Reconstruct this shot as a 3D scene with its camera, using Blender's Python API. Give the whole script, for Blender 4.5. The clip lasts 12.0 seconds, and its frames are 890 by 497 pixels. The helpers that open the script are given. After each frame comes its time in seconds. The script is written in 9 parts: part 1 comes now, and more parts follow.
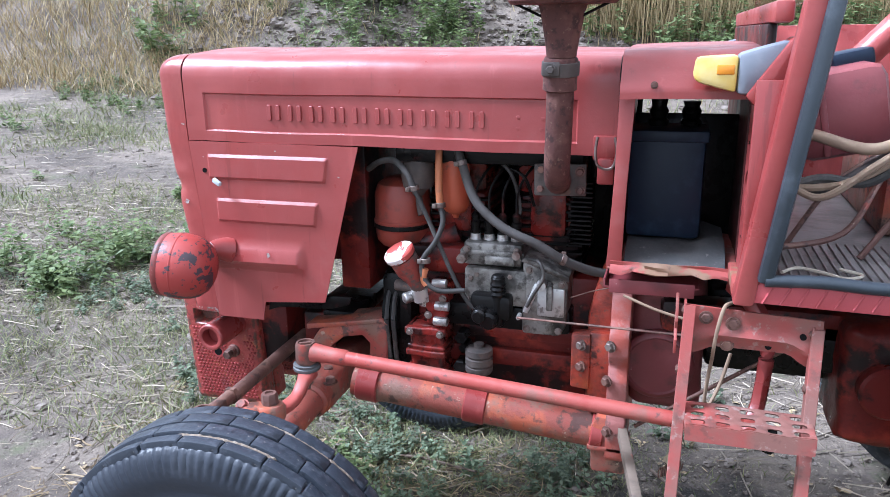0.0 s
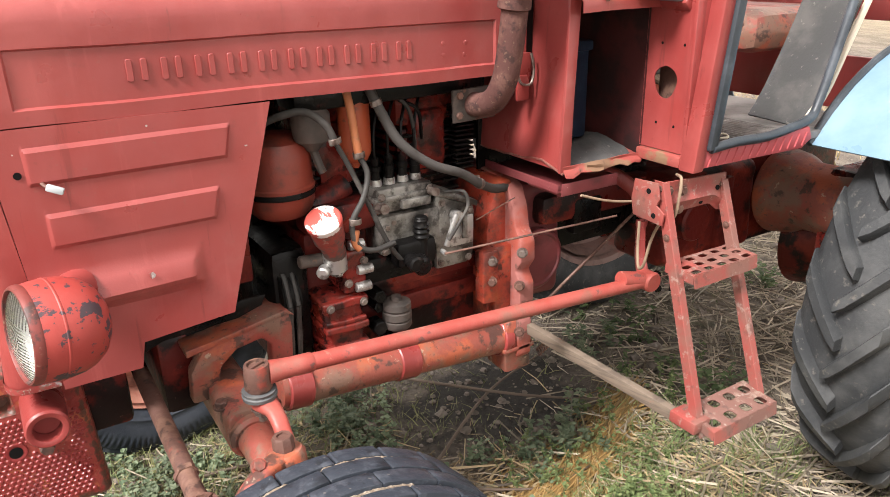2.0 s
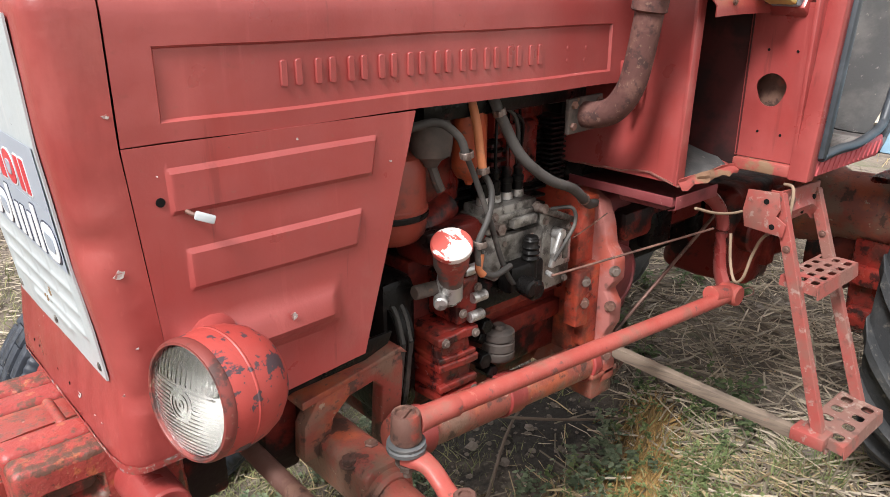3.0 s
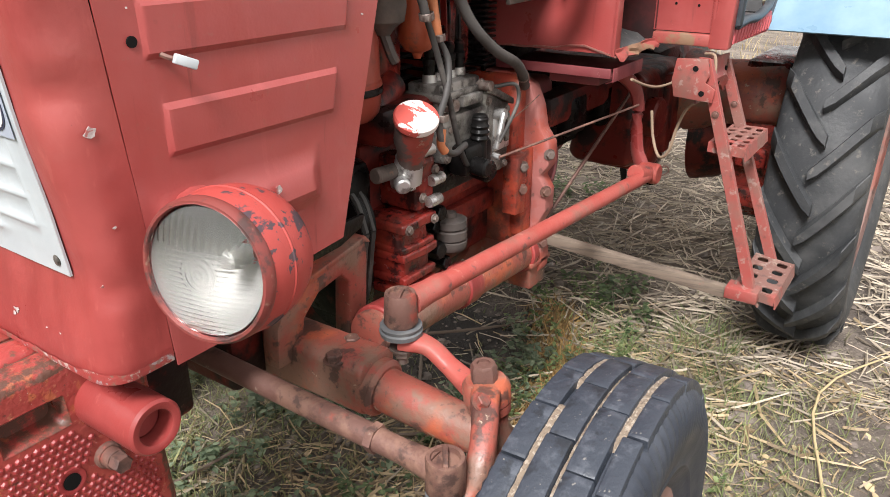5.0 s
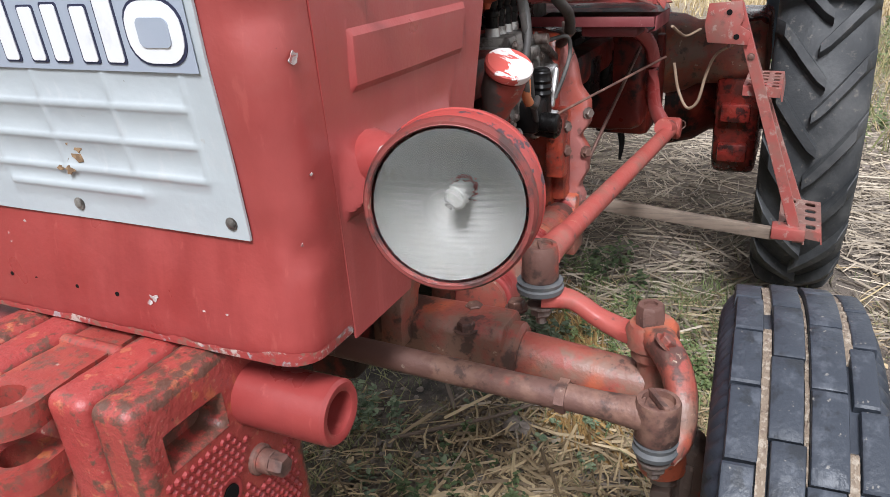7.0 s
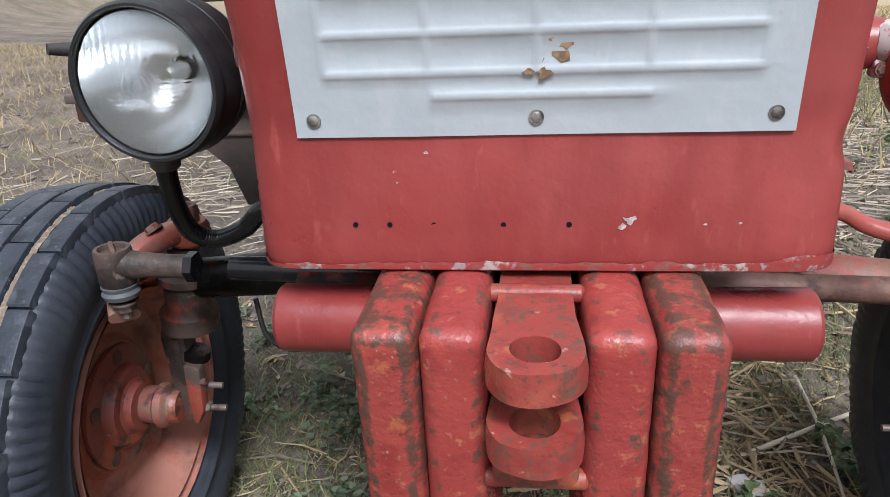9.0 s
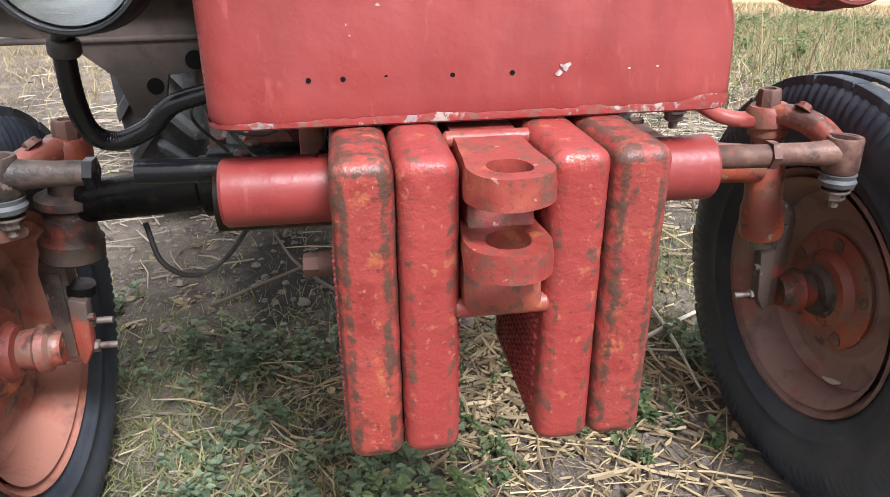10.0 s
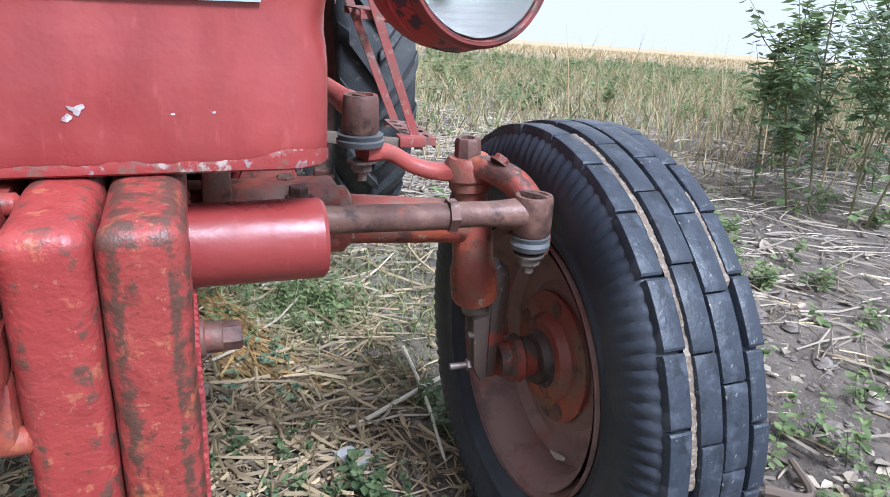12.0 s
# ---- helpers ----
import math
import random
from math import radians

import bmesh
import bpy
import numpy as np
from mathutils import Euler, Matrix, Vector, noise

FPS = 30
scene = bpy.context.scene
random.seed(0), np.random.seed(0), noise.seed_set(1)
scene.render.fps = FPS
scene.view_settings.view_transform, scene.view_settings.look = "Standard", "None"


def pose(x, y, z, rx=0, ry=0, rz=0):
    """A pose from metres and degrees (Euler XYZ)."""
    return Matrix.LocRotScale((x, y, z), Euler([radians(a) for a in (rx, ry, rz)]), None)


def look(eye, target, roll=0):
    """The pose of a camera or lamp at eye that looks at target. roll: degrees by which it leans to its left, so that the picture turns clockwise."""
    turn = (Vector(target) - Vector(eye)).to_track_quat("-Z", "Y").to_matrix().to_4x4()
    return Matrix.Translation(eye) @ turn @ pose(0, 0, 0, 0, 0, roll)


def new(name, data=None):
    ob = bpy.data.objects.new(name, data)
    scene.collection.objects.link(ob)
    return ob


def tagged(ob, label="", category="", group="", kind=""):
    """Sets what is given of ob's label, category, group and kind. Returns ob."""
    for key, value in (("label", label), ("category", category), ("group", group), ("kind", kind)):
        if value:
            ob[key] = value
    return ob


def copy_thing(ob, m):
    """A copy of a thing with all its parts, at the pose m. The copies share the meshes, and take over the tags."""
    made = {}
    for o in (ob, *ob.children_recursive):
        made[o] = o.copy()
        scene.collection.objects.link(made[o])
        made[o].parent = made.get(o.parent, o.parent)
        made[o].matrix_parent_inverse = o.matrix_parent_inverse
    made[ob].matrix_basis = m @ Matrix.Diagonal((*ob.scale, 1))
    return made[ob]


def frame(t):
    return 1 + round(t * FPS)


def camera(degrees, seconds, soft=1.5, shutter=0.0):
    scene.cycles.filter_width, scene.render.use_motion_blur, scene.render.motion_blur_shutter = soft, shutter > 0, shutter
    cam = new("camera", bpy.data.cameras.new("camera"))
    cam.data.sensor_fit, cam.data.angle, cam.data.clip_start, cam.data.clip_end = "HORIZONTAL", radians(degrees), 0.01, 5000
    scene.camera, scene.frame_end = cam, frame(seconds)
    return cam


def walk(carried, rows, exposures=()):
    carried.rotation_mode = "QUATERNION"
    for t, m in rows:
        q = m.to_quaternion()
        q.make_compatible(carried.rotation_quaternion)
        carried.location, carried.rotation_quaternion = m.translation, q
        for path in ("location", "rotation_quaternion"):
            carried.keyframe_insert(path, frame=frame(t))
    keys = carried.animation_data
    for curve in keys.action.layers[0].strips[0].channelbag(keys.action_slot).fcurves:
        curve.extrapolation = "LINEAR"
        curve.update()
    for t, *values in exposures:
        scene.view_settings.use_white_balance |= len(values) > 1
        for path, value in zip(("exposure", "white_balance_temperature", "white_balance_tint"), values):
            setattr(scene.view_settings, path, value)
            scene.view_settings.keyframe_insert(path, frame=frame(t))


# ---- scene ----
cam = camera(61.8, 12.0, soft=0.7)
PATH = [
    (0, (1.211, -1.84, 1.489), (0.633, -0.006, 0.937), -0.9),
    (0.5, (0.955, -1.792, 1.466), (0.58, 0.078, 0.864), -3.5),
    (1, (0.633, -1.68, 1.503), (0.816, 0.207, 0.866), -4.1),
    (1.5, (0.342, -1.612, 1.454), (1.012, 0.153, 0.794), -3.1),
    (2, (0.074, -1.576, 1.484), (1.052, 0.006, 0.748), -1.2),
    (2.5, (-0.145, -1.361, 1.417), (1.0, 0.131, 0.735), -0.1),
    (3, (-0.226, -1.183, 1.443), (1.02, 0.222, 0.755), 0.0),
    (3.5, (-0.258, -1.131, 1.435), (1.055, 0.189, 0.703), -0.9),
    (3.7, (-0.301, -1.092, 1.42), (1.043, 0.182, 0.666), -1.0),
    (5.3, (-0.402, -0.959, 1.27), (1.126, 0.058, 0.474), -0.0),
    (5.5, (-0.448, -0.934, 1.266), (1.076, 0.089, 0.472), -0.4),
    (6, (-0.525, -0.84, 1.258), (1.02, 0.161, 0.477), -1.2),
    (6.5, (-0.504, -0.776, 1.22), (1.099, 0.136, 0.446), -2.1),
    (6.7, (-0.482, -0.739, 1.203), (1.146, 0.127, 0.429), -2.5),
    (8.3, (-0.642, -0.27, 1.158), (1.158, 0.178, 0.408), -2.7),
    (8.5, (-0.65, -0.212, 1.152), (1.162, 0.177, 0.399), -2.7),
    (9, (-0.634, -0.002, 1.09), (1.198, 0.247, 0.326), -2.8),
    (9.5, (-0.645, 0.057, 1.074), (1.2, 0.066, 0.304), -1.6),
    (9.7, (-0.651, 0.093, 1.06), (1.176, -0.03, 0.255), -1.3),
    (9.9, (-0.716, 0.121, 1.004), (1.116, -0.07, 0.226), -1.1),
    (10, (-0.72, 0.135, 0.978), (1.101, -0.101, 0.186), -0.9),
    (10.2, (-0.704, 0.174, 0.947), (1.058, -0.212, 0.083), -0.1),
    (10.5, (-0.708, 0.14, 0.888), (1.071, -0.308, 0.091), -0.2),
    (11, (-0.664, -0.007, 0.92), (1.086, -0.61, 0.161), 0.7),
    (11.5, (-0.636, -0.106, 0.954), (1.099, -0.803, 0.242), 2.1),
    (12, (-0.587, -0.162, 0.959), (1.177, -0.79, 0.254), 3.1),
]
LIGHT = [  # the clip's own exposure and white balance
    (0, 0.95, 5000, 10), (0.5, 0.95, 4800, 10), (1, 1.0, 4800, 10), (1.5, 1.02, 5300, 10), (2, 0.97, 6500, 10), (2.5, 0.86, 6850, 10), (3, 0.67, 6300, 10), (3.5, 0.74, 6600, 10),
    (5.5, 0.69, 6050, 10), (6, 0.60, 5900, 10), (6.5, 0.47, 5900, 10), (8.5, 0.03, 5550, 10), (9, 0.06, 5700, 10), (9.5, 0.20, 5750, 10),
    (10, 0.65, 5850, 10), (10.5, 1.05, 5100, 10), (11, 0.90, 5100, 10), (11.5, 0.63, 5150, 10), (12, 0.57, 5100, 10),
]
walk(cam, [(t, look(eye, target, roll)) for t, eye, target, roll in PATH], LIGHT)

# ---- world ----
world = bpy.data.worlds.new("overcast_sky")
scene.world = world
world.use_nodes = True
_wn, _wl = world.node_tree.nodes, world.node_tree.links
_sky = _wn.new("ShaderNodeTexSky")
_sky.sky_type = "NISHITA"
_sky.sun_disc = False
SUN_AZ, SUN_EL = 197.0, 50.0  # degrees, counter-clockwise from +x
_sky.sun_elevation, _sky.sun_rotation = radians(SUN_EL), radians(90 - SUN_AZ)
_sky.dust_density = 3.0
_cloud = _wn.new("ShaderNodeMix")
_cloud.data_type = "RGBA"
_cloud.inputs[0].default_value = 0.90
_cloud.inputs[7].default_value = (10.9, 10.3, 9.6, 1)
_wl.new(_sky.outputs[0], _cloud.inputs[6])
_wl.new(_cloud.outputs[2], _wn["Background"].inputs[0])
# an overcast sky is brighter overhead than at the horizon
_tc, _sep, _dome = _wn.new("ShaderNodeTexCoord"), _wn.new("ShaderNodeSeparateXYZ"), _wn.new("ShaderNodeMapRange")
_wl.new(_tc.outputs["Generated"], _sep.inputs[0])
_wl.new(_sep.outputs["Z"], _dome.inputs[0])
_dome.inputs[3].default_value, _dome.inputs[4].default_value = 0.070, 0.100
_wl.new(_dome.outputs[0], _wn["Background"].inputs[1])
sun_data = bpy.data.lights.new("sun", "SUN")
sun_data.energy, sun_data.angle, sun_data.color = 4.1, radians(16), (1.0, 0.96, 0.92)
sun = new("sun", sun_data)
_d = Vector((math.cos(radians(SUN_EL)) * math.cos(radians(SUN_AZ)), math.cos(radians(SUN_EL)) * math.sin(radians(SUN_AZ)), math.sin(radians(SUN_EL))))
sun.matrix_world = look(_d * 30, (0, 0, 0))

# ---- materials ----
def material(name, base, rough=0.6, metal=0.0, layers=(), bump=(), rough_var=0.0, spec=0.5, coat=0.0, jitter=0.0, edge=None):
    """layers: (colour, scale, low, high, amount[, stretch]) patches of noise over the base; bump: (scale, metres)."""
    m = bpy.data.materials.new(name)
    m.use_nodes = True
    n, l = m.node_tree.nodes, m.node_tree.links
    b = n["Principled BSDF"]
    b.inputs["Roughness"].default_value, b.inputs["Metallic"].default_value = rough, metal
    b.inputs["Specular IOR Level"].default_value = spec
    if coat:
        b.inputs["Coat Weight"].default_value, b.inputs["Coat Roughness"].default_value = coat, 0.25
    co = n.new("ShaderNodeTexCoord")
    src = None
    if jitter:
        info, hsv = n.new("ShaderNodeObjectInfo"), n.new("ShaderNodeHueSaturation")
        rng = n.new("ShaderNodeMapRange")
        rng.inputs[3].default_value, rng.inputs[4].default_value = 1 - jitter, 1 + jitter
        l.new(info.outputs["Random"], rng.inputs[0])
        l.new(rng.outputs[0], hsv.inputs["Value"])
        hsv.inputs["Color"].default_value = (*base, 1)
        src = hsv.outputs[0]
    mask_out = None
    for i, layer in enumerate(layers):
        colour, scale, lo, hi, amount = layer[:5]
        tex = n.new("ShaderNodeTexNoise")
        tex.inputs["Scale"].default_value, tex.inputs["Detail"].default_value = scale, 6.0
        tex.inputs["Roughness"].default_value = 0.62
        mp = n.new("ShaderNodeMapping")
        mp.inputs["Location"].default_value = (3.1 * i + 0.7, 1.7 * i, 5.3 * i)
        if len(layer) > 5:
            mp.inputs["Scale"].default_value = layer[5]
        l.new(co.outputs["Object"], mp.inputs[0])
        l.new(mp.outputs[0], tex.inputs["Vector"])
        rg = n.new("ShaderNodeMapRange")
        rg.interpolation_type = "SMOOTHSTEP"
        rg.inputs[1].default_value, rg.inputs[2].default_value = lo, hi
        rg.inputs[3].default_value, rg.inputs[4].default_value = 0.0, amount
        l.new(tex.outputs[0], rg.inputs[0])
        mx = n.new("ShaderNodeMix")
        mx.data_type = "RGBA"
        if src is None:
            mx.inputs[6].default_value = (*base, 1)
        else:
            l.new(src, mx.inputs[6])
        mx.inputs[7].default_value = (*colour, 1)
        l.new(rg.outputs[0], mx.inputs[0])
        src = mx.outputs[2]
        mask_out = rg.outputs[0]
    if edge:
        # bare metal where an edge or corner is rubbed
        geo, rg, tex, mul, mx = n.new("ShaderNodeAttribute"), n.new("ShaderNodeMapRange"), n.new("ShaderNodeTexNoise"), n.new("ShaderNodeMath"), n.new("ShaderNodeMix")
        geo.attribute_name = "wear"
        tex.inputs["Scale"].default_value, tex.inputs["Detail"].default_value, tex.inputs["Roughness"].default_value = edge[3], 9.0, 0.7
        l.new(co.outputs["Object"], tex.inputs["Vector"])
        mul.operation = "MULTIPLY_ADD"
        l.new(geo.outputs["Fac"], mul.inputs[0])
        mul.inputs[1].default_value = edge[4]
        l.new(tex.outputs[0], mul.inputs[2])
        rg.inputs[1].default_value, rg.inputs[2].default_value = edge[1], edge[2]
        l.new(mul.outputs[0], rg.inputs[0])
        mx.data_type = "RGBA"
        l.new(rg.outputs[0], mx.inputs[0])
        if src is None:
            mx.inputs[6].default_value = (*base, 1)
        else:
            l.new(src, mx.inputs[6])
        mx.inputs[7].default_value = (*edge[0], 1)
        src = mx.outputs[2]
    if src is None:
        b.inputs["Base Color"].default_value = (*base, 1)
    else:
        l.new(src, b.inputs["Base Color"])
    if rough_var:
        tex = n.new("ShaderNodeTexNoise")
        tex.inputs["Scale"].default_value, tex.inputs["Detail"].default_value = 14.0, 5.0
        l.new(co.outputs["Object"], tex.inputs["Vector"])
        rg = n.new("ShaderNodeMapRange")
        rg.inputs[1].default_value, rg.inputs[2].default_value = 0.3, 0.7
        rg.inputs[3].default_value, rg.inputs[4].default_value = max(0.02, rough - rough_var), min(1, rough + rough_var)
        l.new(tex.outputs[0], rg.inputs[0])
        l.new(rg.outputs[0], b.inputs["Roughness"])
    last = None
    for scale, dist in bump:
        tex = n.new("ShaderNodeTexNoise")
        tex.inputs["Scale"].default_value, tex.inputs["Detail"].default_value = scale, 5.0
        l.new(co.outputs["Object"], tex.inputs["Vector"])
        bp = n.new("ShaderNodeBump")
        bp.inputs["Strength"].default_value, bp.inputs["Distance"].default_value = 1.0, dist
        l.new(tex.outputs[0], bp.inputs["Height"])
        if last is not None:
            l.new(last.outputs[0], bp.inputs["Normal"])
        last = bp
    if last is not None:
        l.new(last.outputs[0], b.inputs["Normal"])
    return m


RED = (0.305, 0.057, 0.053)
M = {}
M["hood"] = material("faded_red_paint", RED, 0.38, 0, [
    ((0.26, 0.040, 0.038), 2.6, 0.42, 0.62, 0.80), ((0.42, 0.095, 0.088), 30.0, 0.60, 0.72, 0.40, (1, 1, 0.06)), ((0.15, 0.030, 0.027), 34.0, 0.62, 0.70, 0.60, (1, 1, 0.08)),
    ((0.40, 0.088, 0.082), 4.0, 0.48, 0.72, 0.50), ((0.28, 0.036, 0.032), 7.0, 0.50, 0.72, 0.6, (1, 1, 0.30)),
    ((0.19, 0.045, 0.038), 40.0, 0.60, 0.78, 0.50), ((0.38, 0.16, 0.145), 3.2, 0.58, 0.76, 0.42), ((0.24, 0.080, 0.065), 90.0, 0.62, 0.70, 0.40), ((0.55, 0.42, 0.39), 34.0, 0.745, 0.757, 0.70),
    ((0.085, 0.035, 0.030), 62.0, 0.725, 0.745, 0.75)],
    [(7, 0.0022), (22, 0.0009), (300, 0.00018)], 0.12, spec=0.66)
M["mask"] = material("brushed_on_red_paint", (0.30, 0.056, 0.051), 0.36, 0, [
    ((0.38, 0.066, 0.060), 4.0, 0.42, 0.66, 0.70), ((0.21, 0.030, 0.028), 10.0, 0.46, 0.66, 0.80, (1, 1, 0.22)), ((0.22, 0.028, 0.026), 1.8, 0.48, 0.62, 0.6),
    ((0.36, 0.105, 0.092), 3.4, 0.56, 0.74, 0.42), ((0.42, 0.10, 0.085), 60.0, 0.60, 0.70, 0.35, (1, 1, 0.25)), ((0.58, 0.44, 0.40), 40.0, 0.735, 0.747, 0.7), ((0.085, 0.032, 0.026), 75.0, 0.70, 0.76, 0.6)],
    [(9, 0.0022), (60, 0.0005), (220, 0.0002)], 0.14, spec=0.55)
M["chipped"] = material("worn_red_over_orange_paint", (0.30, 0.050, 0.042), 0.42, 0, [
    ((0.37, 0.066, 0.048), 11.0, 0.50, 0.66, 0.6), ((0.24, 0.030, 0.028), 26.0, 0.54, 0.64, 0.7), ((0.40, 0.125, 0.055), 34.0, 0.57, 0.63, 0.75, (1, 1, 0.7)), ((0.42, 0.17, 0.10), 120.0, 0.60, 0.66, 0.55),
    ((0.13, 0.055, 0.034), 26.0, 0.63, 0.68, 0.75, (1, 1, 0.4)), ((0.085, 0.034, 0.026), 105.0, 0.62, 0.67, 0.7), ((0.40, 0.33, 0.29), 150.0, 0.67, 0.70, 0.6)],
    [(18, 0.0014), (60, 0.0016), (150, 0.0011), (420, 0.0003)], 0.18, edge=((0.105, 0.048, 0.034), 0.62, 0.74, 60.0, 0.22))
M["chipped_light"] = material("red_paint_rubbed_on_the_edges", (0.31, 0.047, 0.042), 0.40, 0, [
    ((0.37, 0.062, 0.050), 10.0, 0.50, 0.66, 0.6), ((0.26, 0.034, 0.032), 24.0, 0.53, 0.64, 0.6), ((0.43, 0.14, 0.075), 46.0, 0.61, 0.65, 0.7), ((0.42, 0.18, 0.13), 130.0, 0.62, 0.67, 0.5), ((0.11, 0.045, 0.036), 95.0, 0.65, 0.68, 0.7)],
    [(16, 0.0013), (60, 0.0014), (140, 0.0010), (400, 0.0003)], 0.18, edge=((0.13, 0.058, 0.042), 0.70, 0.78, 60.0, 0.20))
M["waffle"] = material("red_paint_over_waffle_casting", (0.27, 0.036, 0.036), 0.40, 0, [
    ((0.34, 0.060, 0.055), 9.0, 0.48, 0.66, 0.7), ((0.14, 0.030, 0.034), 12.0, 0.54, 0.68, 0.7), ((0.38, 0.11, 0.05), 34.0, 0.66, 0.69, 0.7)], [(160, 0.0004)], 0.15)
M["hitch"] = material("red_over_orange_primer_hitch", (0.29, 0.050, 0.040), 0.42, 0, [
    ((0.36, 0.095, 0.055), 9.0, 0.50, 0.64, 0.65), ((0.22, 0.028, 0.026), 20.0, 0.54, 0.64, 0.6), ((0.40, 0.13, 0.05), 30.0, 0.62, 0.66, 0.7), ((0.12, 0.058, 0.040), 44.0, 0.62, 0.66, 0.7), ((0.46, 0.32, 0.26), 60.0, 0.66, 0.69, 0.7), ((0.085, 0.046, 0.036), 100.0, 0.59, 0.64, 0.7)],
    [(22, 0.0022), (140, 0.0007), (300, 0.0003)], 0.16, edge=((0.13, 0.070, 0.052), 0.62, 0.76, 55.0, 0.20))
M["filter_orange"] = material("orange_red_filter_can", (0.38, 0.075, 0.030), 0.42, 0, [((0.36, 0.05, 0.025), 9.0, 0.45, 0.65, 0.7), ((0.10, 0.05, 0.035), 24.0, 0.58, 0.66, 0.7)], [(80, 0.0006)], 0.12)
M["rust_step"] = material("rusty_muddy_step", (0.19, 0.095, 0.078), 0.72, 0.1, [
    ((0.33, 0.075, 0.06), 7.0, 0.54, 0.64, 0.7), ((0.30, 0.215, 0.175), 26.0, 0.54, 0.66, 0.8), ((0.10, 0.06, 0.05), 34.0, 0.56, 0.66, 0.7)], [(90, 0.0012)], 0.1, edge=((0.30, 0.23, 0.20), 0.66, 0.74, 40.0, 0.14))
M["worn_grey"] = material("bare_greasy_cast_iron", (0.13, 0.095, 0.085), 0.55, 0.25, [
    ((0.36, 0.06, 0.045), 14.0, 0.50, 0.58, 0.85), ((0.05, 0.045, 0.042), 30.0, 0.52, 0.68, 0.6), ((0.42, 0.30, 0.25), 48.0, 0.66, 0.70, 0.6)],
    [(60, 0.0012)], 0.15)
M["cast"] = material("oily_orange_red_casting", (0.21, 0.022, 0.017), 0.24, 0, [
    ((0.29, 0.043, 0.024), 9.0, 0.48, 0.70, 0.8), ((0.050, 0.018, 0.014), 14.0, 0.42, 0.66, 0.85), ((0.012, 0.009, 0.009), 30.0, 0.50, 0.62, 0.85), ((0.38, 0.25, 0.22), 45.0, 0.70, 0.75, 0.5)],
    [(70, 0.0014), (350, 0.0003)], 0.18, spec=0.4)
M["cleaner"] = material("dull_orange_red_canister", (0.24, 0.040, 0.024), 0.48, 0, [
    ((0.17, 0.040, 0.028), 5.0, 0.42, 0.66, 0.85), ((0.060, 0.028, 0.022), 16.0, 0.50, 0.70, 0.7), ((0.36, 0.075, 0.036), 30.0, 0.60, 0.72, 0.5)], [(50, 0.0012)], 0.14)
M["cast_orange"] = material("bright_orange_red_casting", (0.35, 0.048, 0.027), 0.40, 0, [
    ((0.45, 0.095, 0.034), 7.0, 0.48, 0.64, 0.8), ((0.27, 0.115, 0.090), 12.0, 0.54, 0.70, 0.6), ((0.070, 0.022, 0.017), 9.0, 0.47, 0.64, 0.9), ((0.020, 0.014, 0.013), 24.0, 0.56, 0.66, 0.85), ((0.15, 0.07, 0.05), 60.0, 0.58, 0.68, 0.7)],
    [(30, 0.0022), (90, 0.0012), (300, 0.0003)], 0.16)
M["flange_pink"] = material("dusty_pink_flange", (0.33, 0.12, 0.105), 0.55, 0, [
    ((0.36, 0.07, 0.045), 9.0, 0.50, 0.62, 0.8), ((0.40, 0.27, 0.24), 22.0, 0.56, 0.66, 0.7), ((0.12, 0.06, 0.05), 30.0, 0.58, 0.68, 0.8)], [(60, 0.0016)], 0.12)
M["maroon"] = material("dull_maroon_paint", (0.17, 0.036, 0.040), 0.45, 0, [
    ((0.24, 0.075, 0.075), 5.0, 0.46, 0.68, 0.7), ((0.08, 0.028, 0.028), 12.0, 0.52, 0.66, 0.7), ((0.34, 0.22, 0.20), 60.0, 0.68, 0.72, 0.6)], [(70, 0.0008)], 0.14)
M["cast_pink"] = material("dusty_pink_red_casting", (0.27, 0.070, 0.050), 0.5, 0, [
    ((0.44, 0.105, 0.048), 8.0, 0.50, 0.60, 0.8), ((0.20, 0.125, 0.092), 6.0, 0.46, 0.58, 0.85), ((0.32, 0.060, 0.048), 12.0, 0.55, 0.62, 0.7), ((0.060, 0.036, 0.030), 17.0, 0.56, 0.63, 0.85), ((0.42, 0.32, 0.24), 34.0, 0.65, 0.68, 0.8), ((0.11, 0.065, 0.05), 90.0, 0.60, 0.66, 0.7)],
    [(26, 0.0022), (120, 0.0008), (300, 0.0003)], 0.14)
# grimy casting red, darkened further to stand in for engine bay shadows
M["cast_dark"] = material("grimy_red_casting_with_shade", (0.12, 0.014, 0.011), 0.42, 0, [
    ((0.30, 0.040, 0.024), 7.0, 0.5, 0.66, 0.8), ((0.010, 0.008, 0.008), 9.0, 0.48, 0.58, 0.95), ((0.20, 0.11, 0.08), 60.0, 0.66, 0.72, 0.5)], [(60, 0.0015)], 0.15, spec=0.28)
M["greasy_brown"] = material("greasy_brown_casting", (0.085, 0.058, 0.047), 0.5, 0, [
    ((0.30, 0.055, 0.034), 9.0, 0.56, 0.62, 0.85), ((0.028, 0.022, 0.020), 13.0, 0.50, 0.62, 0.85), ((0.22, 0.16, 0.13), 40.0, 0.62, 0.68, 0.7)], [(40, 0.0018), (160, 0.0006)], 0.16)
# oily black; also painted on where recesses and voids only lie in shade
M["grime_and_shade"] = material("black_oil_and_shade", (0.006, 0.0055, 0.0055), 0.34, 0.0, [
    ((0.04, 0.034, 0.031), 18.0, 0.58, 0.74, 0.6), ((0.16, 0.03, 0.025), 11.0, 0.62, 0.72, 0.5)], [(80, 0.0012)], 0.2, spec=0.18)
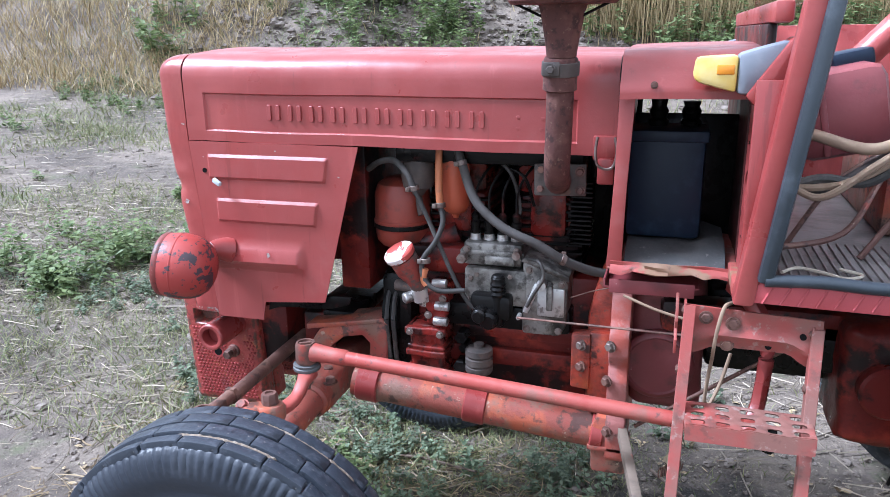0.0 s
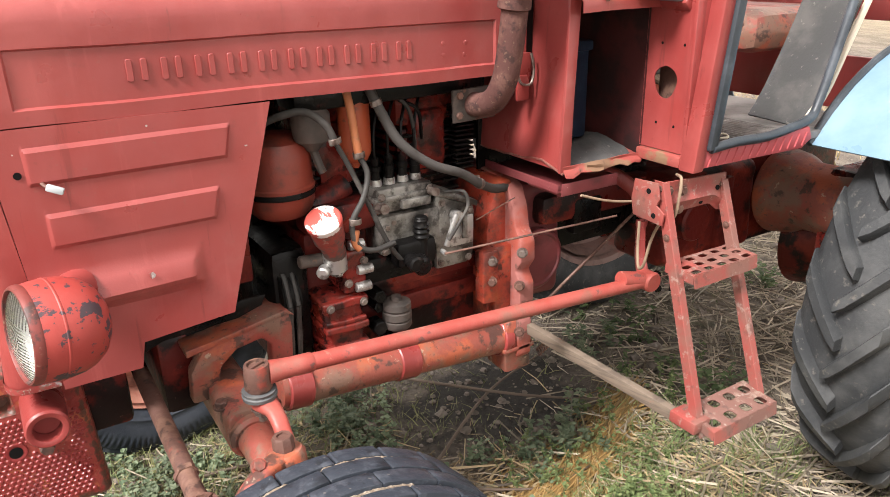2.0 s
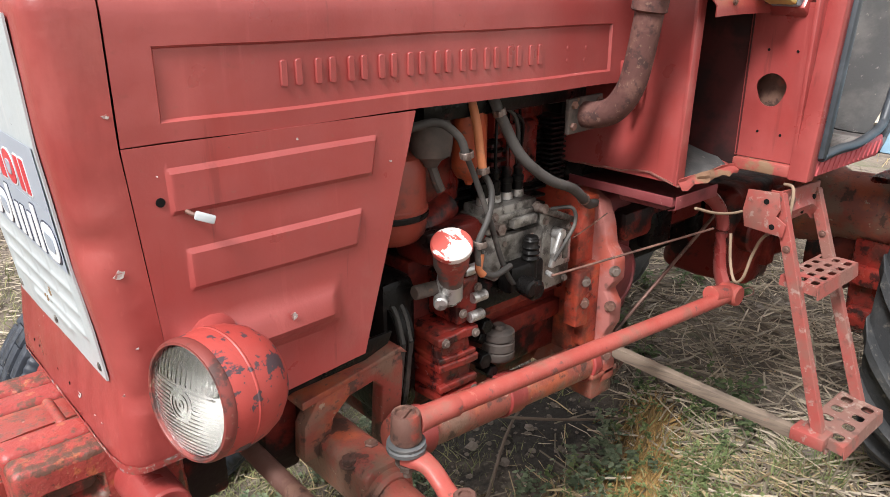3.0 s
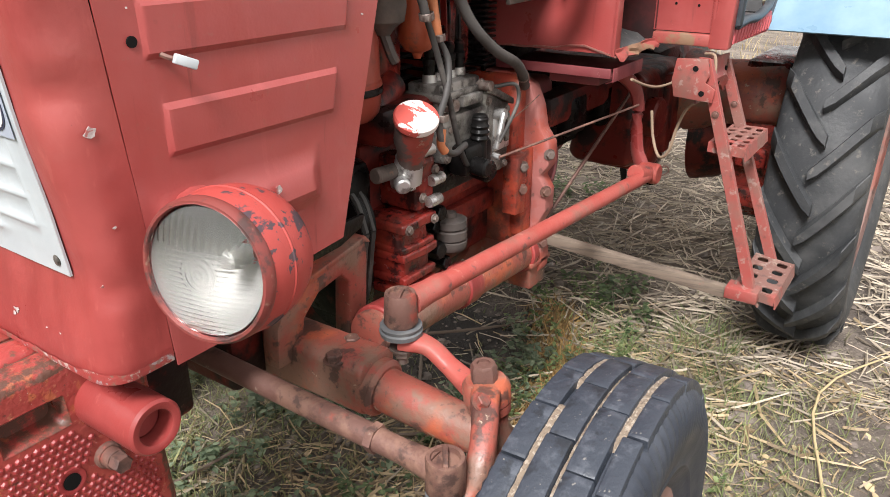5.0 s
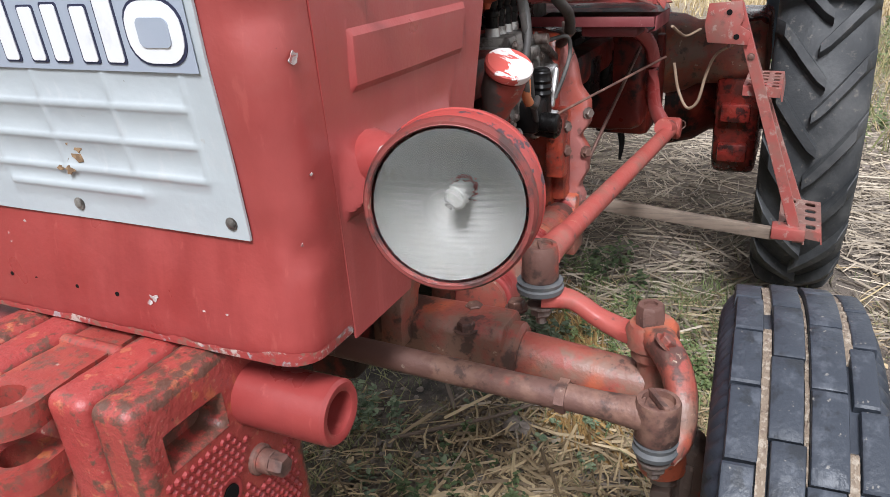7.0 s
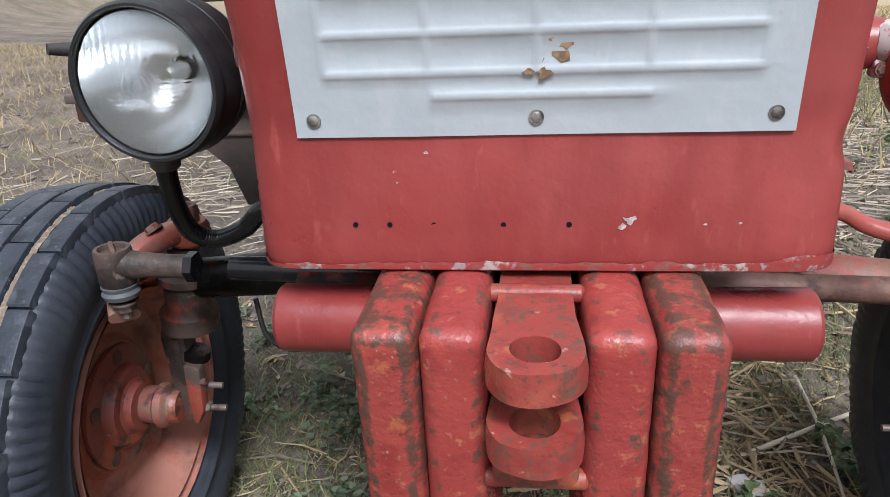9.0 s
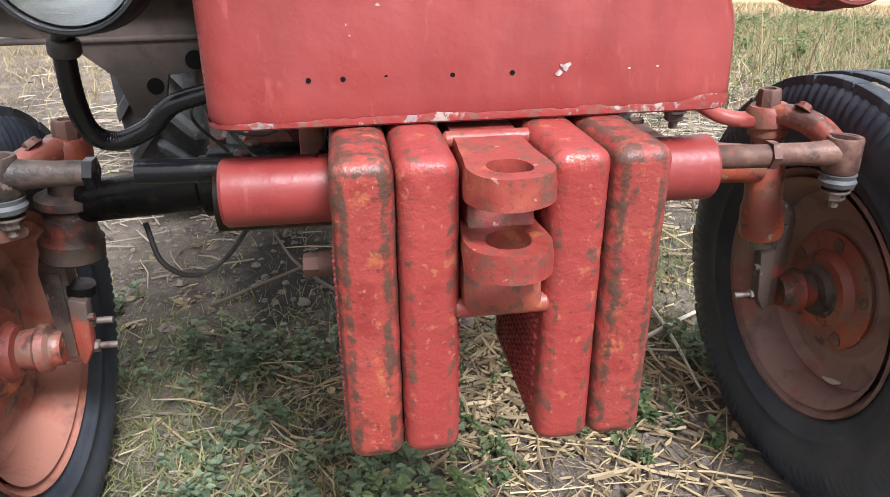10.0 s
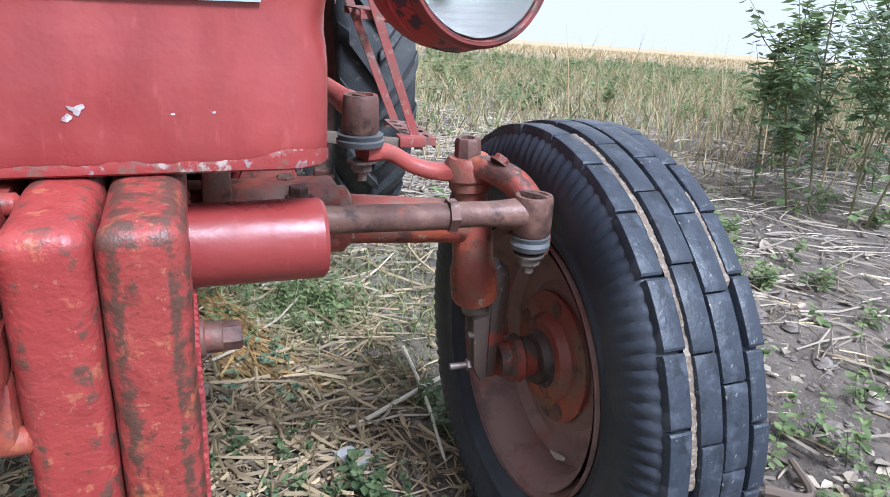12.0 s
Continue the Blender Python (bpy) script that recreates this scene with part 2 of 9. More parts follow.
M["dark_frame"] = material("dark_dusty_steel", (0.075, 0.062, 0.056), 0.7, 0.1, [
    ((0.17, 0.12, 0.10), 7.0, 0.45, 0.7, 0.8), ((0.03, 0.026, 0.024), 15.0, 0.54, 0.68, 0.8), ((0.22, 0.10, 0.06), 30.0, 0.62, 0.7, 0.5)], [(60, 0.001)], 0.1)
M["alu"] = material("dirty_cast_aluminium", (0.30, 0.285, 0.265), 0.45, 0.45, [
    ((0.13, 0.115, 0.10), 16.0, 0.38, 0.66, 0.9), ((0.045, 0.038, 0.033), 38.0, 0.46, 0.64, 0.85), ((0.012, 0.010, 0.009), 9.0, 0.50, 0.66, 0.8), ((0.42, 0.41, 0.39), 80.0, 0.64, 0.70, 0.6)], [(60, 0.0016), (220, 0.0006)], 0.15)
M["alu_bright"] = material("worn_bright_aluminium", (0.55, 0.54, 0.53), 0.35, 0.7, [
    ((0.12, 0.10, 0.09), 30.0, 0.50, 0.62, 0.8)], [(120, 0.0006)], 0.12)
M["rust"] = material("rusty_brown_steel", (0.135, 0.068, 0.054), 0.58, 0.15, [
    ((0.24, 0.135, 0.10), 14.0, 0.48, 0.62, 0.8), ((0.06, 0.036, 0.031), 25.0, 0.54, 0.64, 0.85), ((0.32, 0.24, 0.19), 44.0, 0.66, 0.70, 0.7), ((0.36, 0.06, 0.04), 9.0, 0.62, 0.70, 0.7)], [(90, 0.001), (320, 0.0004)], 0.12)
M["bolt"] = material("dull_steel_bolt", (0.21, 0.17, 0.15), 0.5, 0.5, [((0.09, 0.05, 0.04), 40.0, 0.48, 0.65, 0.8)], [(150, 0.0005)], 0.1)
M["tyre"] = material("dusty_black_rubber", (0.029, 0.034, 0.046), 0.46, 0, [
    ((0.066, 0.073, 0.090), 5.0, 0.46, 0.70, 0.7), ((0.10, 0.095, 0.088), 60.0, 0.64, 0.76, 0.5)], [(120, 0.0009), (500, 0.0002)], 0.1, spec=0.35)
M["tread"] = material("scuffed_blue_black_tread", (0.034, 0.040, 0.053), 0.46, 0, [
    ((0.085, 0.094, 0.114), 26.0, 0.50, 0.66, 0.8), ((0.016, 0.018, 0.022), 30.0, 0.54, 0.64, 0.7), ((0.20, 0.19, 0.175), 110.0, 0.64, 0.70, 0.8)], [(140, 0.0012)], 0.1, spec=0.35)
M["rear_rubber"] = material("dusty_grey_rear_rubber", (0.036, 0.038, 0.041), 0.6, 0, [
    ((0.095, 0.096, 0.097), 6.0, 0.42, 0.68, 0.8), ((0.17, 0.155, 0.135), 45.0, 0.58, 0.72, 0.6)], [(120, 0.0012)], 0.1, spec=0.35)
M["mud"] = material("dry_mud_with_chaff", (0.20, 0.155, 0.115), 0.95, 0, [((0.34, 0.29, 0.235), 130.0, 0.52, 0.60, 0.8), ((0.14, 0.10, 0.08), 90.0, 0.56, 0.66, 0.8)], [(120, 0.004)])
M["rim"] = material("rusty_maroon_rim", (0.31, 0.19, 0.165), 0.66, 0.05, [
    ((0.36, 0.105, 0.075), 6.0, 0.54, 0.64, 0.7), ((0.18, 0.115, 0.10), 18.0, 0.48, 0.68, 0.8), ((0.30, 0.20, 0.165), 35.0, 0.58, 0.72, 0.5)], [(70, 0.0012)], 0.1)
M["rim_orange"] = material("pale_orange_rim", (0.42, 0.185, 0.135), 0.66, 0.0, [
    ((0.37, 0.085, 0.042), 7.0, 0.52, 0.64, 0.8), ((0.13, 0.068, 0.050), 9.0, 0.50, 0.66, 0.8), ((0.36, 0.20, 0.15), 40.0, 0.64, 0.70, 0.6)], [(70, 0.0012)], 0.1)
M["rubber"] = material("grey_black_rubber_hose", (0.040, 0.037, 0.035), 0.62, 0, [((0.13, 0.12, 0.11), 14.0, 0.48, 0.68, 0.8)], [(200, 0.0004)], 0.1)
M["hose_grey"] = material("dusty_grey_hose", (0.070, 0.064, 0.061), 0.7, 0, [((0.035, 0.030, 0.027), 16.0, 0.44, 0.66, 0.85), ((0.14, 0.115, 0.095), 30.0, 0.60, 0.70, 0.6)], [(200, 0.0004)], spec=0.3)
M["hose_orange"] = material("faded_orange_hose", (0.45, 0.15, 0.06), 0.6, 0, [((0.20, 0.10, 0.06), 18.0, 0.5, 0.66, 0.8)], [(160, 0.0004)])
M["black"] = material("matt_black_paint", (0.016, 0.017, 0.019), 0.42, 0, [((0.05, 0.05, 0.05), 16.0, 0.5, 0.72, 0.6), ((0.30, 0.045, 0.035), 19.0, 0.70, 0.73, 0.8)], [(160, 0.0003)], 0.15)
M["black_glossy"] = material("wet_black_paint", (0.008, 0.008, 0.010), 0.22, 0, [((0.04, 0.04, 0.045), 22.0, 0.55, 0.72, 0.6)], [(120, 0.0006)], 0.1)
M["lamp_red"] = material("flaking_red_over_black_paint", (0.35, 0.048, 0.040), 0.5, 0, [
    ((0.30, 0.036, 0.031), 8.0, 0.45, 0.65, 0.6), ((0.030, 0.032, 0.042), 19.0, 0.545, 0.57, 0.92, (1, 1, 1.6)), ((0.035, 0.036, 0.045), 60.0, 0.60, 0.63, 0.9)], [(70, 0.0008)], 0.1)
M["rim_lamp"] = material("rusty_lamp_rim", (0.19, 0.040, 0.034), 0.5, 0.1, [((0.34, 0.24, 0.17), 25.0, 0.58, 0.66, 0.7), ((0.045, 0.030, 0.028), 26.0, 0.50, 0.60, 0.85)], [(100, 0.0006)])
M["white"] = material("brushed_white_paint", (0.43, 0.47, 0.49), 0.42, 0, [
    ((0.39, 0.425, 0.45), 8.0, 0.45, 0.7, 0.7), ((0.48, 0.50, 0.51), 40.0, 0.55, 0.68, 0.6, (1, 1, 0.3)), ((0.40, 0.38, 0.35), 45.0, 0.66, 0.74, 0.6), ((0.12, 0.09, 0.06), 70.0, 0.735, 0.75, 0.9)], [(60, 0.0007), (20, 0.0012)], 0.1)
M["sticker"] = material("blue_grey_vinyl", (0.33, 0.37, 0.44), 0.4, 0, [((0.42, 0.45, 0.51), 6.0, 0.45, 0.7, 0.6), ((0.55, 0.56, 0.58), 60.0, 0.70, 0.74, 0.6)], [(150, 0.0002)])
M["sticker_white"] = material("white_vinyl", (0.72, 0.73, 0.75), 0.38, 0, [((0.60, 0.61, 0.63), 30.0, 0.55, 0.7, 0.6)])
M["sticker_navy"] = material("navy_vinyl", (0.025, 0.028, 0.06), 0.4)
M["sticker_red"] = material("red_vinyl", (0.55, 0.035, 0.05), 0.4, 0, [((0.62, 0.12, 0.12), 30.0, 0.55, 0.7, 0.6)])
M["hole"] = material("dark_slot", (0.008, 0.0075, 0.0075), 0.9, spec=0.1)
M["patch"] = material("grey_primer_chip", (0.36, 0.30, 0.29), 0.7, 0, [((0.58, 0.53, 0.51), 90.0, 0.48, 0.6, 0.8), ((0.30, 0.06, 0.05), 120.0, 0.55, 0.6, 0.8)])
M["stone"] = material("pale_grey_stone", (0.42, 0.40, 0.39), 0.8, 0, [((0.30, 0.28, 0.27), 25.0, 0.48, 0.64, 0.8)], [(60, 0.003)])
# maroon deepened to carry the shadow inside the battery box; also colours seams
M["maroon_shade"] = material("shade_darkened_maroon_sheet", (0.075, 0.020, 0.020), 0.6, 0, [((0.14, 0.032, 0.030), 5.0, 0.50, 0.70, 0.8), ((0.020, 0.015, 0.015), 8.0, 0.44, 0.62, 0.8)], [(40, 0.001)], spec=0.25)
M["torn"] = material("torn_red_sheet_worn_to_ochre", (0.31, 0.066, 0.056), 0.55, 0, [((0.21, 0.145, 0.085), 9.0, 0.52, 0.60, 0.85), ((0.11, 0.060, 0.045), 30.0, 0.56, 0.66, 0.8), ((0.36, 0.11, 0.08), 50.0, 0.60, 0.68, 0.6)], [(60, 0.0012)], 0.1)
M["lip"] = material("lip_worn_to_cream_primer", (0.29, 0.046, 0.042), 0.5, 0, [((0.44, 0.37, 0.33), 30.0, 0.55, 0.60, 0.9), ((0.32, 0.31, 0.32), 30.0, 0.58, 0.62, 0.8), ((0.20, 0.10, 0.075), 80.0, 0.52, 0.58, 0.85), ((0.30, 0.04, 0.034), 120.0, 0.56, 0.60, 0.7)], [(160, 0.0008)])
M["rod_red"] = material("salmon_red_rod_paint", (0.36, 0.082, 0.066), 0.5, 0, [((0.22, 0.105, 0.08), 11.0, 0.50, 0.66, 0.75), ((0.33, 0.045, 0.035), 8.0, 0.45, 0.65, 0.7), ((0.10, 0.055, 0.05), 26.0, 0.62, 0.68, 0.8), ((0.50, 0.22, 0.17), 40.0, 0.62, 0.72, 0.5)], [(80, 0.0007), (260, 0.0003)], 0.12)
M["rust_patch"] = material("brown_rust_patch", (0.16, 0.10, 0.055), 0.85, 0, [((0.30, 0.20, 0.11), 90.0, 0.45, 0.6, 0.8)], [(200, 0.0006)])
M["cap"] = material("red_paint_on_white_cap", (0.46, 0.075, 0.06), 0.5, 0, [((0.72, 0.68, 0.66), 26.0, 0.535, 0.555, 0.95, (1, 0.35, 1))], [(120, 0.0004)])
M["exhaust"] = material("rusty_maroon_pipe", (0.095, 0.043, 0.038), 0.75, 0.0, [((0.15, 0.075, 0.062), 20.0, 0.45, 0.66, 0.8), ((0.045, 0.026, 0.025), 45.0, 0.5, 0.64, 0.8), ((0.20, 0.12, 0.09), 110.0, 0.60, 0.66, 0.6)], [(60, 0.001), (200, 0.001)], spec=0.2)
M["seal"] = material("grey_black_rubber_seal", (0.030, 0.037, 0.046), 0.42, 0, [((0.095, 0.11, 0.13), 8.0, 0.48, 0.7, 0.7)], [(90, 0.0005)])
M["fender"] = material("pale_blue_paint", (0.15, 0.25, 0.34), 0.35, 0, [((0.24, 0.35, 0.43), 4.0, 0.42, 0.7, 0.7), ((0.22, 0.26, 0.30), 40.0, 0.66, 0.74, 0.6), ((0.30, 0.16, 0.09), 28.0, 0.74, 0.76, 0.8)], [(15, 0.001)], 0.1)
M["mat"] = material("dark_felt_mat", (0.055, 0.055, 0.056), 0.9, 0, [((0.11, 0.105, 0.10), 9.0, 0.45, 0.7, 0.8), ((0.24, 0.22, 0.20), 55.0, 0.62, 0.7, 0.6)], [(150, 0.001)])
M["sheet_grey"] = material("bare_grey_sheet", (0.23, 0.21, 0.20), 0.5, 0.3, [((0.11, 0.10, 0.095), 10.0, 0.45, 0.65, 0.8), ((0.20, 0.12, 0.08), 30.0, 0.6, 0.7, 0.6)], [(40, 0.001)])
M["green_grey"] = material("grey_green_paint", (0.30, 0.32, 0.29), 0.55, 0, [((0.18, 0.19, 0.17), 10.0, 0.45, 0.7, 0.7), ((0.22, 0.12, 0.07), 30.0, 0.66, 0.72, 0.7)], [(80, 0.0008)])
M["navy"] = material("navy_plastic", (0.008, 0.015, 0.030), 0.45, 0, [((0.035, 0.06, 0.10), 12.0, 0.5, 0.75, 0.6)], [(60, 0.0005)], spec=0.25)
M["yellow"] = material("yellow_plastic", (0.70, 0.50, 0.10), 0.35, 0, [((0.72, 0.60, 0.28), 12.0, 0.45, 0.65, 0.7)])
M["amber"] = material("amber_lens", (0.72, 0.28, 0.02), 0.2)
M["lamp_grey"] = material("grey_plastic_lamp_body", (0.20, 0.22, 0.26), 0.5, 0, [((0.28, 0.30, 0.33), 12.0, 0.45, 0.65, 0.6)])
M["wood"] = material("weathered_wooden_bar", (0.165, 0.125, 0.095), 0.8, 0, [((0.085, 0.064, 0.050), 30.0, 0.45, 0.65, 0.8, (0.3, 0.3, 3)), ((0.23, 0.18, 0.14), 12.0, 0.5, 0.7, 0.6), ((0.30, 0.085, 0.06), 9.0, 0.62, 0.68, 0.6)], [(120, 0.0008)])
M["cord"] = material("dirty_beige_cord", (0.27, 0.19, 0.13), 0.8, 0, [((0.20, 0.13, 0.09), 30.0, 0.5, 0.66, 0.7)])
M["boot"] = material("grey_rubber_boot", (0.10, 0.105, 0.11), 0.6, 0, [((0.20, 0.19, 0.18), 20.0, 0.5, 0.7, 0.7)], [(150, 0.0005)])
M["step"] = material("scuffed_red_steel", (0.31, 0.066, 0.056), 0.55, 0.1, [
    ((0.21, 0.105, 0.085), 6.0, 0.42, 0.62, 0.9), ((0.33, 0.24, 0.21), 45.0, 0.56, 0.66, 0.7), ((0.12, 0.06, 0.05), 24.0, 0.56, 0.68, 0.7)], [(90, 0.0008)], 0.1)
M["tread_plate"] = material("pink_red_tread_plate", (0.42, 0.075, 0.085), 0.55, 0, [((0.33, 0.05, 0.05), 12.0, 0.48, 0.66, 0.7), ((0.45, 0.30, 0.28), 40.0, 0.66, 0.72, 0.6)], [(90, 0.0006)])
M["clod"] = material("soil_clods", (0.17, 0.14, 0.12), 0.95, 0, [((0.26, 0.22, 0.19), 20.0, 0.45, 0.65, 0.8)], [(160, 0.002)])
M["straw"] = material("dry_straw", (0.46, 0.36, 0.20), 0.75)
M["straw_white"] = material("bleached_stalk", (0.56, 0.50, 0.40), 0.8)
M["stick"] = material("grey_brown_twig", (0.15, 0.11, 0.085), 0.85)
M["bark"] = material("weed_stem", (0.16, 0.15, 0.07), 0.8)


def leaf_material(name, a, b, thin_leaf=True):
    """Colours that differ from leaf to leaf; thin leaves let light through."""
    m = bpy.data.materials.new(name)
    m.use_nodes = True
    n, l = m.node_tree.nodes, m.node_tree.links
    g, r = n.new("ShaderNodeNewGeometry"), n.new("ShaderNodeValToRGB")
    r.color_ramp.elements[0].color, r.color_ramp.elements[1].color = (*a, 1), (*b, 1)
    l.new(g.outputs["Random Per Island"], r.inputs[0])
    p = n["Principled BSDF"]
    l.new(r.outputs[0], p.inputs["Base Color"])
    p.inputs["Roughness"].default_value = 0.6
    if not thin_leaf:
        return m
    thin, both = n.new("ShaderNodeBsdfTranslucent"), n.new("ShaderNodeMixShader")
    l.new(r.outputs[0], thin.inputs["Color"])
    both.inputs[0].default_value = 0.32
    l.new(p.outputs[0], both.inputs[1])
    l.new(thin.outputs[0], both.inputs[2])
    l.new(both.outputs[0], n["Material Output"].inputs["Surface"])
    return m


M["leaf"] = leaf_material("weed_leaves", (0.055, 0.090, 0.036), (0.17, 0.22, 0.095))
M["leaf_grey"] = leaf_material("grey_green_leaves", (0.080, 0.110, 0.066), (0.23, 0.27, 0.17))
M["leaf_tall"] = leaf_material("tall_weed_leaves", (0.10, 0.155, 0.060), (0.27, 0.34, 0.15))
M["leaf_bright"] = leaf_material("bright_weed_leaves", (0.085, 0.130, 0.045), (0.25, 0.30, 0.125))
M["leaf_weed"] = leaf_material("small_weed_leaves", (0.095, 0.140, 0.080), (0.28, 0.34, 0.21))
M["straw_mix"] = leaf_material("straw_litter", (0.13, 0.088, 0.048), (0.52, 0.40, 0.235), False)
M["straw_gold"] = leaf_material("golden_straw", (0.15, 0.085, 0.028), (0.50, 0.32, 0.125), False)
M["stalk_mix"] = leaf_material("bleached_stalk_litter", (0.10, 0.077, 0.058), (0.52, 0.44, 0.335), False)
M["grass_mix"] = leaf_material("dry_grass_blades", (0.22, 0.16, 0.07), (0.52, 0.41, 0.23), False)
M["field_green"] = leaf_material("fresh_grass_blades", (0.085, 0.13, 0.040), (0.24, 0.28, 0.11), False)
M["green_grass"] = leaf_material("field_grass_blades", (0.10, 0.13, 0.045), (0.30, 0.29, 0.13), False)

# clear lamp glass, and the mirror behind it
_g = bpy.data.materials.new("lamp_glass")
_g.use_nodes = True
_b = _g.node_tree.nodes["Principled BSDF"]
_b.inputs["Transmission Weight"].default_value, _b.inputs["Roughness"].default_value = 1.0, 0.06
_b.inputs["IOR"].default_value, _b.inputs["Base Color"].default_value = 1.48, (0.93, 0.93, 0.91, 1)
M["glass"] = _g
M["reflector"] = material("tarnished_reflector", (0.24, 0.24, 0.235), 0.62, 0.5, [((0.32, 0.30, 0.26), 14.0, 0.5, 0.75, 0.6)])
M["reflector_clean"] = material("silver_reflector", (0.80, 0.83, 0.86), 0.20, 1.0)

# soil: dark crumbly earth, paler dry crust, with the dry field far away
_s = bpy.data.materials.new("dry_soil")
_s.use_nodes = True
_n, _l = _s.node_tree.nodes, _s.node_tree.links
_p = _n["Principled BSDF"]
_p.inputs["Roughness"].default_value = 0.95
_co = _n.new("ShaderNodeTexCoord")


def soil_noise(scale, lo, hi):
    t, r = _n.new("ShaderNodeTexNoise"), _n.new("ShaderNodeMapRange")
    t.inputs["Scale"].default_value, t.inputs["Detail"].default_value, t.inputs["Roughness"].default_value = scale, 8.0, 0.65
    _l.new(_co.outputs["Object"], t.inputs["Vector"])
    r.inputs[1].default_value, r.inputs[2].default_value = lo, hi
    _l.new(t.outputs[0], r.inputs[0])
    return r.outputs[0], t.outputs[0]


def soil_mix(fac, a, colour):
    mx = _n.new("ShaderNodeMix")
    mx.data_type = "RGBA"
    _l.new(fac, mx.inputs[0])
    if isinstance(a, tuple):
        mx.inputs[6].default_value = (*a, 1)
    else:
        _l.new(a, mx.inputs[6])
    mx.inputs[7].default_value = (*colour, 1)
    return mx.outputs[2]


_c = soil_mix(soil_noise(1.3, 0.40, 0.62)[0], (0.105, 0.085, 0.071), (0.235, 0.192, 0.156))
_c = soil_mix(soil_noise(9.0, 0.50, 0.66)[0], _c, (0.100, 0.080, 0.067))
_c = soil_mix(soil_noise(60.0, 0.58, 0.66)[0], _c, (0.33, 0.28, 0.21))
_c = soil_mix(soil_noise(2.1, 0.58, 0.72)[0], _c, (0.12, 0.135, 0.065))
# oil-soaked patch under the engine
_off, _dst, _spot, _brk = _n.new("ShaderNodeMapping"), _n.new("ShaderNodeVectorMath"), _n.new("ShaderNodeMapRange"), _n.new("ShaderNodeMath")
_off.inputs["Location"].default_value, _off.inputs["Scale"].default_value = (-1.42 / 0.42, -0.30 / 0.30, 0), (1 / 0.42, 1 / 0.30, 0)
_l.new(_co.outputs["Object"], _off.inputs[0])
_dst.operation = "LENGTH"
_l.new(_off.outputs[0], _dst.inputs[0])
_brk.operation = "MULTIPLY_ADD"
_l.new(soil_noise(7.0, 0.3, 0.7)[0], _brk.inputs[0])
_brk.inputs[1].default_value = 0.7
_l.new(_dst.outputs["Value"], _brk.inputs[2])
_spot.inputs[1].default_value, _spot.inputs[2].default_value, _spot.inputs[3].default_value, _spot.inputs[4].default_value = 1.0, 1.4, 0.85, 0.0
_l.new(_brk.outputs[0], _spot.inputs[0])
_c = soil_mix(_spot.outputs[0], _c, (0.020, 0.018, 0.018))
# stubble colour takes over with the distance from the yard
_geo, _len, _far = _n.new("ShaderNodeNewGeometry"), _n.new("ShaderNodeVectorMath"), _n.new("ShaderNodeMapRange")
_len.operation = "LENGTH"
_l.new(_geo.outputs["Position"], _len.inputs[0])
_far.inputs[1].default_value, _far.inputs[2].default_value = 14.0, 60.0
_l.new(_len.outputs["Value"], _far.inputs[0])
_c = soil_mix(_far.outputs[0], _c, (0.40, 0.315, 0.185))
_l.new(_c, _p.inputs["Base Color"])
_bp, _bp2 = _n.new("ShaderNodeBump"), _n.new("ShaderNodeBump")
_bp.inputs["Distance"].default_value, _bp2.inputs["Distance"].default_value = 0.03, 0.008
_l.new(soil_noise(14.0, 0, 1)[1], _bp.inputs["Height"])
_l.new(soil_noise(90.0, 0, 1)[1], _bp2.inputs["Height"])
_l.new(_bp.outputs[0], _bp2.inputs["Normal"])
_l.new(_bp2.outputs[0], _p.inputs["Normal"])
M["soil"] = _s

# ---- shape helpers ----
def thicken(bm, t):
    """Turns a sheet into a plate of thickness t with square edges."""
    bm.normal_update()
    faces, rim = list(bm.faces), [e for e in bm.edges if len(e.link_faces) == 1]
    rim = [(l.vert, l.link_loop_next.vert) for e in rim for l in e.link_loops]
    shift = {v: v.normal * (t / 2) for v in bm.verts}
    twin = {v: bm.verts.new(v.co - shift[v]) for v in list(bm.verts)}
    for v, d in shift.items():
        v.co += d
    for f in faces:
        bm.faces.new([twin[v] for v in reversed(f.verts)])
    for a, b in rim:
        bm.faces.new((b, a, twin[a], twin[b]))


def part(name, bm, mat, parent=None, label="", thick=0.0, smooth=38):
    """One bmesh as one mesh object, under a thing or a part."""
    bmesh.ops.remove_doubles(bm, verts=bm.verts, dist=1e-6)
    bmesh.ops.recalc_face_normals(bm, faces=bm.faces)
    if thick:
        thicken(bm, thick)
    wear = None
    if mat in ("chipped", "chipped_light", "hitch", "worn_grey", "step", "rust_step"):
        # how sharply the surface turns at each point: where paint is rubbed off
        wear = []
        for v in bm.verts:
            turn = max((e.calc_face_angle_signed(0.0) for e in v.link_edges if len(e.link_faces) == 2), default=0.0)
            rub = min(1.0, max(0.0, (math.degrees(turn) - 5.5) / 5))
            if mat == "hitch":
                rub *= 0.55
            if mat in ("chipped", "hitch", "chipped_light") and v.normal.z > 0.75:
                rub = max(rub, 0.72 if mat == "chipped" else 0.5)  # tops are stepped on and rubbed
            wear.append(rub)
    me = bpy.data.meshes.new(name)
    bm.to_mesh(me)
    bm.free()
    if wear:
        me.attributes.new("wear", "FLOAT", "POINT").data.foreach_set("value", wear)
    me.materials.append(M[mat] if isinstance(mat, str) else mat)
    me.polygons.foreach_set("use_smooth", [True] * len(me.polygons))
    me.set_sharp_from_angle(angle=radians(smooth))
    ob = new(name, me)
    if parent is not None:
        ob.parent = parent
    if label:
        ob["label"] = label
    return ob


def thing(name, label, category, group="", kind=""):
    return tagged(new(name), label, category, group, kind)


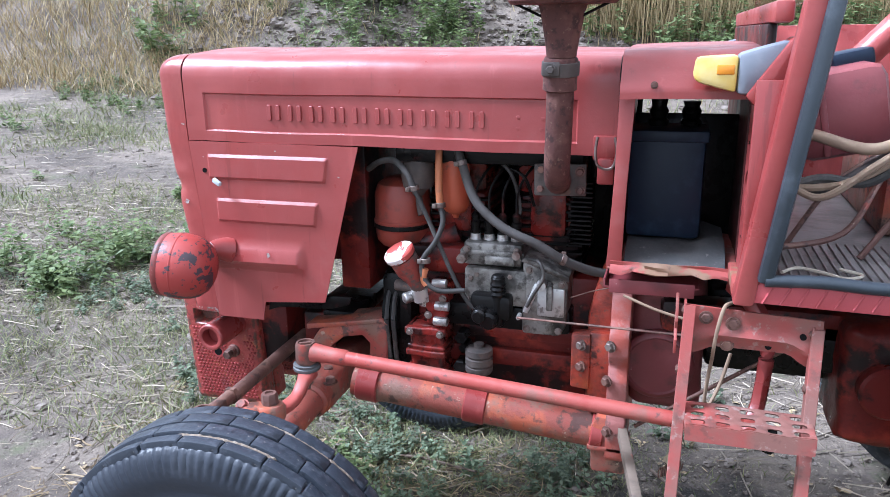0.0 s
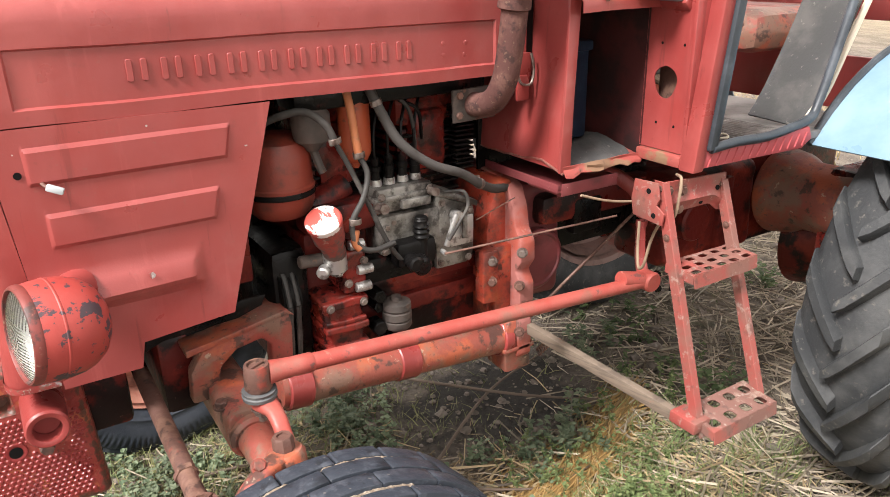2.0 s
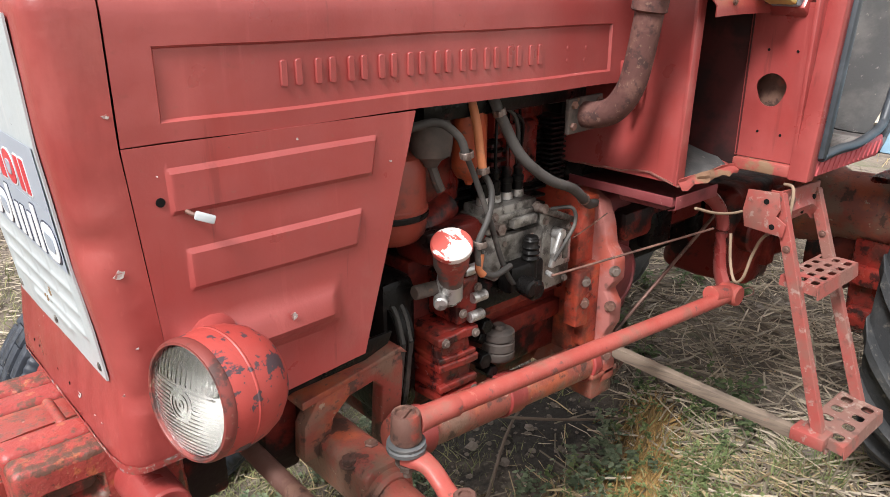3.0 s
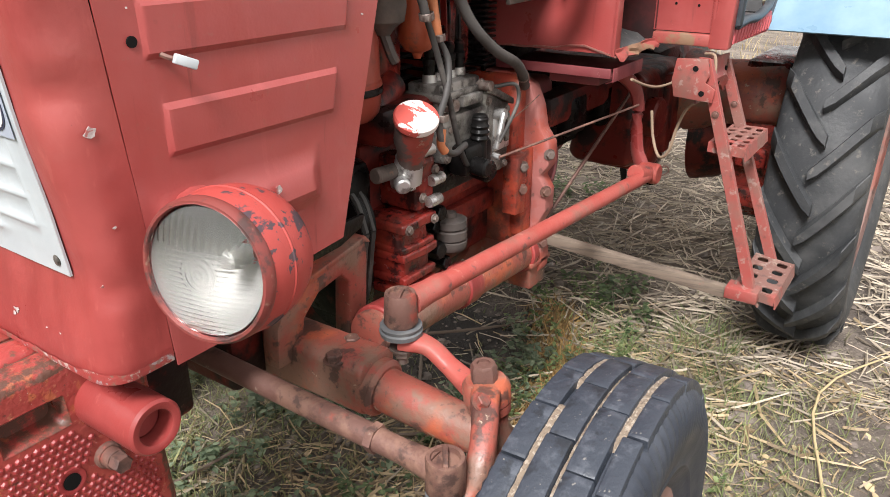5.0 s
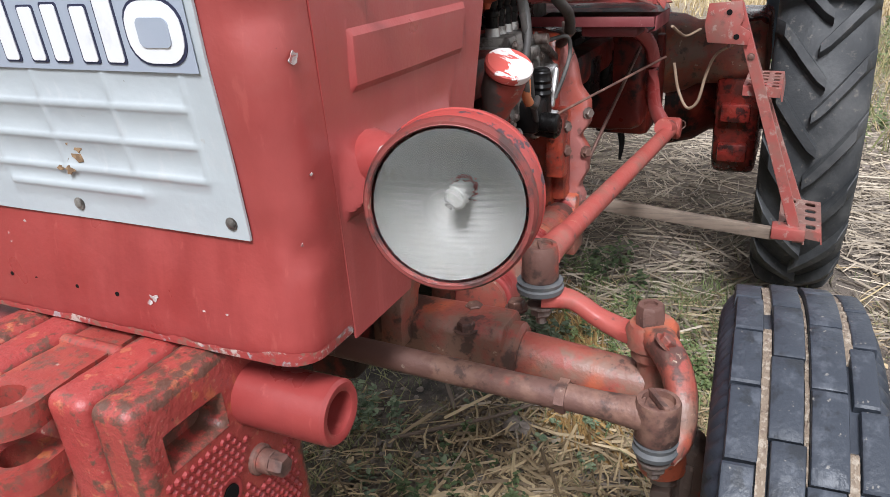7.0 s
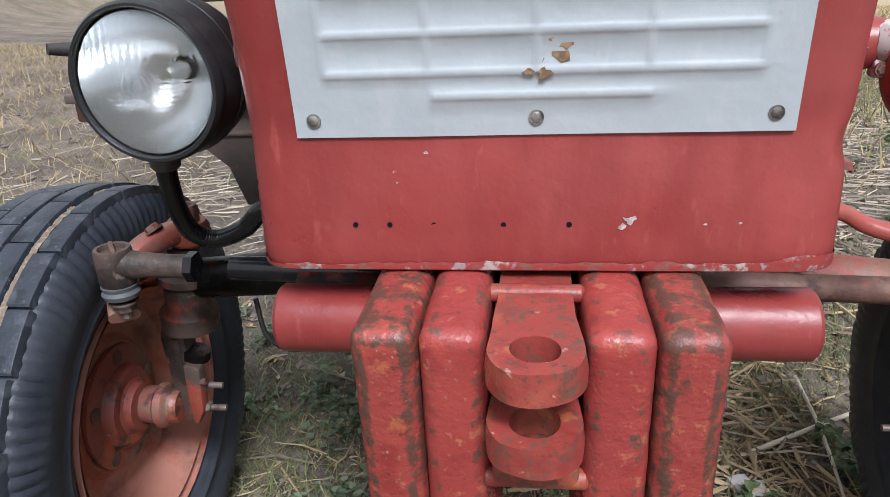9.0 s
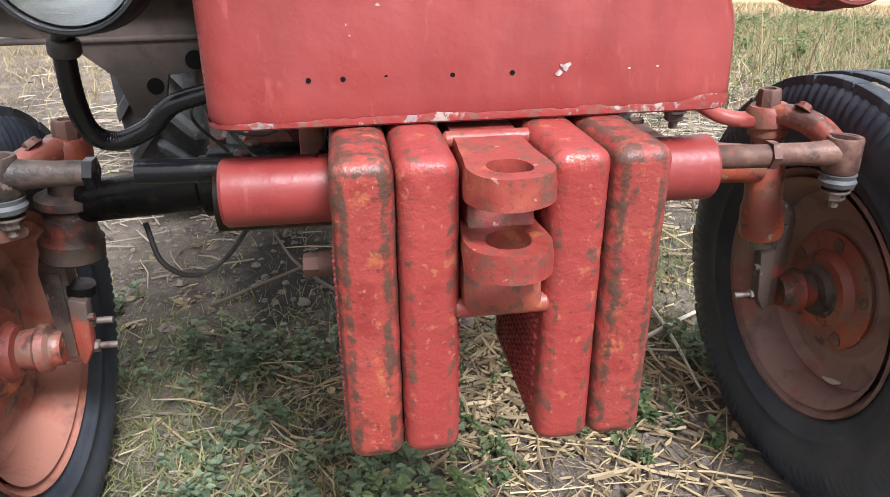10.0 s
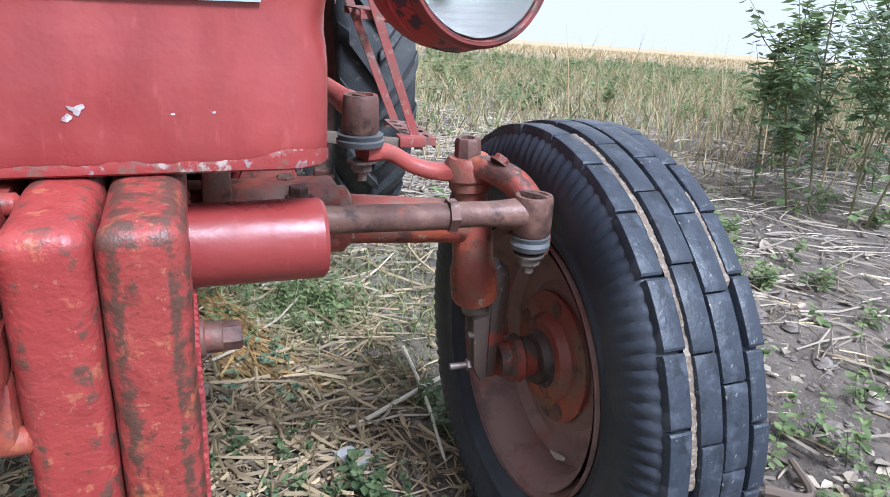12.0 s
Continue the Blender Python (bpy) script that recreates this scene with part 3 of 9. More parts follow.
def absorb(bm, tmp, m=None):
    """Adds tmp to bm and frees it."""
    if m is not None:
        tmp.transform(m)
    base = len(bm.verts)
    tmp.verts.index_update()
    vs = [bm.verts.new(v.co) for v in tmp.verts]
    for f in tmp.faces:
        bm.faces.new([vs[v.index] for v in f.verts])
    tmp.free()
    return bm


def box(bm, c, s, bev=0.0, m=None, seg=2):
    t = bmesh.new()
    bmesh.ops.create_cube(t, size=1.0)
    for v in t.verts:
        v.co = Vector((v.co.x * s[0], v.co.y * s[1], v.co.z * s[2]))
    if bev:
        bmesh.ops.bevel(t, geom=list(t.edges), offset=min(bev, min(s) * 0.49), segments=seg, profile=0.5, affect="EDGES")
    t.transform(Matrix.Translation(c) @ (m if m is not None else Matrix()))
    return absorb(bm, t)


def span(bm, x0, x1, y0, y1, z0, z1, bev=0.0, seg=2):
    return box(bm, ((x0 + x1) / 2, (y0 + y1) / 2, (z0 + z1) / 2), (abs(x1 - x0), abs(y1 - y0), abs(z1 - z0)), bev, None, seg)


def along(a, b):
    """A frame at a whose z runs towards b."""
    d = Vector(b) - Vector(a)
    return Matrix.Translation(a) @ d.to_track_quat("Z", "Y").to_matrix().to_4x4(), d.length


def lathe(bm, a, b, profile, seg=24, close=True):
    """profile: (radius, distance) from a along the way to b, in metres."""
    m, _ = along(a, b)
    t = bmesh.new()
    rings = []
    for r, h in profile:
        if r < 1e-5:
            rings.append([t.verts.new((0, 0, h))])
        else:
            rings.append([t.verts.new((r * math.cos(2 * math.pi * i / seg), r * math.sin(2 * math.pi * i / seg), h)) for i in range(seg)])
    for p, q in zip(rings, rings[1:]):
        for i in range(seg):
            j = (i + 1) % seg
            if len(p) == 1 and len(q) == 1:
                continue
            if len(p) == 1:
                t.faces.new((p[0], q[i], q[j]))
            elif len(q) == 1:
                t.faces.new((p[i], q[0], p[j]))
            else:
                t.faces.new((p[i], q[i], q[j], p[j]))
    if close:
        for ring in (rings[0], rings[-1]):
            if len(ring) > 1:
                t.faces.new(ring)
    return absorb(bm, t, m)


def rod(bm, a, b, r, seg=16, r2=None, bev=0.0):
    L = (Vector(b) - Vector(a)).length
    r2 = r if r2 is None else r2
    if bev:
        return lathe(bm, a, b, [(0, 0), (r - bev, 0), (r, bev), (r2, L - bev), (r2 - bev, L), (0, L)], seg)
    return lathe(bm, a, b, [(0, 0), (r, 0), (r2, L), (0, L)], seg)


def bolt(bm, a, way, r=0.009, h=0.007, washer=True, stud=0.0):
    """A hexagon head that stands on a along way."""
    a, way = Vector(a), Vector(way).normalized()
    if washer:
        rod(bm, a - way * 0.001, a + way * 0.002, r * 1.35, 14)
    lathe(bm, a, a + way, [(0, 0), (r, 0), (r, h * 0.85), (r * 0.85, h), (0, h)], 6)
    if stud:
        rod(bm, a + way * h, a + way * (h + stud), r * 0.5, 8)
    return bm


def curve(pts, n=6):
    """Catmull-Rom through the points."""
    pts = [Vector(p) for p in pts]
    if len(pts) < 3:
        return pts
    q = [pts[0] * 2 - pts[1], *pts, pts[-1] * 2 - pts[-2]]
    out = []
    for i in range(1, len(q) - 2):
        for k in range(n):
            t = k / n
            a, b, c, d = q[i - 1], q[i], q[i + 1], q[i + 2]
            out.append(0.5 * ((2 * b) + (c - a) * t + (2 * a - 5 * b + 4 * c - d) * t * t + (3 * b - a - 3 * c + d) * t ** 3))
    out.append(pts[-1])
    return out


def pipe(bm, pts, r, seg=10, n=6, radii=None, ridges=0.0):
    """A round hose along a smooth curve."""
    c = curve(pts, n)
    t = bmesh.new()
    rings, up = [], None
    for i, p in enumerate(c):
        d = (c[min(i + 1, len(c) - 1)] - c[max(i - 1, 0)]).normalized()
        if up is None:
            up = d.orthogonal().normalized()
        up = (up - d * up.dot(d)).normalized()
        side = d.cross(up)
        rr = r
        if radii:
            f = i / (len(c) - 1) * (len(radii) - 1)
            k = min(int(f), len(radii) - 2)
            rr = radii[k] + (radii[k + 1] - radii[k]) * (f - k)
        if ridges:
            rr *= 1 + ridges * (i % 2)
        rings.append([t.verts.new(p + (up * math.cos(a) + side * math.sin(a)) * rr) for a in [2 * math.pi * k / seg for k in range(seg)]])
    for p, q in zip(rings, rings[1:]):
        for i in range(seg):
            t.faces.new((p[i], p[(i + 1) % seg], q[(i + 1) % seg], q[i]))
    t.faces.new(rings[0])
    t.faces.new(rings[-1])
    return absorb(bm, t)


def prism(bm, pts, axis, a0, a1, bev=0.0, m=None, seg=2):
    """A flat outline (two coordinates in x, y, z order without axis), drawn out along axis from a0 to a1."""
    t = bmesh.new()

    def at(p, a):
        return {"x": (a, p[0], p[1]), "y": (p[0], a, p[1]), "z": (p[0], p[1], a)}[axis]
    lo, hi = [t.verts.new(at(p, a0)) for p in pts], [t.verts.new(at(p, a1)) for p in pts]
    t.faces.new(lo)
    t.faces.new(hi[::-1])
    for i in range(len(pts)):
        j = (i + 1) % len(pts)
        t.faces.new((lo[i], hi[i], hi[j], lo[j]))
    bmesh.ops.recalc_face_normals(t, faces=t.faces)
    if bev:
        bmesh.ops.bevel(t, geom=list(t.edges), offset=bev, segments=seg, profile=0.5, affect="EDGES")
    return absorb(bm, t, m)


def grid(bm, us, vs, fn, skip=None):
    """A sheet of points fn(u, v)."""
    t = bmesh.new()
    g = [[t.verts.new(fn(u, v)) for v in vs] for u in us]
    for i in range(len(us) - 1):
        for j in range(len(vs) - 1):
            if skip and skip((us[i] + us[i + 1]) / 2, (vs[j] + vs[j + 1]) / 2):
                continue
            t.faces.new((g[i][j], g[i + 1][j], g[i + 1][j + 1], g[i][j + 1]))
    loose = [v for v in t.verts if not v.link_faces]
    for v in loose:
        t.verts.remove(v)
    return absorb(bm, t)


def steps(a, b, *edges, gap=0.05, soft=0.006):
    """Grid lines from a to b, doubled at each edge so that a pressing has a soft border."""
    s = {a, b}
    for e in edges:
        s |= {e - soft, e, e + soft}
    s = sorted(v for v in s if a <= v <= b)
    out = [s[0]]
    for v in s[1:]:
        n = max(1, math.ceil((v - out[-1]) / gap))
        o = out[-1]
        out += [o + (v - o) * (k + 1) / n for k in range(n)]
    return out


def inside(u, v, u0, u1, v0, v1, soft=0.006):
    """1 inside the rectangle, 0 outside, with soft borders."""
    def s(a):
        a = min(1, max(0, a / soft * 0.5 + 0.5))
        return a * a * (3 - 2 * a)
    return min(s(u - u0), s(u1 - u), s(v - v0), s(v1 - v))


def wave(p, amount=0.0015, scale=4.0):
    return noise.noise(Vector(p) * scale) * amount


def blotch(bm, c, u, v, r, seed, lift):
    """A thin flake with an uneven outline at c, in the plane of u and v."""
    rnd = random.Random(seed)
    c, u, v = Vector(c), Vector(u), Vector(v)
    w = u.cross(v).normalized()
    k = 11
    rim = [r * rnd.uniform(0.35, 1.1) for _ in range(k)]
    lo, hi = [], []
    for i in range(k):
        d = u * math.cos(2 * math.pi * i / k) * rim[i] + v * math.sin(2 * math.pi * i / k) * rim[i] * 0.7
        lo.append(bm.verts.new(c + d))
        hi.append(bm.verts.new(c + d * 0.95 + w * lift))
    bm.faces.new(hi)
    for i in range(k):
        bm.faces.new((lo[i], lo[(i + 1) % k], hi[(i + 1) % k], hi[i]))


def rounded(x0, x1, y0, y1, r, n=4):
    out = []
    for cx, cy, a in ((x1 - r, y1 - r, 0), (x0 + r, y1 - r, 90), (x0 + r, y0 + r, 180), (x1 - r, y0 + r, 270)):
        out += [(cx + r * math.cos(radians(a + 90 * k / n)), cy + r * math.sin(radians(a + 90 * k / n))) for k in range(n + 1)]
    return out


def group(name, parent, label=""):
    """A part that is made of parts of its own."""
    ob = new(name)
    ob.parent = parent
    if label:
        ob["label"] = label
    return ob


def rbox(bm, x0, x1, y0, y1, z0, z1, r, step=0.02, rough=0.0, lines=((), (), ()), skip=None):
    """A finely divided block with round edges and an uneven cast skin."""
    lo, hi = Vector((x0, y0, z0)), Vector((x1, y1, z1))

    def line(a, b):
        n = max(1, math.ceil((b - a - 2 * r) / step))
        return [a + r * k / 4 for k in range(4)] + [a + r + (b - a - 2 * r) * k / n for k in range(n + 1)] + [b - r * k / 4 for k in range(3, -1, -1)]
    axes = [sorted(set(line(lo[i], hi[i])) | set(lines[i])) for i in range(3)]

    def put(p):
        q = Vector([min(max(p[i], lo[i] + r), hi[i] - r) for i in range(3)])
        d = p - q
        p = q + d.normalized() * r if d.length > 1e-9 else p
        if rough:
            p += Vector((wave(p, rough, 40), wave(p + Vector((7, 0, 0)), rough, 40), wave(p + Vector((0, 7, 0)), rough, 40)))
            p += Vector((wave(p, rough, 12), wave(p + Vector((7, 0, 0)), rough, 12), wave(p + Vector((0, 7, 0)), rough, 12)))
        return p
    for k in range(3):
        i, j = (k + 1) % 3, (k + 2) % 3
        for side in (lo[k], hi[k]):
            def at(u, v, k=k, i=i, j=j, side=side):
                p = Vector((0, 0, 0))
                p[k], p[i], p[j] = side, u, v
                return put(p)
            grid(bm, axes[i], axes[j], at, (lambda u, v, k=k, side=side: skip(k, side, u, v)) if skip else None)
    return bm


def oval(bm, pts, wide, high, seg=12, n=6):
    """A forged arm of oval section, wide across and high upright, along a curve; wide and high may be lists."""
    c = curve(pts, n)
    t = bmesh.new()
    rings = []

    def pick(v, f):
        if not isinstance(v, (list, tuple)):
            return v
        f *= len(v) - 1
        k = min(int(f), len(v) - 2)
        return v[k] + (v[k + 1] - v[k]) * (f - k)
    for i, p in enumerate(c):
        d = (c[min(i + 1, len(c) - 1)] - c[max(i - 1, 0)]).normalized()
        side = d.cross(Vector((0, 0, 1)))
        side = side.normalized() if side.length > 1e-4 else Vector((1, 0, 0))
        up = side.cross(d)
        f = i / (len(c) - 1)
        a, b = pick(wide, f), pick(high, f)
        ring = []
        for k in range(seg):
            w = 2 * math.pi * k / seg
            cs, sn = math.cos(w), math.sin(w)
            ring.append(t.verts.new(p + side * math.copysign(abs(cs) ** 0.7, cs) * a + up * math.copysign(abs(sn) ** 0.7, sn) * b))
        rings.append(ring)
    for p, q in zip(rings, rings[1:]):
        for i in range(seg):
            t.faces.new((p[i], p[(i + 1) % seg], q[(i + 1) % seg], q[i]))
    t.faces.new(rings[0])
    t.faces.new(rings[-1])
    return absorb(bm, t)

# ---- ground ----
FALL, FALL_AZ = math.tan(radians(4.7)), radians(-30)


def ground_z(x, y):
    """The bench on which the tractor stands, and the slope of the field round it."""
    s = (x - 1.0) * math.cos(FALL_AZ) + y * math.sin(FALL_AZ)
    k = 2.2
    drop = math.copysign(max(0.0, abs(s) - k) ** 2 / (max(0.0, abs(s) - k) + 1.2), s)
    d = math.hypot(x - 1.0, y)
    rough = 0.020 * noise.noise(Vector((x * 1.7, y * 1.7, 3.0))) + 0.010 * noise.noise(Vector((x * 6, y * 6, 7.0)))
    rough *= 1 - 0.7 * max(0.0, 1 - d / 4)
    # a low bank of clods behind the yard
    bank = math.exp(-max(0.0, 12.6 + 0.2 * x - y) ** 2 / 6.0) * (1.75 + 0.30 * noise.noise(Vector((x * 0.5, y * 0.5, 1.0))) + 0.12 * noise.noise(Vector((x * 2, y * 2, 1.0)))) if y > 3 else 0.0
    return -FALL * drop + rough + bank - 0.004


def axis_steps(c):
    out, v, st = [0.0], 0.0, 0.055
    while v < 2500:
        v += st
        out.append(v)
        st *= 1.0 if v < 3.2 else 1.11
    return [c - v for v in out[:0:-1]] + [c + v for v in out]


bm = bmesh.new()
xs, ys = axis_steps(0.8), axis_steps(0.0)
verts = [(x, y, ground_z(x, y)) for x in xs for y in ys]
n = len(ys)
faces = [(i * n + j, (i + 1) * n + j, (i + 1) * n + j + 1, i * n + j + 1) for i in range(len(xs) - 1) for j in range(n - 1)]
bm.free()
me = bpy.data.meshes.new("ground")
me.from_pydata(verts, [], faces)
me.polygons.foreach_set("use_smooth", [True] * len(me.polygons))
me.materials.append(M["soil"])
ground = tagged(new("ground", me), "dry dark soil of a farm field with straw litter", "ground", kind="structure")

# ---- the tractor ----
tractor = thing("tractor", "old faded red farm tractor with open engine bay and chipped paint", "tractor")

# front mask of the bonnet
HW, HT = 0.277, 1.452  # half width and top of the bonnet


def front_x(z):
    """Where the face of the mask stands at a height: a lip, a waist, then forward to the top."""
    rows = ((0.79, 0.008), (0.86, 0.014), (0.93, 0.0235), (1.0, 0.0165), (1.09, 0.004), (1.25, -0.011), (1.46, -0.020))
    for (za, xa), (zb, xb) in zip(rows, rows[1:]):
        if z <= zb:
            return xa + (xb - xa) * (z - za) / (zb - za)
    return rows[-1][1]


def seam_x(z):
    """The joint between mask and side panel."""
    return 0.061 + 0.075 * max(0.0, 1.25 - z)


def mask_w(z):
    return HW - 0.005 * max(0.0, (1.1 - z) / 0.3)


def mask_ring(inset, z):
    """The U of the mask at one height, from the left gap round the front to the right gap."""
    w, x0, x1, r = mask_w(z) - inset, front_x(z) + inset, seam_x(z) - 0.0010, 0.034
    pts = [(x1 - (x1 - x0 - r) * k / 4, -w) for k in range(4)]
    pts += [(x0 + r - r * math.sin(a), -w + r - r * math.cos(a)) for a in [math.pi / 2 * k / 6 for k in range(7)]]
    half = [(x0, -w + r + (w - r) * k / 8) for k in range(1, 9)]
    left = pts + half
    return left + [(x, -y) for x, y in left[-2::-1]]


bm = bmesh.new()
rings = []
heights = [(0.010, 0.800), (0.002, 0.803), (0.0, 0.812)] + [(0.0, 0.812 + (HT - 0.045 - 0.812) * k / 44) for k in range(1, 45)]
heights += [(0.045 * (1 - math.cos(a)), HT - 0.045 + 0.045 * math.sin(a)) for a in [math.pi / 2 * k / 6 for k in range(1, 7)]]
for inset, z in heights:
    ring = []
    for x, y in mask_ring(inset, z):
        p = Vector((x, y, z))
        d1 = math.exp(-((y + 0.27) / 0.03) ** 2 - ((z - 1.135) / 0.022) ** 2 - ((x - 0.01) / 0.03) ** 2)
        d2 = math.exp(-((y + 0.27) / 0.03) ** 2 - ((z - 1.20) / 0.03) ** 2 - ((x - 0.02) / 0.02) ** 2)
        d3 = math.exp(-((y + 0.272) / 0.022) ** 2 - ((z - 0.912) / 0.016) ** 2 - ((x - 0.03) / 0.025) ** 2)
        p.y += 0.010 * d1 + 0.005 * d2 + 0.009 * d3
        p.x += wave(p, 0.0016, 7) + 0.004 * d1
        p.y += wave(p + Vector((9, 0, 0)), 0.0016, 7) * (1 if abs(y) > 0.2 else 0)
        ring.append(bm.verts.new(p))
    rings.append(ring)
for p, q in zip(rings, rings[1:]):
    for i in range(len(p) - 1):
        bm.faces.new((p[i], p[i + 1], q[i + 1], q[i]))
top = rings[-1]
for i in range(len(top) // 2):
    a, b, c, d = top[i], top[i + 1], top[-2 - i], top[-1 - i]
    if b is c:
        bm.faces.new((a, b, d))
    else:
        bm.faces.new((a, b, c, d))
mask = part("bonnet_mask", bm, "mask", tractor, "red sheet-metal front mask with dents and chips", 0.0025, 50)

# lower lip of the mask, rubbed to primer in an uneven band
def lip_point(x, y, inset, z):
    """The lip lies a hair outside the mask; its upper border wanders."""
    n = Vector((-1, 0, 0)) if abs(y) < 0.24 else Vector((-0.5, math.copysign(0.85, y), 0))
    rise = 0.0
    if z > 0.8055:
        v = noise.noise(Vector((y * 38, x * 38, 2.0))) + 0.6 * noise.noise(Vector((y * 120, x * 120, 5.0)))
        rise = 0.0026 * v + 0.008 * math.exp(-((y + 0.245) / 0.030) ** 2) - 0.003 * max(0.0, y / 0.27)
    return Vector((x, y, z + max(rise, -0.004))) + n * 0.0019 - Vector((0, 0, 0.0016 if z < 0.803 else 0.0))


bm = bmesh.new()
strip = []
for inset, z in ((0.012, 0.8), (0.004, 0.8), (0.0008, 0.8022), (0.0, 0.8052), (0.0, 0.8085)):
    base = mask_ring(inset, z)
    fine = []
    for (xa, ya), (xb, yb) in zip(base, base[1:]):
        k_n = max(1, int(math.hypot(xb - xa, yb - ya) / 0.004))
        fine += [(xa + (xb - xa) * k / k_n, ya + (yb - ya) * k / k_n) for k in range(k_n)]
    strip.append((fine, inset, z))
count = min(len(f) for f, _, _ in strip)
strip = [[bm.verts.new(lip_point(*f[round(i * (len(f) - 1) / (count - 1))], inset, z)) for i in range(count)] for f, inset, z in strip]
for p, q in zip(strip, strip[1:]):
    for i in range(count - 1):
        bm.faces.new((p[i], p[i + 1], q[i + 1], q[i]))
part("chipped_lip", bm, "lip", mask, "lower lip rubbed to cream and grey primer")
for i, (y, z, r) in enumerate([(-0.084, 0.849, 0.010), (-0.077, 0.843, 0.007), (-0.15, 0.845, 0.003), (-0.18, 0.846, 0.003), (0.130, 0.895, 0.003), (0.128, 0.885, 0.003), (0.10, 0.912, 0.004)]):
    bm = bmesh.new()
    blotch(bm, (front_x(z) - 0.0016, y, z), (0, 1, 0), (0, 0, 1), r * 0.75, 40 + i, -0.0005)
    part("paint_chip", bm, "patch", mask)
for y in (0.17, 0.137, 0.095, 0.03, -0.03):
    bm = bmesh.new()
    rod(bm, (front_x(0.845) + 0.003, y, 0.845), (front_x(0.845) - 0.002, y, 0.845), 0.0026, 9)
    part("drilled_hole", bm, "hole", mask)
for i, (x, z, r) in enumerate([(0.039, 1.096, 0.012), (0.046, 0.99, 0.004), (0.05, 1.29, 0.006), (0.02, 0.93, 0.004)]):
    bm = bmesh.new()
    blotch(bm, (x, -mask_w(z) - 0.0016, z), (1, 0, 0), (0, 0, 1), r * 0.8, 60 + i, 0.0006)
    part("paint_chip", bm, "patch", mask)

# white plate on the front with pressed ribs and slots
def plate_x(z):
    return front_x(z) - 0.0042


us = steps(-0.219, 0.219, *[s * v + e for v in (0.0, 0.094, 0.186) for s in (-1, 1) for e in (-0.003, 0.003)], gap=0.02, soft=0.003)
vs = steps(0.928, 1.405, *[z + e for z in (0.964, 0.985, 1.019, 1.054) for e in (-0.003, 0.003)], gap=0.02, soft=0.003)


def plate_at(y, z):
    h = 0.0
    for zz, a, b in ((0.985, -0.186, 0.186), (1.019, -0.186, 0.186), (1.054, -0.186, 0.186), (0.964, -0.099, 0.091)):
        h = max(h, inside(y, z, a, b, zz - 0.0030, zz + 0.0030, 0.003))
    for yy in (-0.186, -0.094, 0.0, 0.094, 0.186):
        h = max(h, 0.62 * inside(y, z, yy - 0.0030, yy + 0.0030, 0.985, 1.085, 0.003))
    return Vector((plate_x(z) - 0.0030 * h + wave((1, y, z), 0.0012, 9), y, z))


bm = bmesh.new()
grid(bm, us, vs, plate_at)
plate = part("grille_plate", bm, "white", tractor, "white painted front plate with pressed ribs", 0.003, 60)


def on_plate(bm, z):
    """Lays a flat shape that was made at one height along the leaning plate."""
    for v in bm.verts:
        v.co.x += plate_x(v.co.z) - plate_x(z)
    return bm


for row, z in enumerate((1.276, 1.308, 1.340, 1.372)):
    for k in range(9):
        y = -0.184 + 0.046 * k
        bm = bmesh.new()
        prism(bm, rounded(y - 0.013, y + 0.013, z - 0.007, z + 0.007, 0.004, 2), "x", plate_x(z) - 0.0012, plate_x(z) + 0.003)
        part("grille_slot", bm, "hole", plate)
for y in (-0.201, 0.0, 0.201):
    bm = bmesh.new()
    bolt(bm, (plate_x(0.944) - 0.0005, y, 0.944), (-1, 0, 0), 0.0050, 0.003)
    part("screw", bm, "alu", plate, "dull steel screw")
for i, (y, z, r) in enumerate([(-0.019, 1.000, 0.0135), (-0.024, 1.007, 0.008), (-0.001, 0.994, 0.006), (0.005, 0.984, 0.007), (-0.006, 0.984, 0.009), (0.016, 0.966, 0.005), (0.024, 0.966, 0.004), (-0.012, 1.012, 0.004), (-0.016, 1.052, 0.003)]):
    bm = bmesh.new()
    blotch(bm, (plate_x(z) - (0.0038 if 0.98 < z < 0.99 else 0.0008), y, z), (0, 1, 0), (0, 0, 1), r, 90 + i, -0.0008)
    part("rust_spot", bm, "rust_patch", plate, "flaked rust spot")

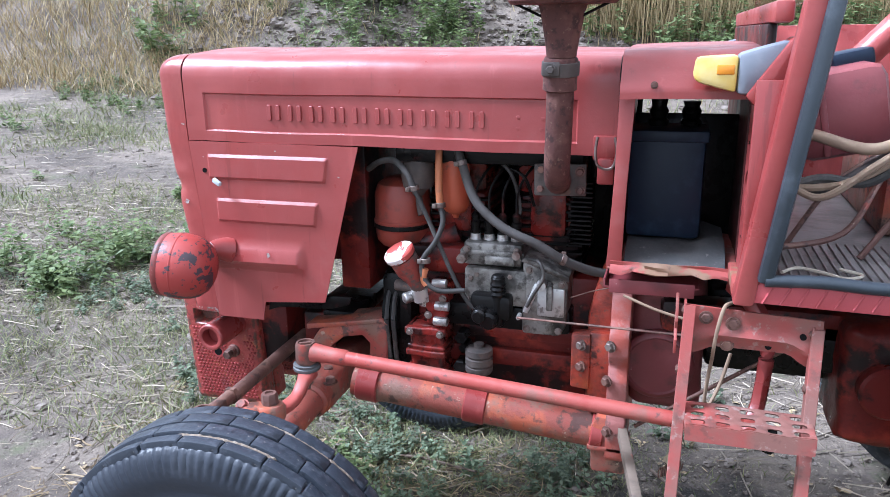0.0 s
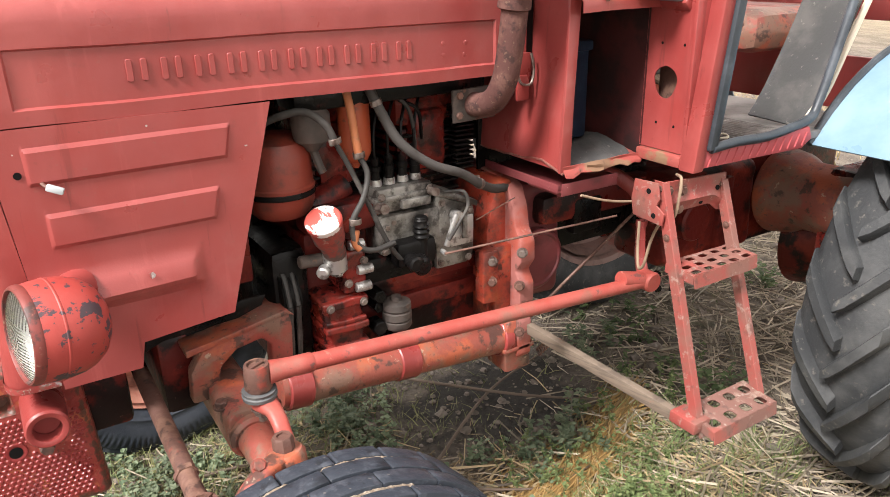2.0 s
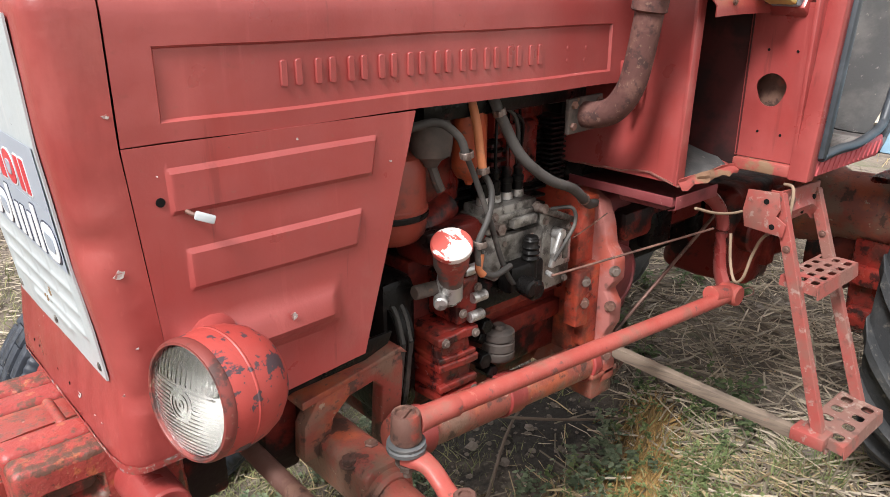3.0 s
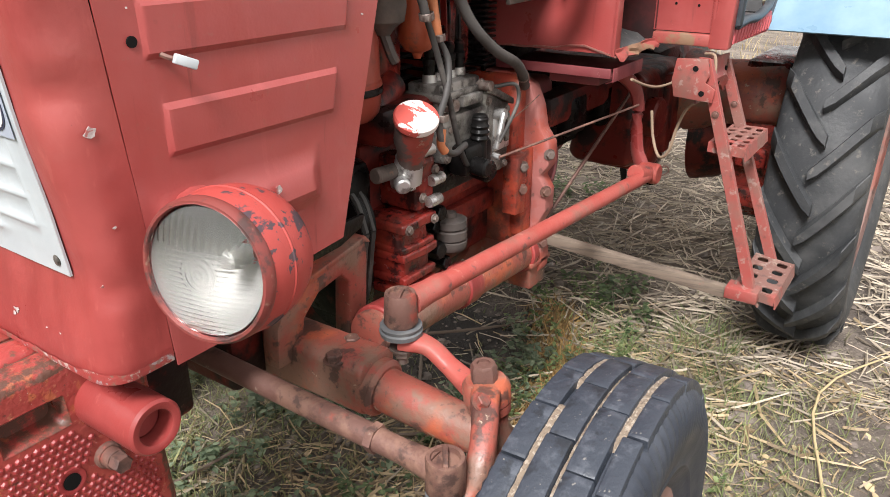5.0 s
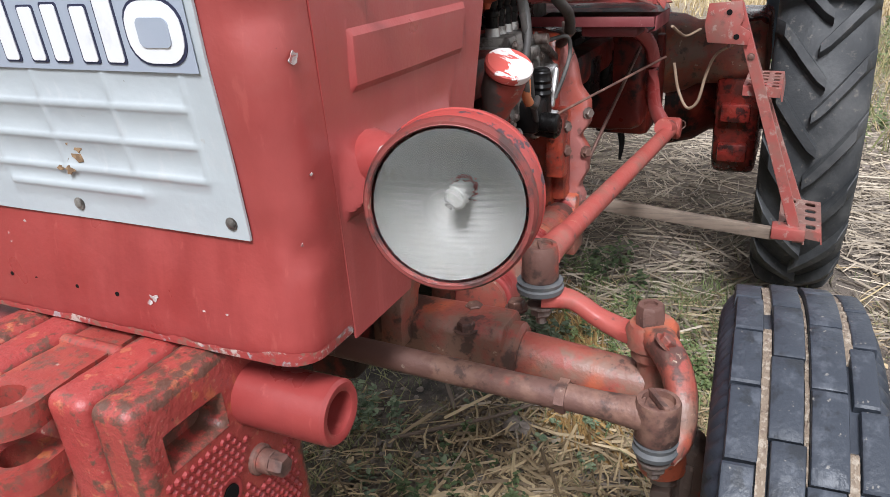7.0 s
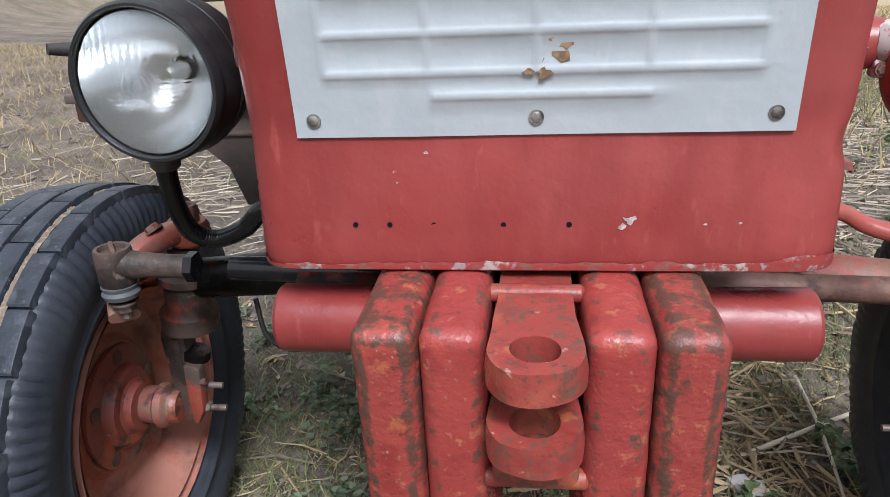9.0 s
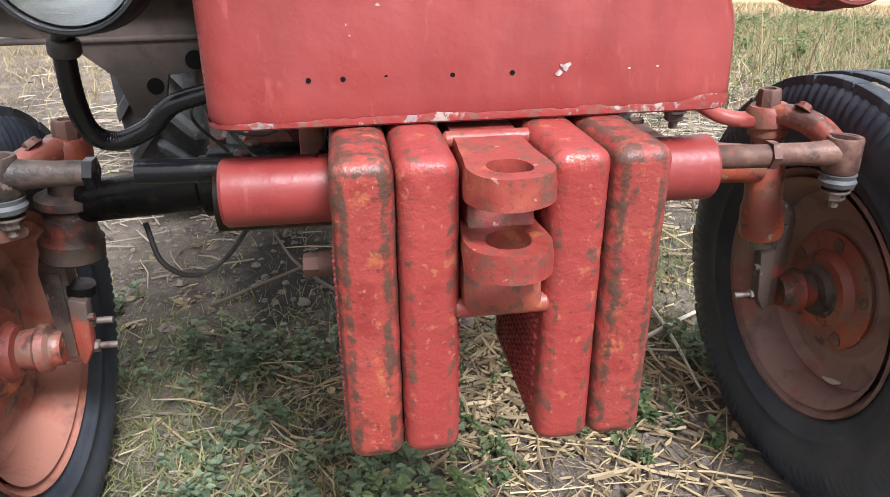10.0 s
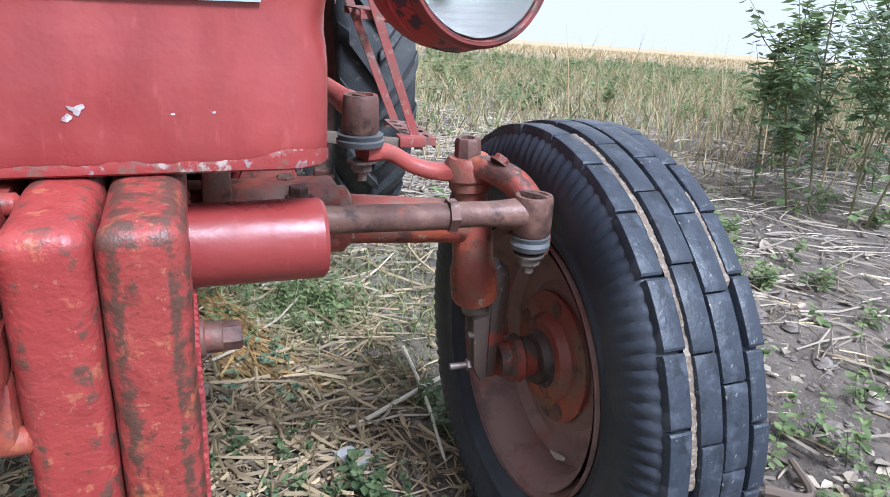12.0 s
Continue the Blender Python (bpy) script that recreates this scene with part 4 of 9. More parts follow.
# vinyl strips with plain bars in place of the lettering
for z0, z1, name in ((1.0875, 1.1695, "sticker_strip"), (1.1705, 1.252, "sticker_strip")):
    bm = bmesh.new()
    us2, vs2 = [-0.211 + 0.422 * k / 16 for k in range(17)], [z0 + (z1 - z0) * k / 4 for k in range(5)]
    grid(bm, us2, vs2, lambda y, z: Vector((plate_x(z) - 0.0034, y, z)))
    strip = part(name, bm, "sticker", plate, "blue-grey vinyl strip with plain bars", 0.0006)
    if z0 < 1.1:
        # (centre, width, height, ring)
        word = [(0.178, 0.020, 0.066, 0), (0.124, 0.060, 0.052, 1), (0.059, 0.058, 0.052, 1), (-0.006, 0.054, 0.068, 2), (-0.073, 0.054, 0.050, 3), (-0.122, 0.020, 0.066, 0), (-0.174, 0.062, 0.052, 1)]
        inks = ("sticker_navy", "sticker_white")
    else:
        word = [(0.155, 0.05, 0.066, 1), (0.095, 0.046, 0.048, 1), (0.040, 0.038, 0.048, 0), (-0.010, 0.026, 0.062, 0), (-0.060, 0.048, 0.048, 1), (-0.125, 0.046, 0.048, 2)]
        inks = ("sticker_white", "sticker_red")
    foot = z0 + 0.008
    for c, w, hgt, ring in word:
        shapes = [(c - w / 2, c + w / 2, foot, foot + hgt)]
        if ring in (2, 3):
            shapes = [(c - w / 2, c - w / 2 + 0.018, foot, foot + 0.048), (c + w / 2 - 0.018, c + w / 2, foot, foot + hgt)]
        for y0, y1, za, zb in shapes:
            for grow, lift, ink in ((0.0020, 0.0046, inks[0]), (0.0, 0.0054, inks[1])):
                bm = bmesh.new()
                px = plate_x((za + zb) / 2)
                rr = 0.003 if ring != 1 else min(y1 - y0, zb - za) * 0.42
                prism(bm, rounded(y0 - grow, y1 + grow, za - grow, zb + grow, rr, 5), "x", px - lift, px)
                if ring == 1 and ink == inks[1]:
                    prism(bm, rounded(y0 + 0.014, y1 - 0.014, za + 0.014, zb - 0.014, 0.006, 4), "x", px - lift - 0.0006, px - lift + 0.0004)
                    part("bar", on_plate(bm, (za + zb) / 2), ink, strip)
                    bm = bmesh.new()
                    prism(bm, rounded(y0 + 0.0135, y1 - 0.0135, za + 0.0135, zb - 0.0135, 0.006, 4), "x", px - lift - 0.0012, px - lift)
                    part("bar_centre", on_plate(bm, (za + zb) / 2), "sticker", strip)
                else:
                    part("bar", on_plate(bm, (za + zb) / 2), ink, strip)

# bonnet: top and upper sides, with the pressed frame
BX0, BX1, BZ = 0.0625, 1.092, 1.250


def bonnet_at(x, s):
    """s: way over the cross-section, from the left lower edge (0) over the top to the right."""
    side, r = HT - 0.052 - BZ, 0.052
    arc = r * math.pi / 2
    flat = 2 * (HW - r)
    total = 2 * side + 2 * arc + flat
    m = 1
    d = s
    if s > total / 2:
        m, d = -1, total - s
    sag = -0.008 * (x - BX0)
    if d < side:
        y, z = -HW, BZ + d
        y += 0.0050 * inside(x, z, 0.115, 1.01, 1.275, 1.364, 0.0018)
        y += 0.001 * math.exp(-((z - BZ) / 0.012) ** 2)
    elif d < side + arc:
        a = (d - side) / r
        y, z = -HW + r - r * math.cos(a), HT - r + r * math.sin(a)
    else:
        y, z = -HW + r + (d - side - arc), HT + 0.012 * math.sin(math.pi * (d - side - arc) / flat)
    p = Vector((x, y * m, z + sag))
    p.y += m * wave(p, 0.0022, 6)
    p.z += wave(p + Vector((0, 4, 0)), 0.0025, 5)
    return p


_side, _arc, _flat = HT - 0.052 - BZ, 0.052 * math.pi / 2, 2 * (HW - 0.052)
_tot = 2 * _side + 2 * _arc + _flat
half = steps(0, _side, 0.025, 0.114, gap=0.03, soft=0.0018) + [_side + _arc * k / 7 for k in range(1, 8)]
ss = half + [_side + _arc + _flat * k / 10 for k in range(1, 10)] + [_tot - v for v in reversed(half)]
bm = bmesh.new()
grid(bm, steps(BX0, BX1, 0.115, 1.01, gap=0.03, soft=0.0018), ss, bonnet_at)
bonnet = part("bonnet_top", bm, "hood", tractor, "faded pinkish red bonnet with a pressed name panel", 0.0025, 24)

# black strip painting in the shade of the bonnet's rear gap
bm = bmesh.new()


def joint_at(x, s):
    p = bonnet_at(1.09, s)
    return Vector((x, p.y * 0.975, p.z - 0.008))


grid(bm, [1.070, 1.085, 1.100, 1.114], ss, joint_at)
part("gap_shade_strip", bm, "grime_and_shade", bonnet, "black strip added for the shade in the gap behind the bonnet", 0.003)

# raised name on the panel, as plain pairs of bars
for side in (-1, 1):
    for k in range(10):
        x = 0.302 + 0.0548 * k
        z = 1.320 - 0.0085 * (x - 0.3) * 2
        for dx, w in ((-0.0125, 0.0105), (0.0105, 0.0105)):
            bm = bmesh.new()
            y0 = side * (HW - 0.0045)
            prism(bm, rounded(x + dx - w / 2, x + dx + w / 2, z - 0.018, z + 0.018, 0.003, 2), "y", y0, y0 + side * 0.0045, 0.001, seg=1)
            part("raised_bar", bm, "hood", bonnet)
for x, z in ((0.885, 1.295), (0.935, 1.293), (0.885, 1.318), (0.938, 1.316)):
    bm = bmesh.new()
    lathe(bm, (x, -HW + 0.0045, z), (x, -HW - 0.01, z), [(0.006, 0), (0.0045, 0.002), (0.0, 0.0028)], 10)
    part("dimple", bm, "hood", bonnet)

# left side panel with two pressed fields and the ledge of the lamp arm


def edge_x(z):
    """Rear edge of the side panel."""
    return 0.404 + (0.514 - 0.404) * (z - 0.856) / 0.39 if z > 0.856 else 0.404


us = steps(0, 1, gap=0.0055, soft=0.01)
vs = steps(0.792, 1.246, 0.842, 0.856, 1.052, 1.105, 1.160, 1.214, 0.940, 0.985, gap=0.012, soft=0.0036)


def side_at(u, z):
    if z < 0.842:
        x1 = 0.226 + 0.01 * (z - 0.792) / 0.05
    elif z < 0.856:
        x1 = 0.236 + (0.404 - 0.236) * (z - 0.842) / 0.014
    else:
        x1 = edge_x(z)
    x0 = seam_x(z) + 0.0006
    x = x0 + (x1 - x0) * u
    h = 0.0050 * inside(x, z, 0.114, 0.434 - (1.214 - z) * 0.18, 1.160, 1.214, 0.0038)
    h = max(h, 0.0050 * inside(x, z, 0.128, 0.402 - (1.105 - z) * 0.18, 1.052, 1.105, 0.0038))
    led = inside(x, z, 0.105, 0.350, 0.940, 0.992, 0.016) * (0.35 + 0.65 * max(0, min(1, (0.992 - z) / 0.045)))
    h = max(h, 0.022 * led * (1.15 - (x - 0.1) * 2.0))
    p = Vector((x, -mask_w(z) - 0.001 - h, z + (0.0028 - 0.008 * (x - 0.0625)) * max(0.0, (z - 1.214) / 0.032)))
    p.y += wave(p, 0.002, 6)
    return p


# mirrored right panel, out of view: added to keep light out of the bay
bm = bmesh.new()
grid(bm, us, vs, lambda u, z: Vector((side_at(u, z).x, -side_at(u, z).y, z)))
part("side_panel", bm, "hood", tractor, "red pressed side panel of the engine bay (unseen right one added to block light)", 0.0025, 24)
bm = bmesh.new()
grid(bm, us, vs, side_at)
panel = part("side_panel", bm, "hood", tractor, "red pressed side panel of the engine bay (unseen right one added to block light)", 0.0025, 24)
bm = bmesh.new()
rod(bm, (0.100, -0.2765, 1.177), (0.100, -0.2808, 1.177), 0.006, 12)
part("keyhole", bm, "hole", panel)
bm = bmesh.new()
pipe(bm, [(0.128, -0.277, 1.163), (0.134, -0.290, 1.158), (0.142, -0.298, 1.155)], 0.003, 6)
part("catch_wire", bm, "rust", panel)
bm = bmesh.new()
box(bm, (0.146, -0.301, 1.153), (0.026, 0.009, 0.011), 0.002, pose(0, 0, 0, 0, 22, -18))
part("catch_tag", bm, "white", panel, "white plastic tag on the panel catch")
bm = bmesh.new()
prism(bm, [(0.41, 0.835), (0.46, 0.85), (0.47, 0.87), (0.425, 0.87), (0.24, 0.842), (0.236, 0.815), (0.27, 0.828)], "y", -0.262, -0.255, 0.001)
part("lower_edge", bm, "grime_and_shade", panel, "black greasy torn edge")
for i, (x, z, r) in enumerate([(0.266, 0.974, 0.011), (0.462, 1.173, 0.004), (0.28, 1.085, 0.003), (0.30, 1.23, 0.003), (0.10, 1.21, 0.002)]):
    bm = bmesh.new()
    blotch(bm, (x, -mask_w(z) - 0.0028 - (0.0165 if i == 0 else 0.0), z), (1, 0, 0), (0, 0, 1), r * 0.85, 130 + i, 0.0006)
    part("paint_chip", bm, "patch", panel)

# inner sheets of the engine bay
bm = bmesh.new()
span(bm, 0.075, 0.092, -0.235, 0.235, 0.83, 1.40, 0.004)
part("radiator_screen", bm, "grime_and_shade", tractor)
bm = bmesh.new()
span(bm, 0.40, 0.48, -0.165, 0.23, 0.86, 1.24, 0.006)
part("fan_shroud", bm, "cast_dark", tractor, "dark red air duct behind the side panel")
# added black sheet: keeps daylight from showing between the cylinders
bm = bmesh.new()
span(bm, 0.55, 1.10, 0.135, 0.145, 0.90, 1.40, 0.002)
part("light_block_sheet", bm, "grime_and_shade", tractor, "added black sheet that stops daylight showing between the cylinders")

# ---- front weights, hitch and tubes ----
def weight(y0, y1):
    """One cast plate with its rounded front edge forward, leaning a little."""
    outer = y0 if y0 < -0.15 else (y1 if y1 > 0.15 else None)

    def window(k, side, u, v):
        return k == 1 and outer is not None and abs(side - outer) < 1e-4 and 0.706 < u < 0.752 and -0.080 < v < 0.006
    bm = rbox(bmesh.new(), -0.112, 0.124, y0, y1, 0.470, 0.797, 0.0165, 0.012, 0.0008, ((-0.080, 0.006), (), (0.706, 0.752)), window)
    if outer is not None:
        # a pocket with round ends and a rolled lip
        levels = []
        for depth, g, r in ((0.0, 0.0, 0.0004), (0.0015, 0.0015, 0.006), (0.0065, 0.0040, 0.012), (0.030, 0.0085, 0.014)):
            ring = rounded(-0.080 + g, 0.006 - g, 0.706 + g, 0.752 - g, r, 5)
            levels.append([bm.verts.new((x, outer - math.copysign(depth, outer), z)) for x, z in ring])
        for p, q in zip(levels, levels[1:]):
            for i in range(len(p)):
                j = (i + 1) % len(p)
                bm.faces.new((p[i], p[j], q[j], q[i]))
        bm.faces.new(levels[-1])
    for v in bm.verts:
        v.co.x += 0.018 * (0.797 - v.co.z) / 0.313
    return bm


for y0, y1 in ((-0.1555, -0.0985), (-0.0975, -0.0405), (0.0405, 0.0975), (0.0985, 0.1555)):
    far = abs(y0 + y1) > 0.2
    w = part("front_weight", weight(y0, y1), "chipped" if far else "chipped_light", tractor, "cast iron front weight, red paint worn to brown along the edges" if far else "cast iron front weight in thick red paint", 0, 45)
    faces = [(y0, -1)] if y0 < -0.15 else ([(y1, 1)] if y1 > 0.15 else [(y1 if y0 < 0 else y0, 1 if y0 < 0 else -1)])
    for yf, sgn in faces:
        bm = bmesh.new()
        for i in range(20):
            for j in range(27):
                x, z = -0.088 + 0.0112 * i + (0.0056 if j % 2 else 0), 0.496 + 0.0099 * j
                if -0.092 < x < 0.020 and z > 0.694 and not 0.762 < z < 0.774:
                    continue
                if math.hypot(x - 0.046, z - 0.635) < 0.036 or math.hypot(x + 0.012, z - 0.625) < 0.020 or math.hypot(x - 0.055, z - 0.722) < 0.056:
                    continue
                xx = x + 0.018 * (0.797 - z) / 0.313
                if xx > 0.112:
                    continue
                a = Vector((xx, yf - sgn * 0.0004, z))
                lo, hi = [], []
                for k in range(6):
                    c, d = math.cos(math.pi * (k + 0.5) / 3), math.sin(math.pi * (k + 0.5) / 3)
                    lo.append(bm.verts.new(a + Vector((c * 0.0054, 0, d * 0.0052))))
                    hi.append(bm.verts.new(a + Vector((c * 0.0026, sgn * 0.0030, d * 0.0026))))
                for k in range(6):
                    bm.faces.new((lo[k], lo[(k + 1) % 6], hi[(k + 1) % 6], hi[k]))
                bm.faces.new(hi)
        tagged(part("studded_face", bm, "waffle", w, "waffle-studded cast face"), kind="stuff")
    if abs(y0) > 0.15 or abs(y1) > 0.15:
        yf, sgn = faces[0]
        bm = bmesh.new()
        rod(bm, (-0.006, yf + sgn * 0.002, 0.627), (-0.006, yf - sgn * 0.004, 0.627), 0.0115, 16)
        part("bore", bm, "hole", w)
        bm = bmesh.new()
        lathe(bm, (-0.006, yf - sgn * 0.002, 0.627), (-0.006, yf + sgn, 0.627), [(0.022, 0), (0.019, 0.0035), (0.0145, 0.004), (0.0118, 0.0025), (0.0115, -0.006)], 24, False)
        part("bore_rim", bm, "waffle", w)
        bm = bmesh.new()
        lathe(bm, (0.046, yf - sgn * 0.002, 0.636), (0.046, yf + sgn, 0.636), [(0.0, 0), (0.019, 0), (0.0185, 0.007), (0.016, 0.009), (0.0, 0.009)], 18)
        rod(bm, (0.046, yf, 0.636), (0.046, yf + sgn * 0.022, 0.636), 0.0145, 16, bev=0.001)
        bolt(bm, (0.046, yf + sgn * 0.022, 0.636), (0, sgn, 0), 0.0135, 0.017, False)
        part("through_bolt", bm, "rust", w, "rusty hexagon bolt end")

# the hitch between the weights
hitch = group("hitch", tractor, "worn cast hitch with two pin eyes")


def eye_plate(z0, z1):
    bm = bmesh.new()
    out, inner, cx = [], [], -0.120
    for k in range(48):
        a = 2 * math.pi * (k + 0.5) / 48
        c, s = math.cos(a), math.sin(a)
        d = 0.040 if c < 0 else min(0.040 / max(abs(s), 1e-6), 0.20 / max(c, 1e-6))
        x, y = cx + d * c, d * s
        out.append((x, y * (1 - 0.16 * min(1.0, max(0.0, (x - cx) / 0.08)))))
        inner.append((cx + 0.0215 * c, 0.0215 * s))
    n2 = len(out)
    lo = [bm.verts.new((x, y, z0)) for x, y in out]
    hi = [bm.verts.new((x, y, z1)) for x, y in out]
    li = [bm.verts.new((x, y, z0)) for x, y in inner]
    hi2 = [bm.verts.new((x, y, z1)) for x, y in inner]
    mid = [bm.verts.new((x * 1.0, y * 1.03, (z0 + z1) / 2)) for x, y in out]
    for i in range(n2):
        j = (i + 1) % n2
        bm.faces.new((hi[i], hi[j], hi2[j], hi2[i]))
        bm.faces.new((lo[i], li[i], li[j], lo[j]))
        bm.faces.new((lo[i], lo[j], mid[j], mid[i]))
        bm.faces.new((mid[i], mid[j], hi[j], hi[i]))
        bm.faces.new((li[i], hi2[i], hi2[j], li[j]))
    for v in bm.verts:
        v.co += Vector((wave(v.co, 0.003, 30), wave(v.co + Vector((3, 0, 0)), 0.0025, 30), wave(v.co + Vector((0, 3, 0)), 0.002, 30)))
    return bm


for z0, z1 in ((0.762, 0.790), (0.694, 0.722)):
    part("pin_eye", eye_plate(z0, z1), "hitch", hitch, "red pin eye worn to bare metal", 0, 30)
bm = bmesh.new()
prism(bm, [(-0.092, 0.640), (-0.098, 0.695), (-0.090, 0.722), (-0.082, 0.742), (-0.090, 0.768), (0.10, 0.785), (0.10, 0.640)], "y", -0.033, 0.033, 0.006, seg=2)
part("web", bm, "hitch", hitch)
bm = bmesh.new()
prism(bm, [(-0.100, 0.634), (-0.104, 0.650), (-0.096, 0.690), (0.05, 0.690), (0.05, 0.634)], "y", -0.0385, 0.0385, 0.006)
rod(bm, (-0.092, -0.047, 0.642), (-0.092, 0.047, 0.642), 0.010, 12, bev=0.003)
part("foot", bm, "hitch", hitch)
bm = bmesh.new()
rod(bm, (-0.012, -0.044, 0.786), (-0.012, 0.044, 0.786), 0.009, 12, bev=0.003)
part("cross_bar", bm, "hitch", hitch)
bm = bmesh.new()
span(bm, 0.10, 0.21, -0.13, 0.13, 0.60, 0.775, 0.012)
part("front_carrier", bm, "cast_dark", tractor, "dark red casting behind the weights")
bm = bmesh.new()
span(bm, 0.27, 0.34, -0.15, 0.15, 0.60, 0.775, 0.012)
part("cross_member", bm, "cast_dark", tractor)
# plate coloured black to read as the shaded void above the axle
bm = bmesh.new()
span(bm, 0.33, 0.42, -0.15, 0.15, 0.745, 0.785, 0.006)
part("shaded_void_plate", bm, "grime_and_shade", tractor)
bm = bmesh.new()
lathe(bm, (0.055, -0.272, 0.722), (0.055, 0, 0.722), [(0.024, 0.03), (0.024, 0.002), (0.028, 0.0), (0.0335, 0.0), (0.037, 0.004), (0.037, 0.540), (0.0335, 0.544), (0.028, 0.544), (0.024, 0.540), (0.024, 0.51), (0.0, 0.51)], 32, False)
lathe(bm, (0.055, -0.24, 0.722), (0.055, 0, 0.722), [(0.0, 0.0), (0.024, 0.0)], 32, False)
part("cross_tube", bm, "mask", tractor, "red steel tube through the weights")
bm = bmesh.new()
lathe(bm, (0.235, 0.14, 0.655), (0.235, 1, 0.655), [(0.0, 0), (0.043, 0), (0.043, 0.17), (0.0, 0.17)], 26)
part("carrier_tube", bm, "cast_dark", tractor)

# ---- front axle ----
axle = group("front_axle", tractor, "dusty orange-red front axle beam")
for s in (-1, 1):
    bm = bmesh.new()
    prism(bm, [(0.345, 0.598), (0.345, 0.668), (0.360, 0.682), (0.415, 0.682), (0.430, 0.668), (0.430, 0.598), (0.415, 0.586), (0.360, 0.586)], "y", s * 0.02, s * 0.345, 0.006)
    rod(bm, (0.388, s * 0.32, 0.628), (0.392, s * 0.535, 0.610), 0.036, 22, 0.032)
    lathe(bm, (0.388, s * 0.335, 0.627), (0.390, s * 0.5, 0.613), [(0.046, 0), (0.047, 0.02), (0.040, 0.026)], 22)
    # left half dusty pink, right half black
    part("beam", bm, "cast_pink" if s < 0 else "grime_and_shade", axle)
for s in (-1, 1):
    for x, y in ((0.404, 0.28), (0.436, 0.335), (0.35, 0.29)):
        bm = bmesh.new()
        bolt(bm, (x, s * y, 0.672), (0, 0, 1), 0.013, 0.014)
        part("beam_bolt", bm, "rust", axle)
for s in (-1, 1):
    bm = bmesh.new()
    deep = 0.150  # set in behind the frame tube
    leg = [(0.34, 0.690), (0.345, 0.760), (0.372, 0.800), (0.420, 0.822), (0.49, 0.836), (0.552, 0.846), (0.566, 0.830), (0.556, 0.70), (0.553, 0.612), (0.503, 0.605), (0.508, 0.70), (0.514, 0.775), (0.495, 0.795), (0.44, 0.785), (0.405, 0.755), (0.392, 0.690)]
    leg = [(x - 0.026, z - 0.048) for x, z in leg]
    prism(bm, leg, "y", s * (deep + 0.02), s * (deep + 0.055), 0.005)
    prism(bm, [(x - 0.026, z - 0.048) for x, z in ((0.34, 0.815), (0.420, 0.826), (0.552, 0.850), (0.568, 0.832), (0.552, 0.838), (0.42, 0.814), (0.34, 0.80))], "y", s * (deep - 0.04), s * (deep + 0.062), 0.002)
    part("axle_bracket", bm, "cast_pink", axle, "arched greasy red bracket over the axle")

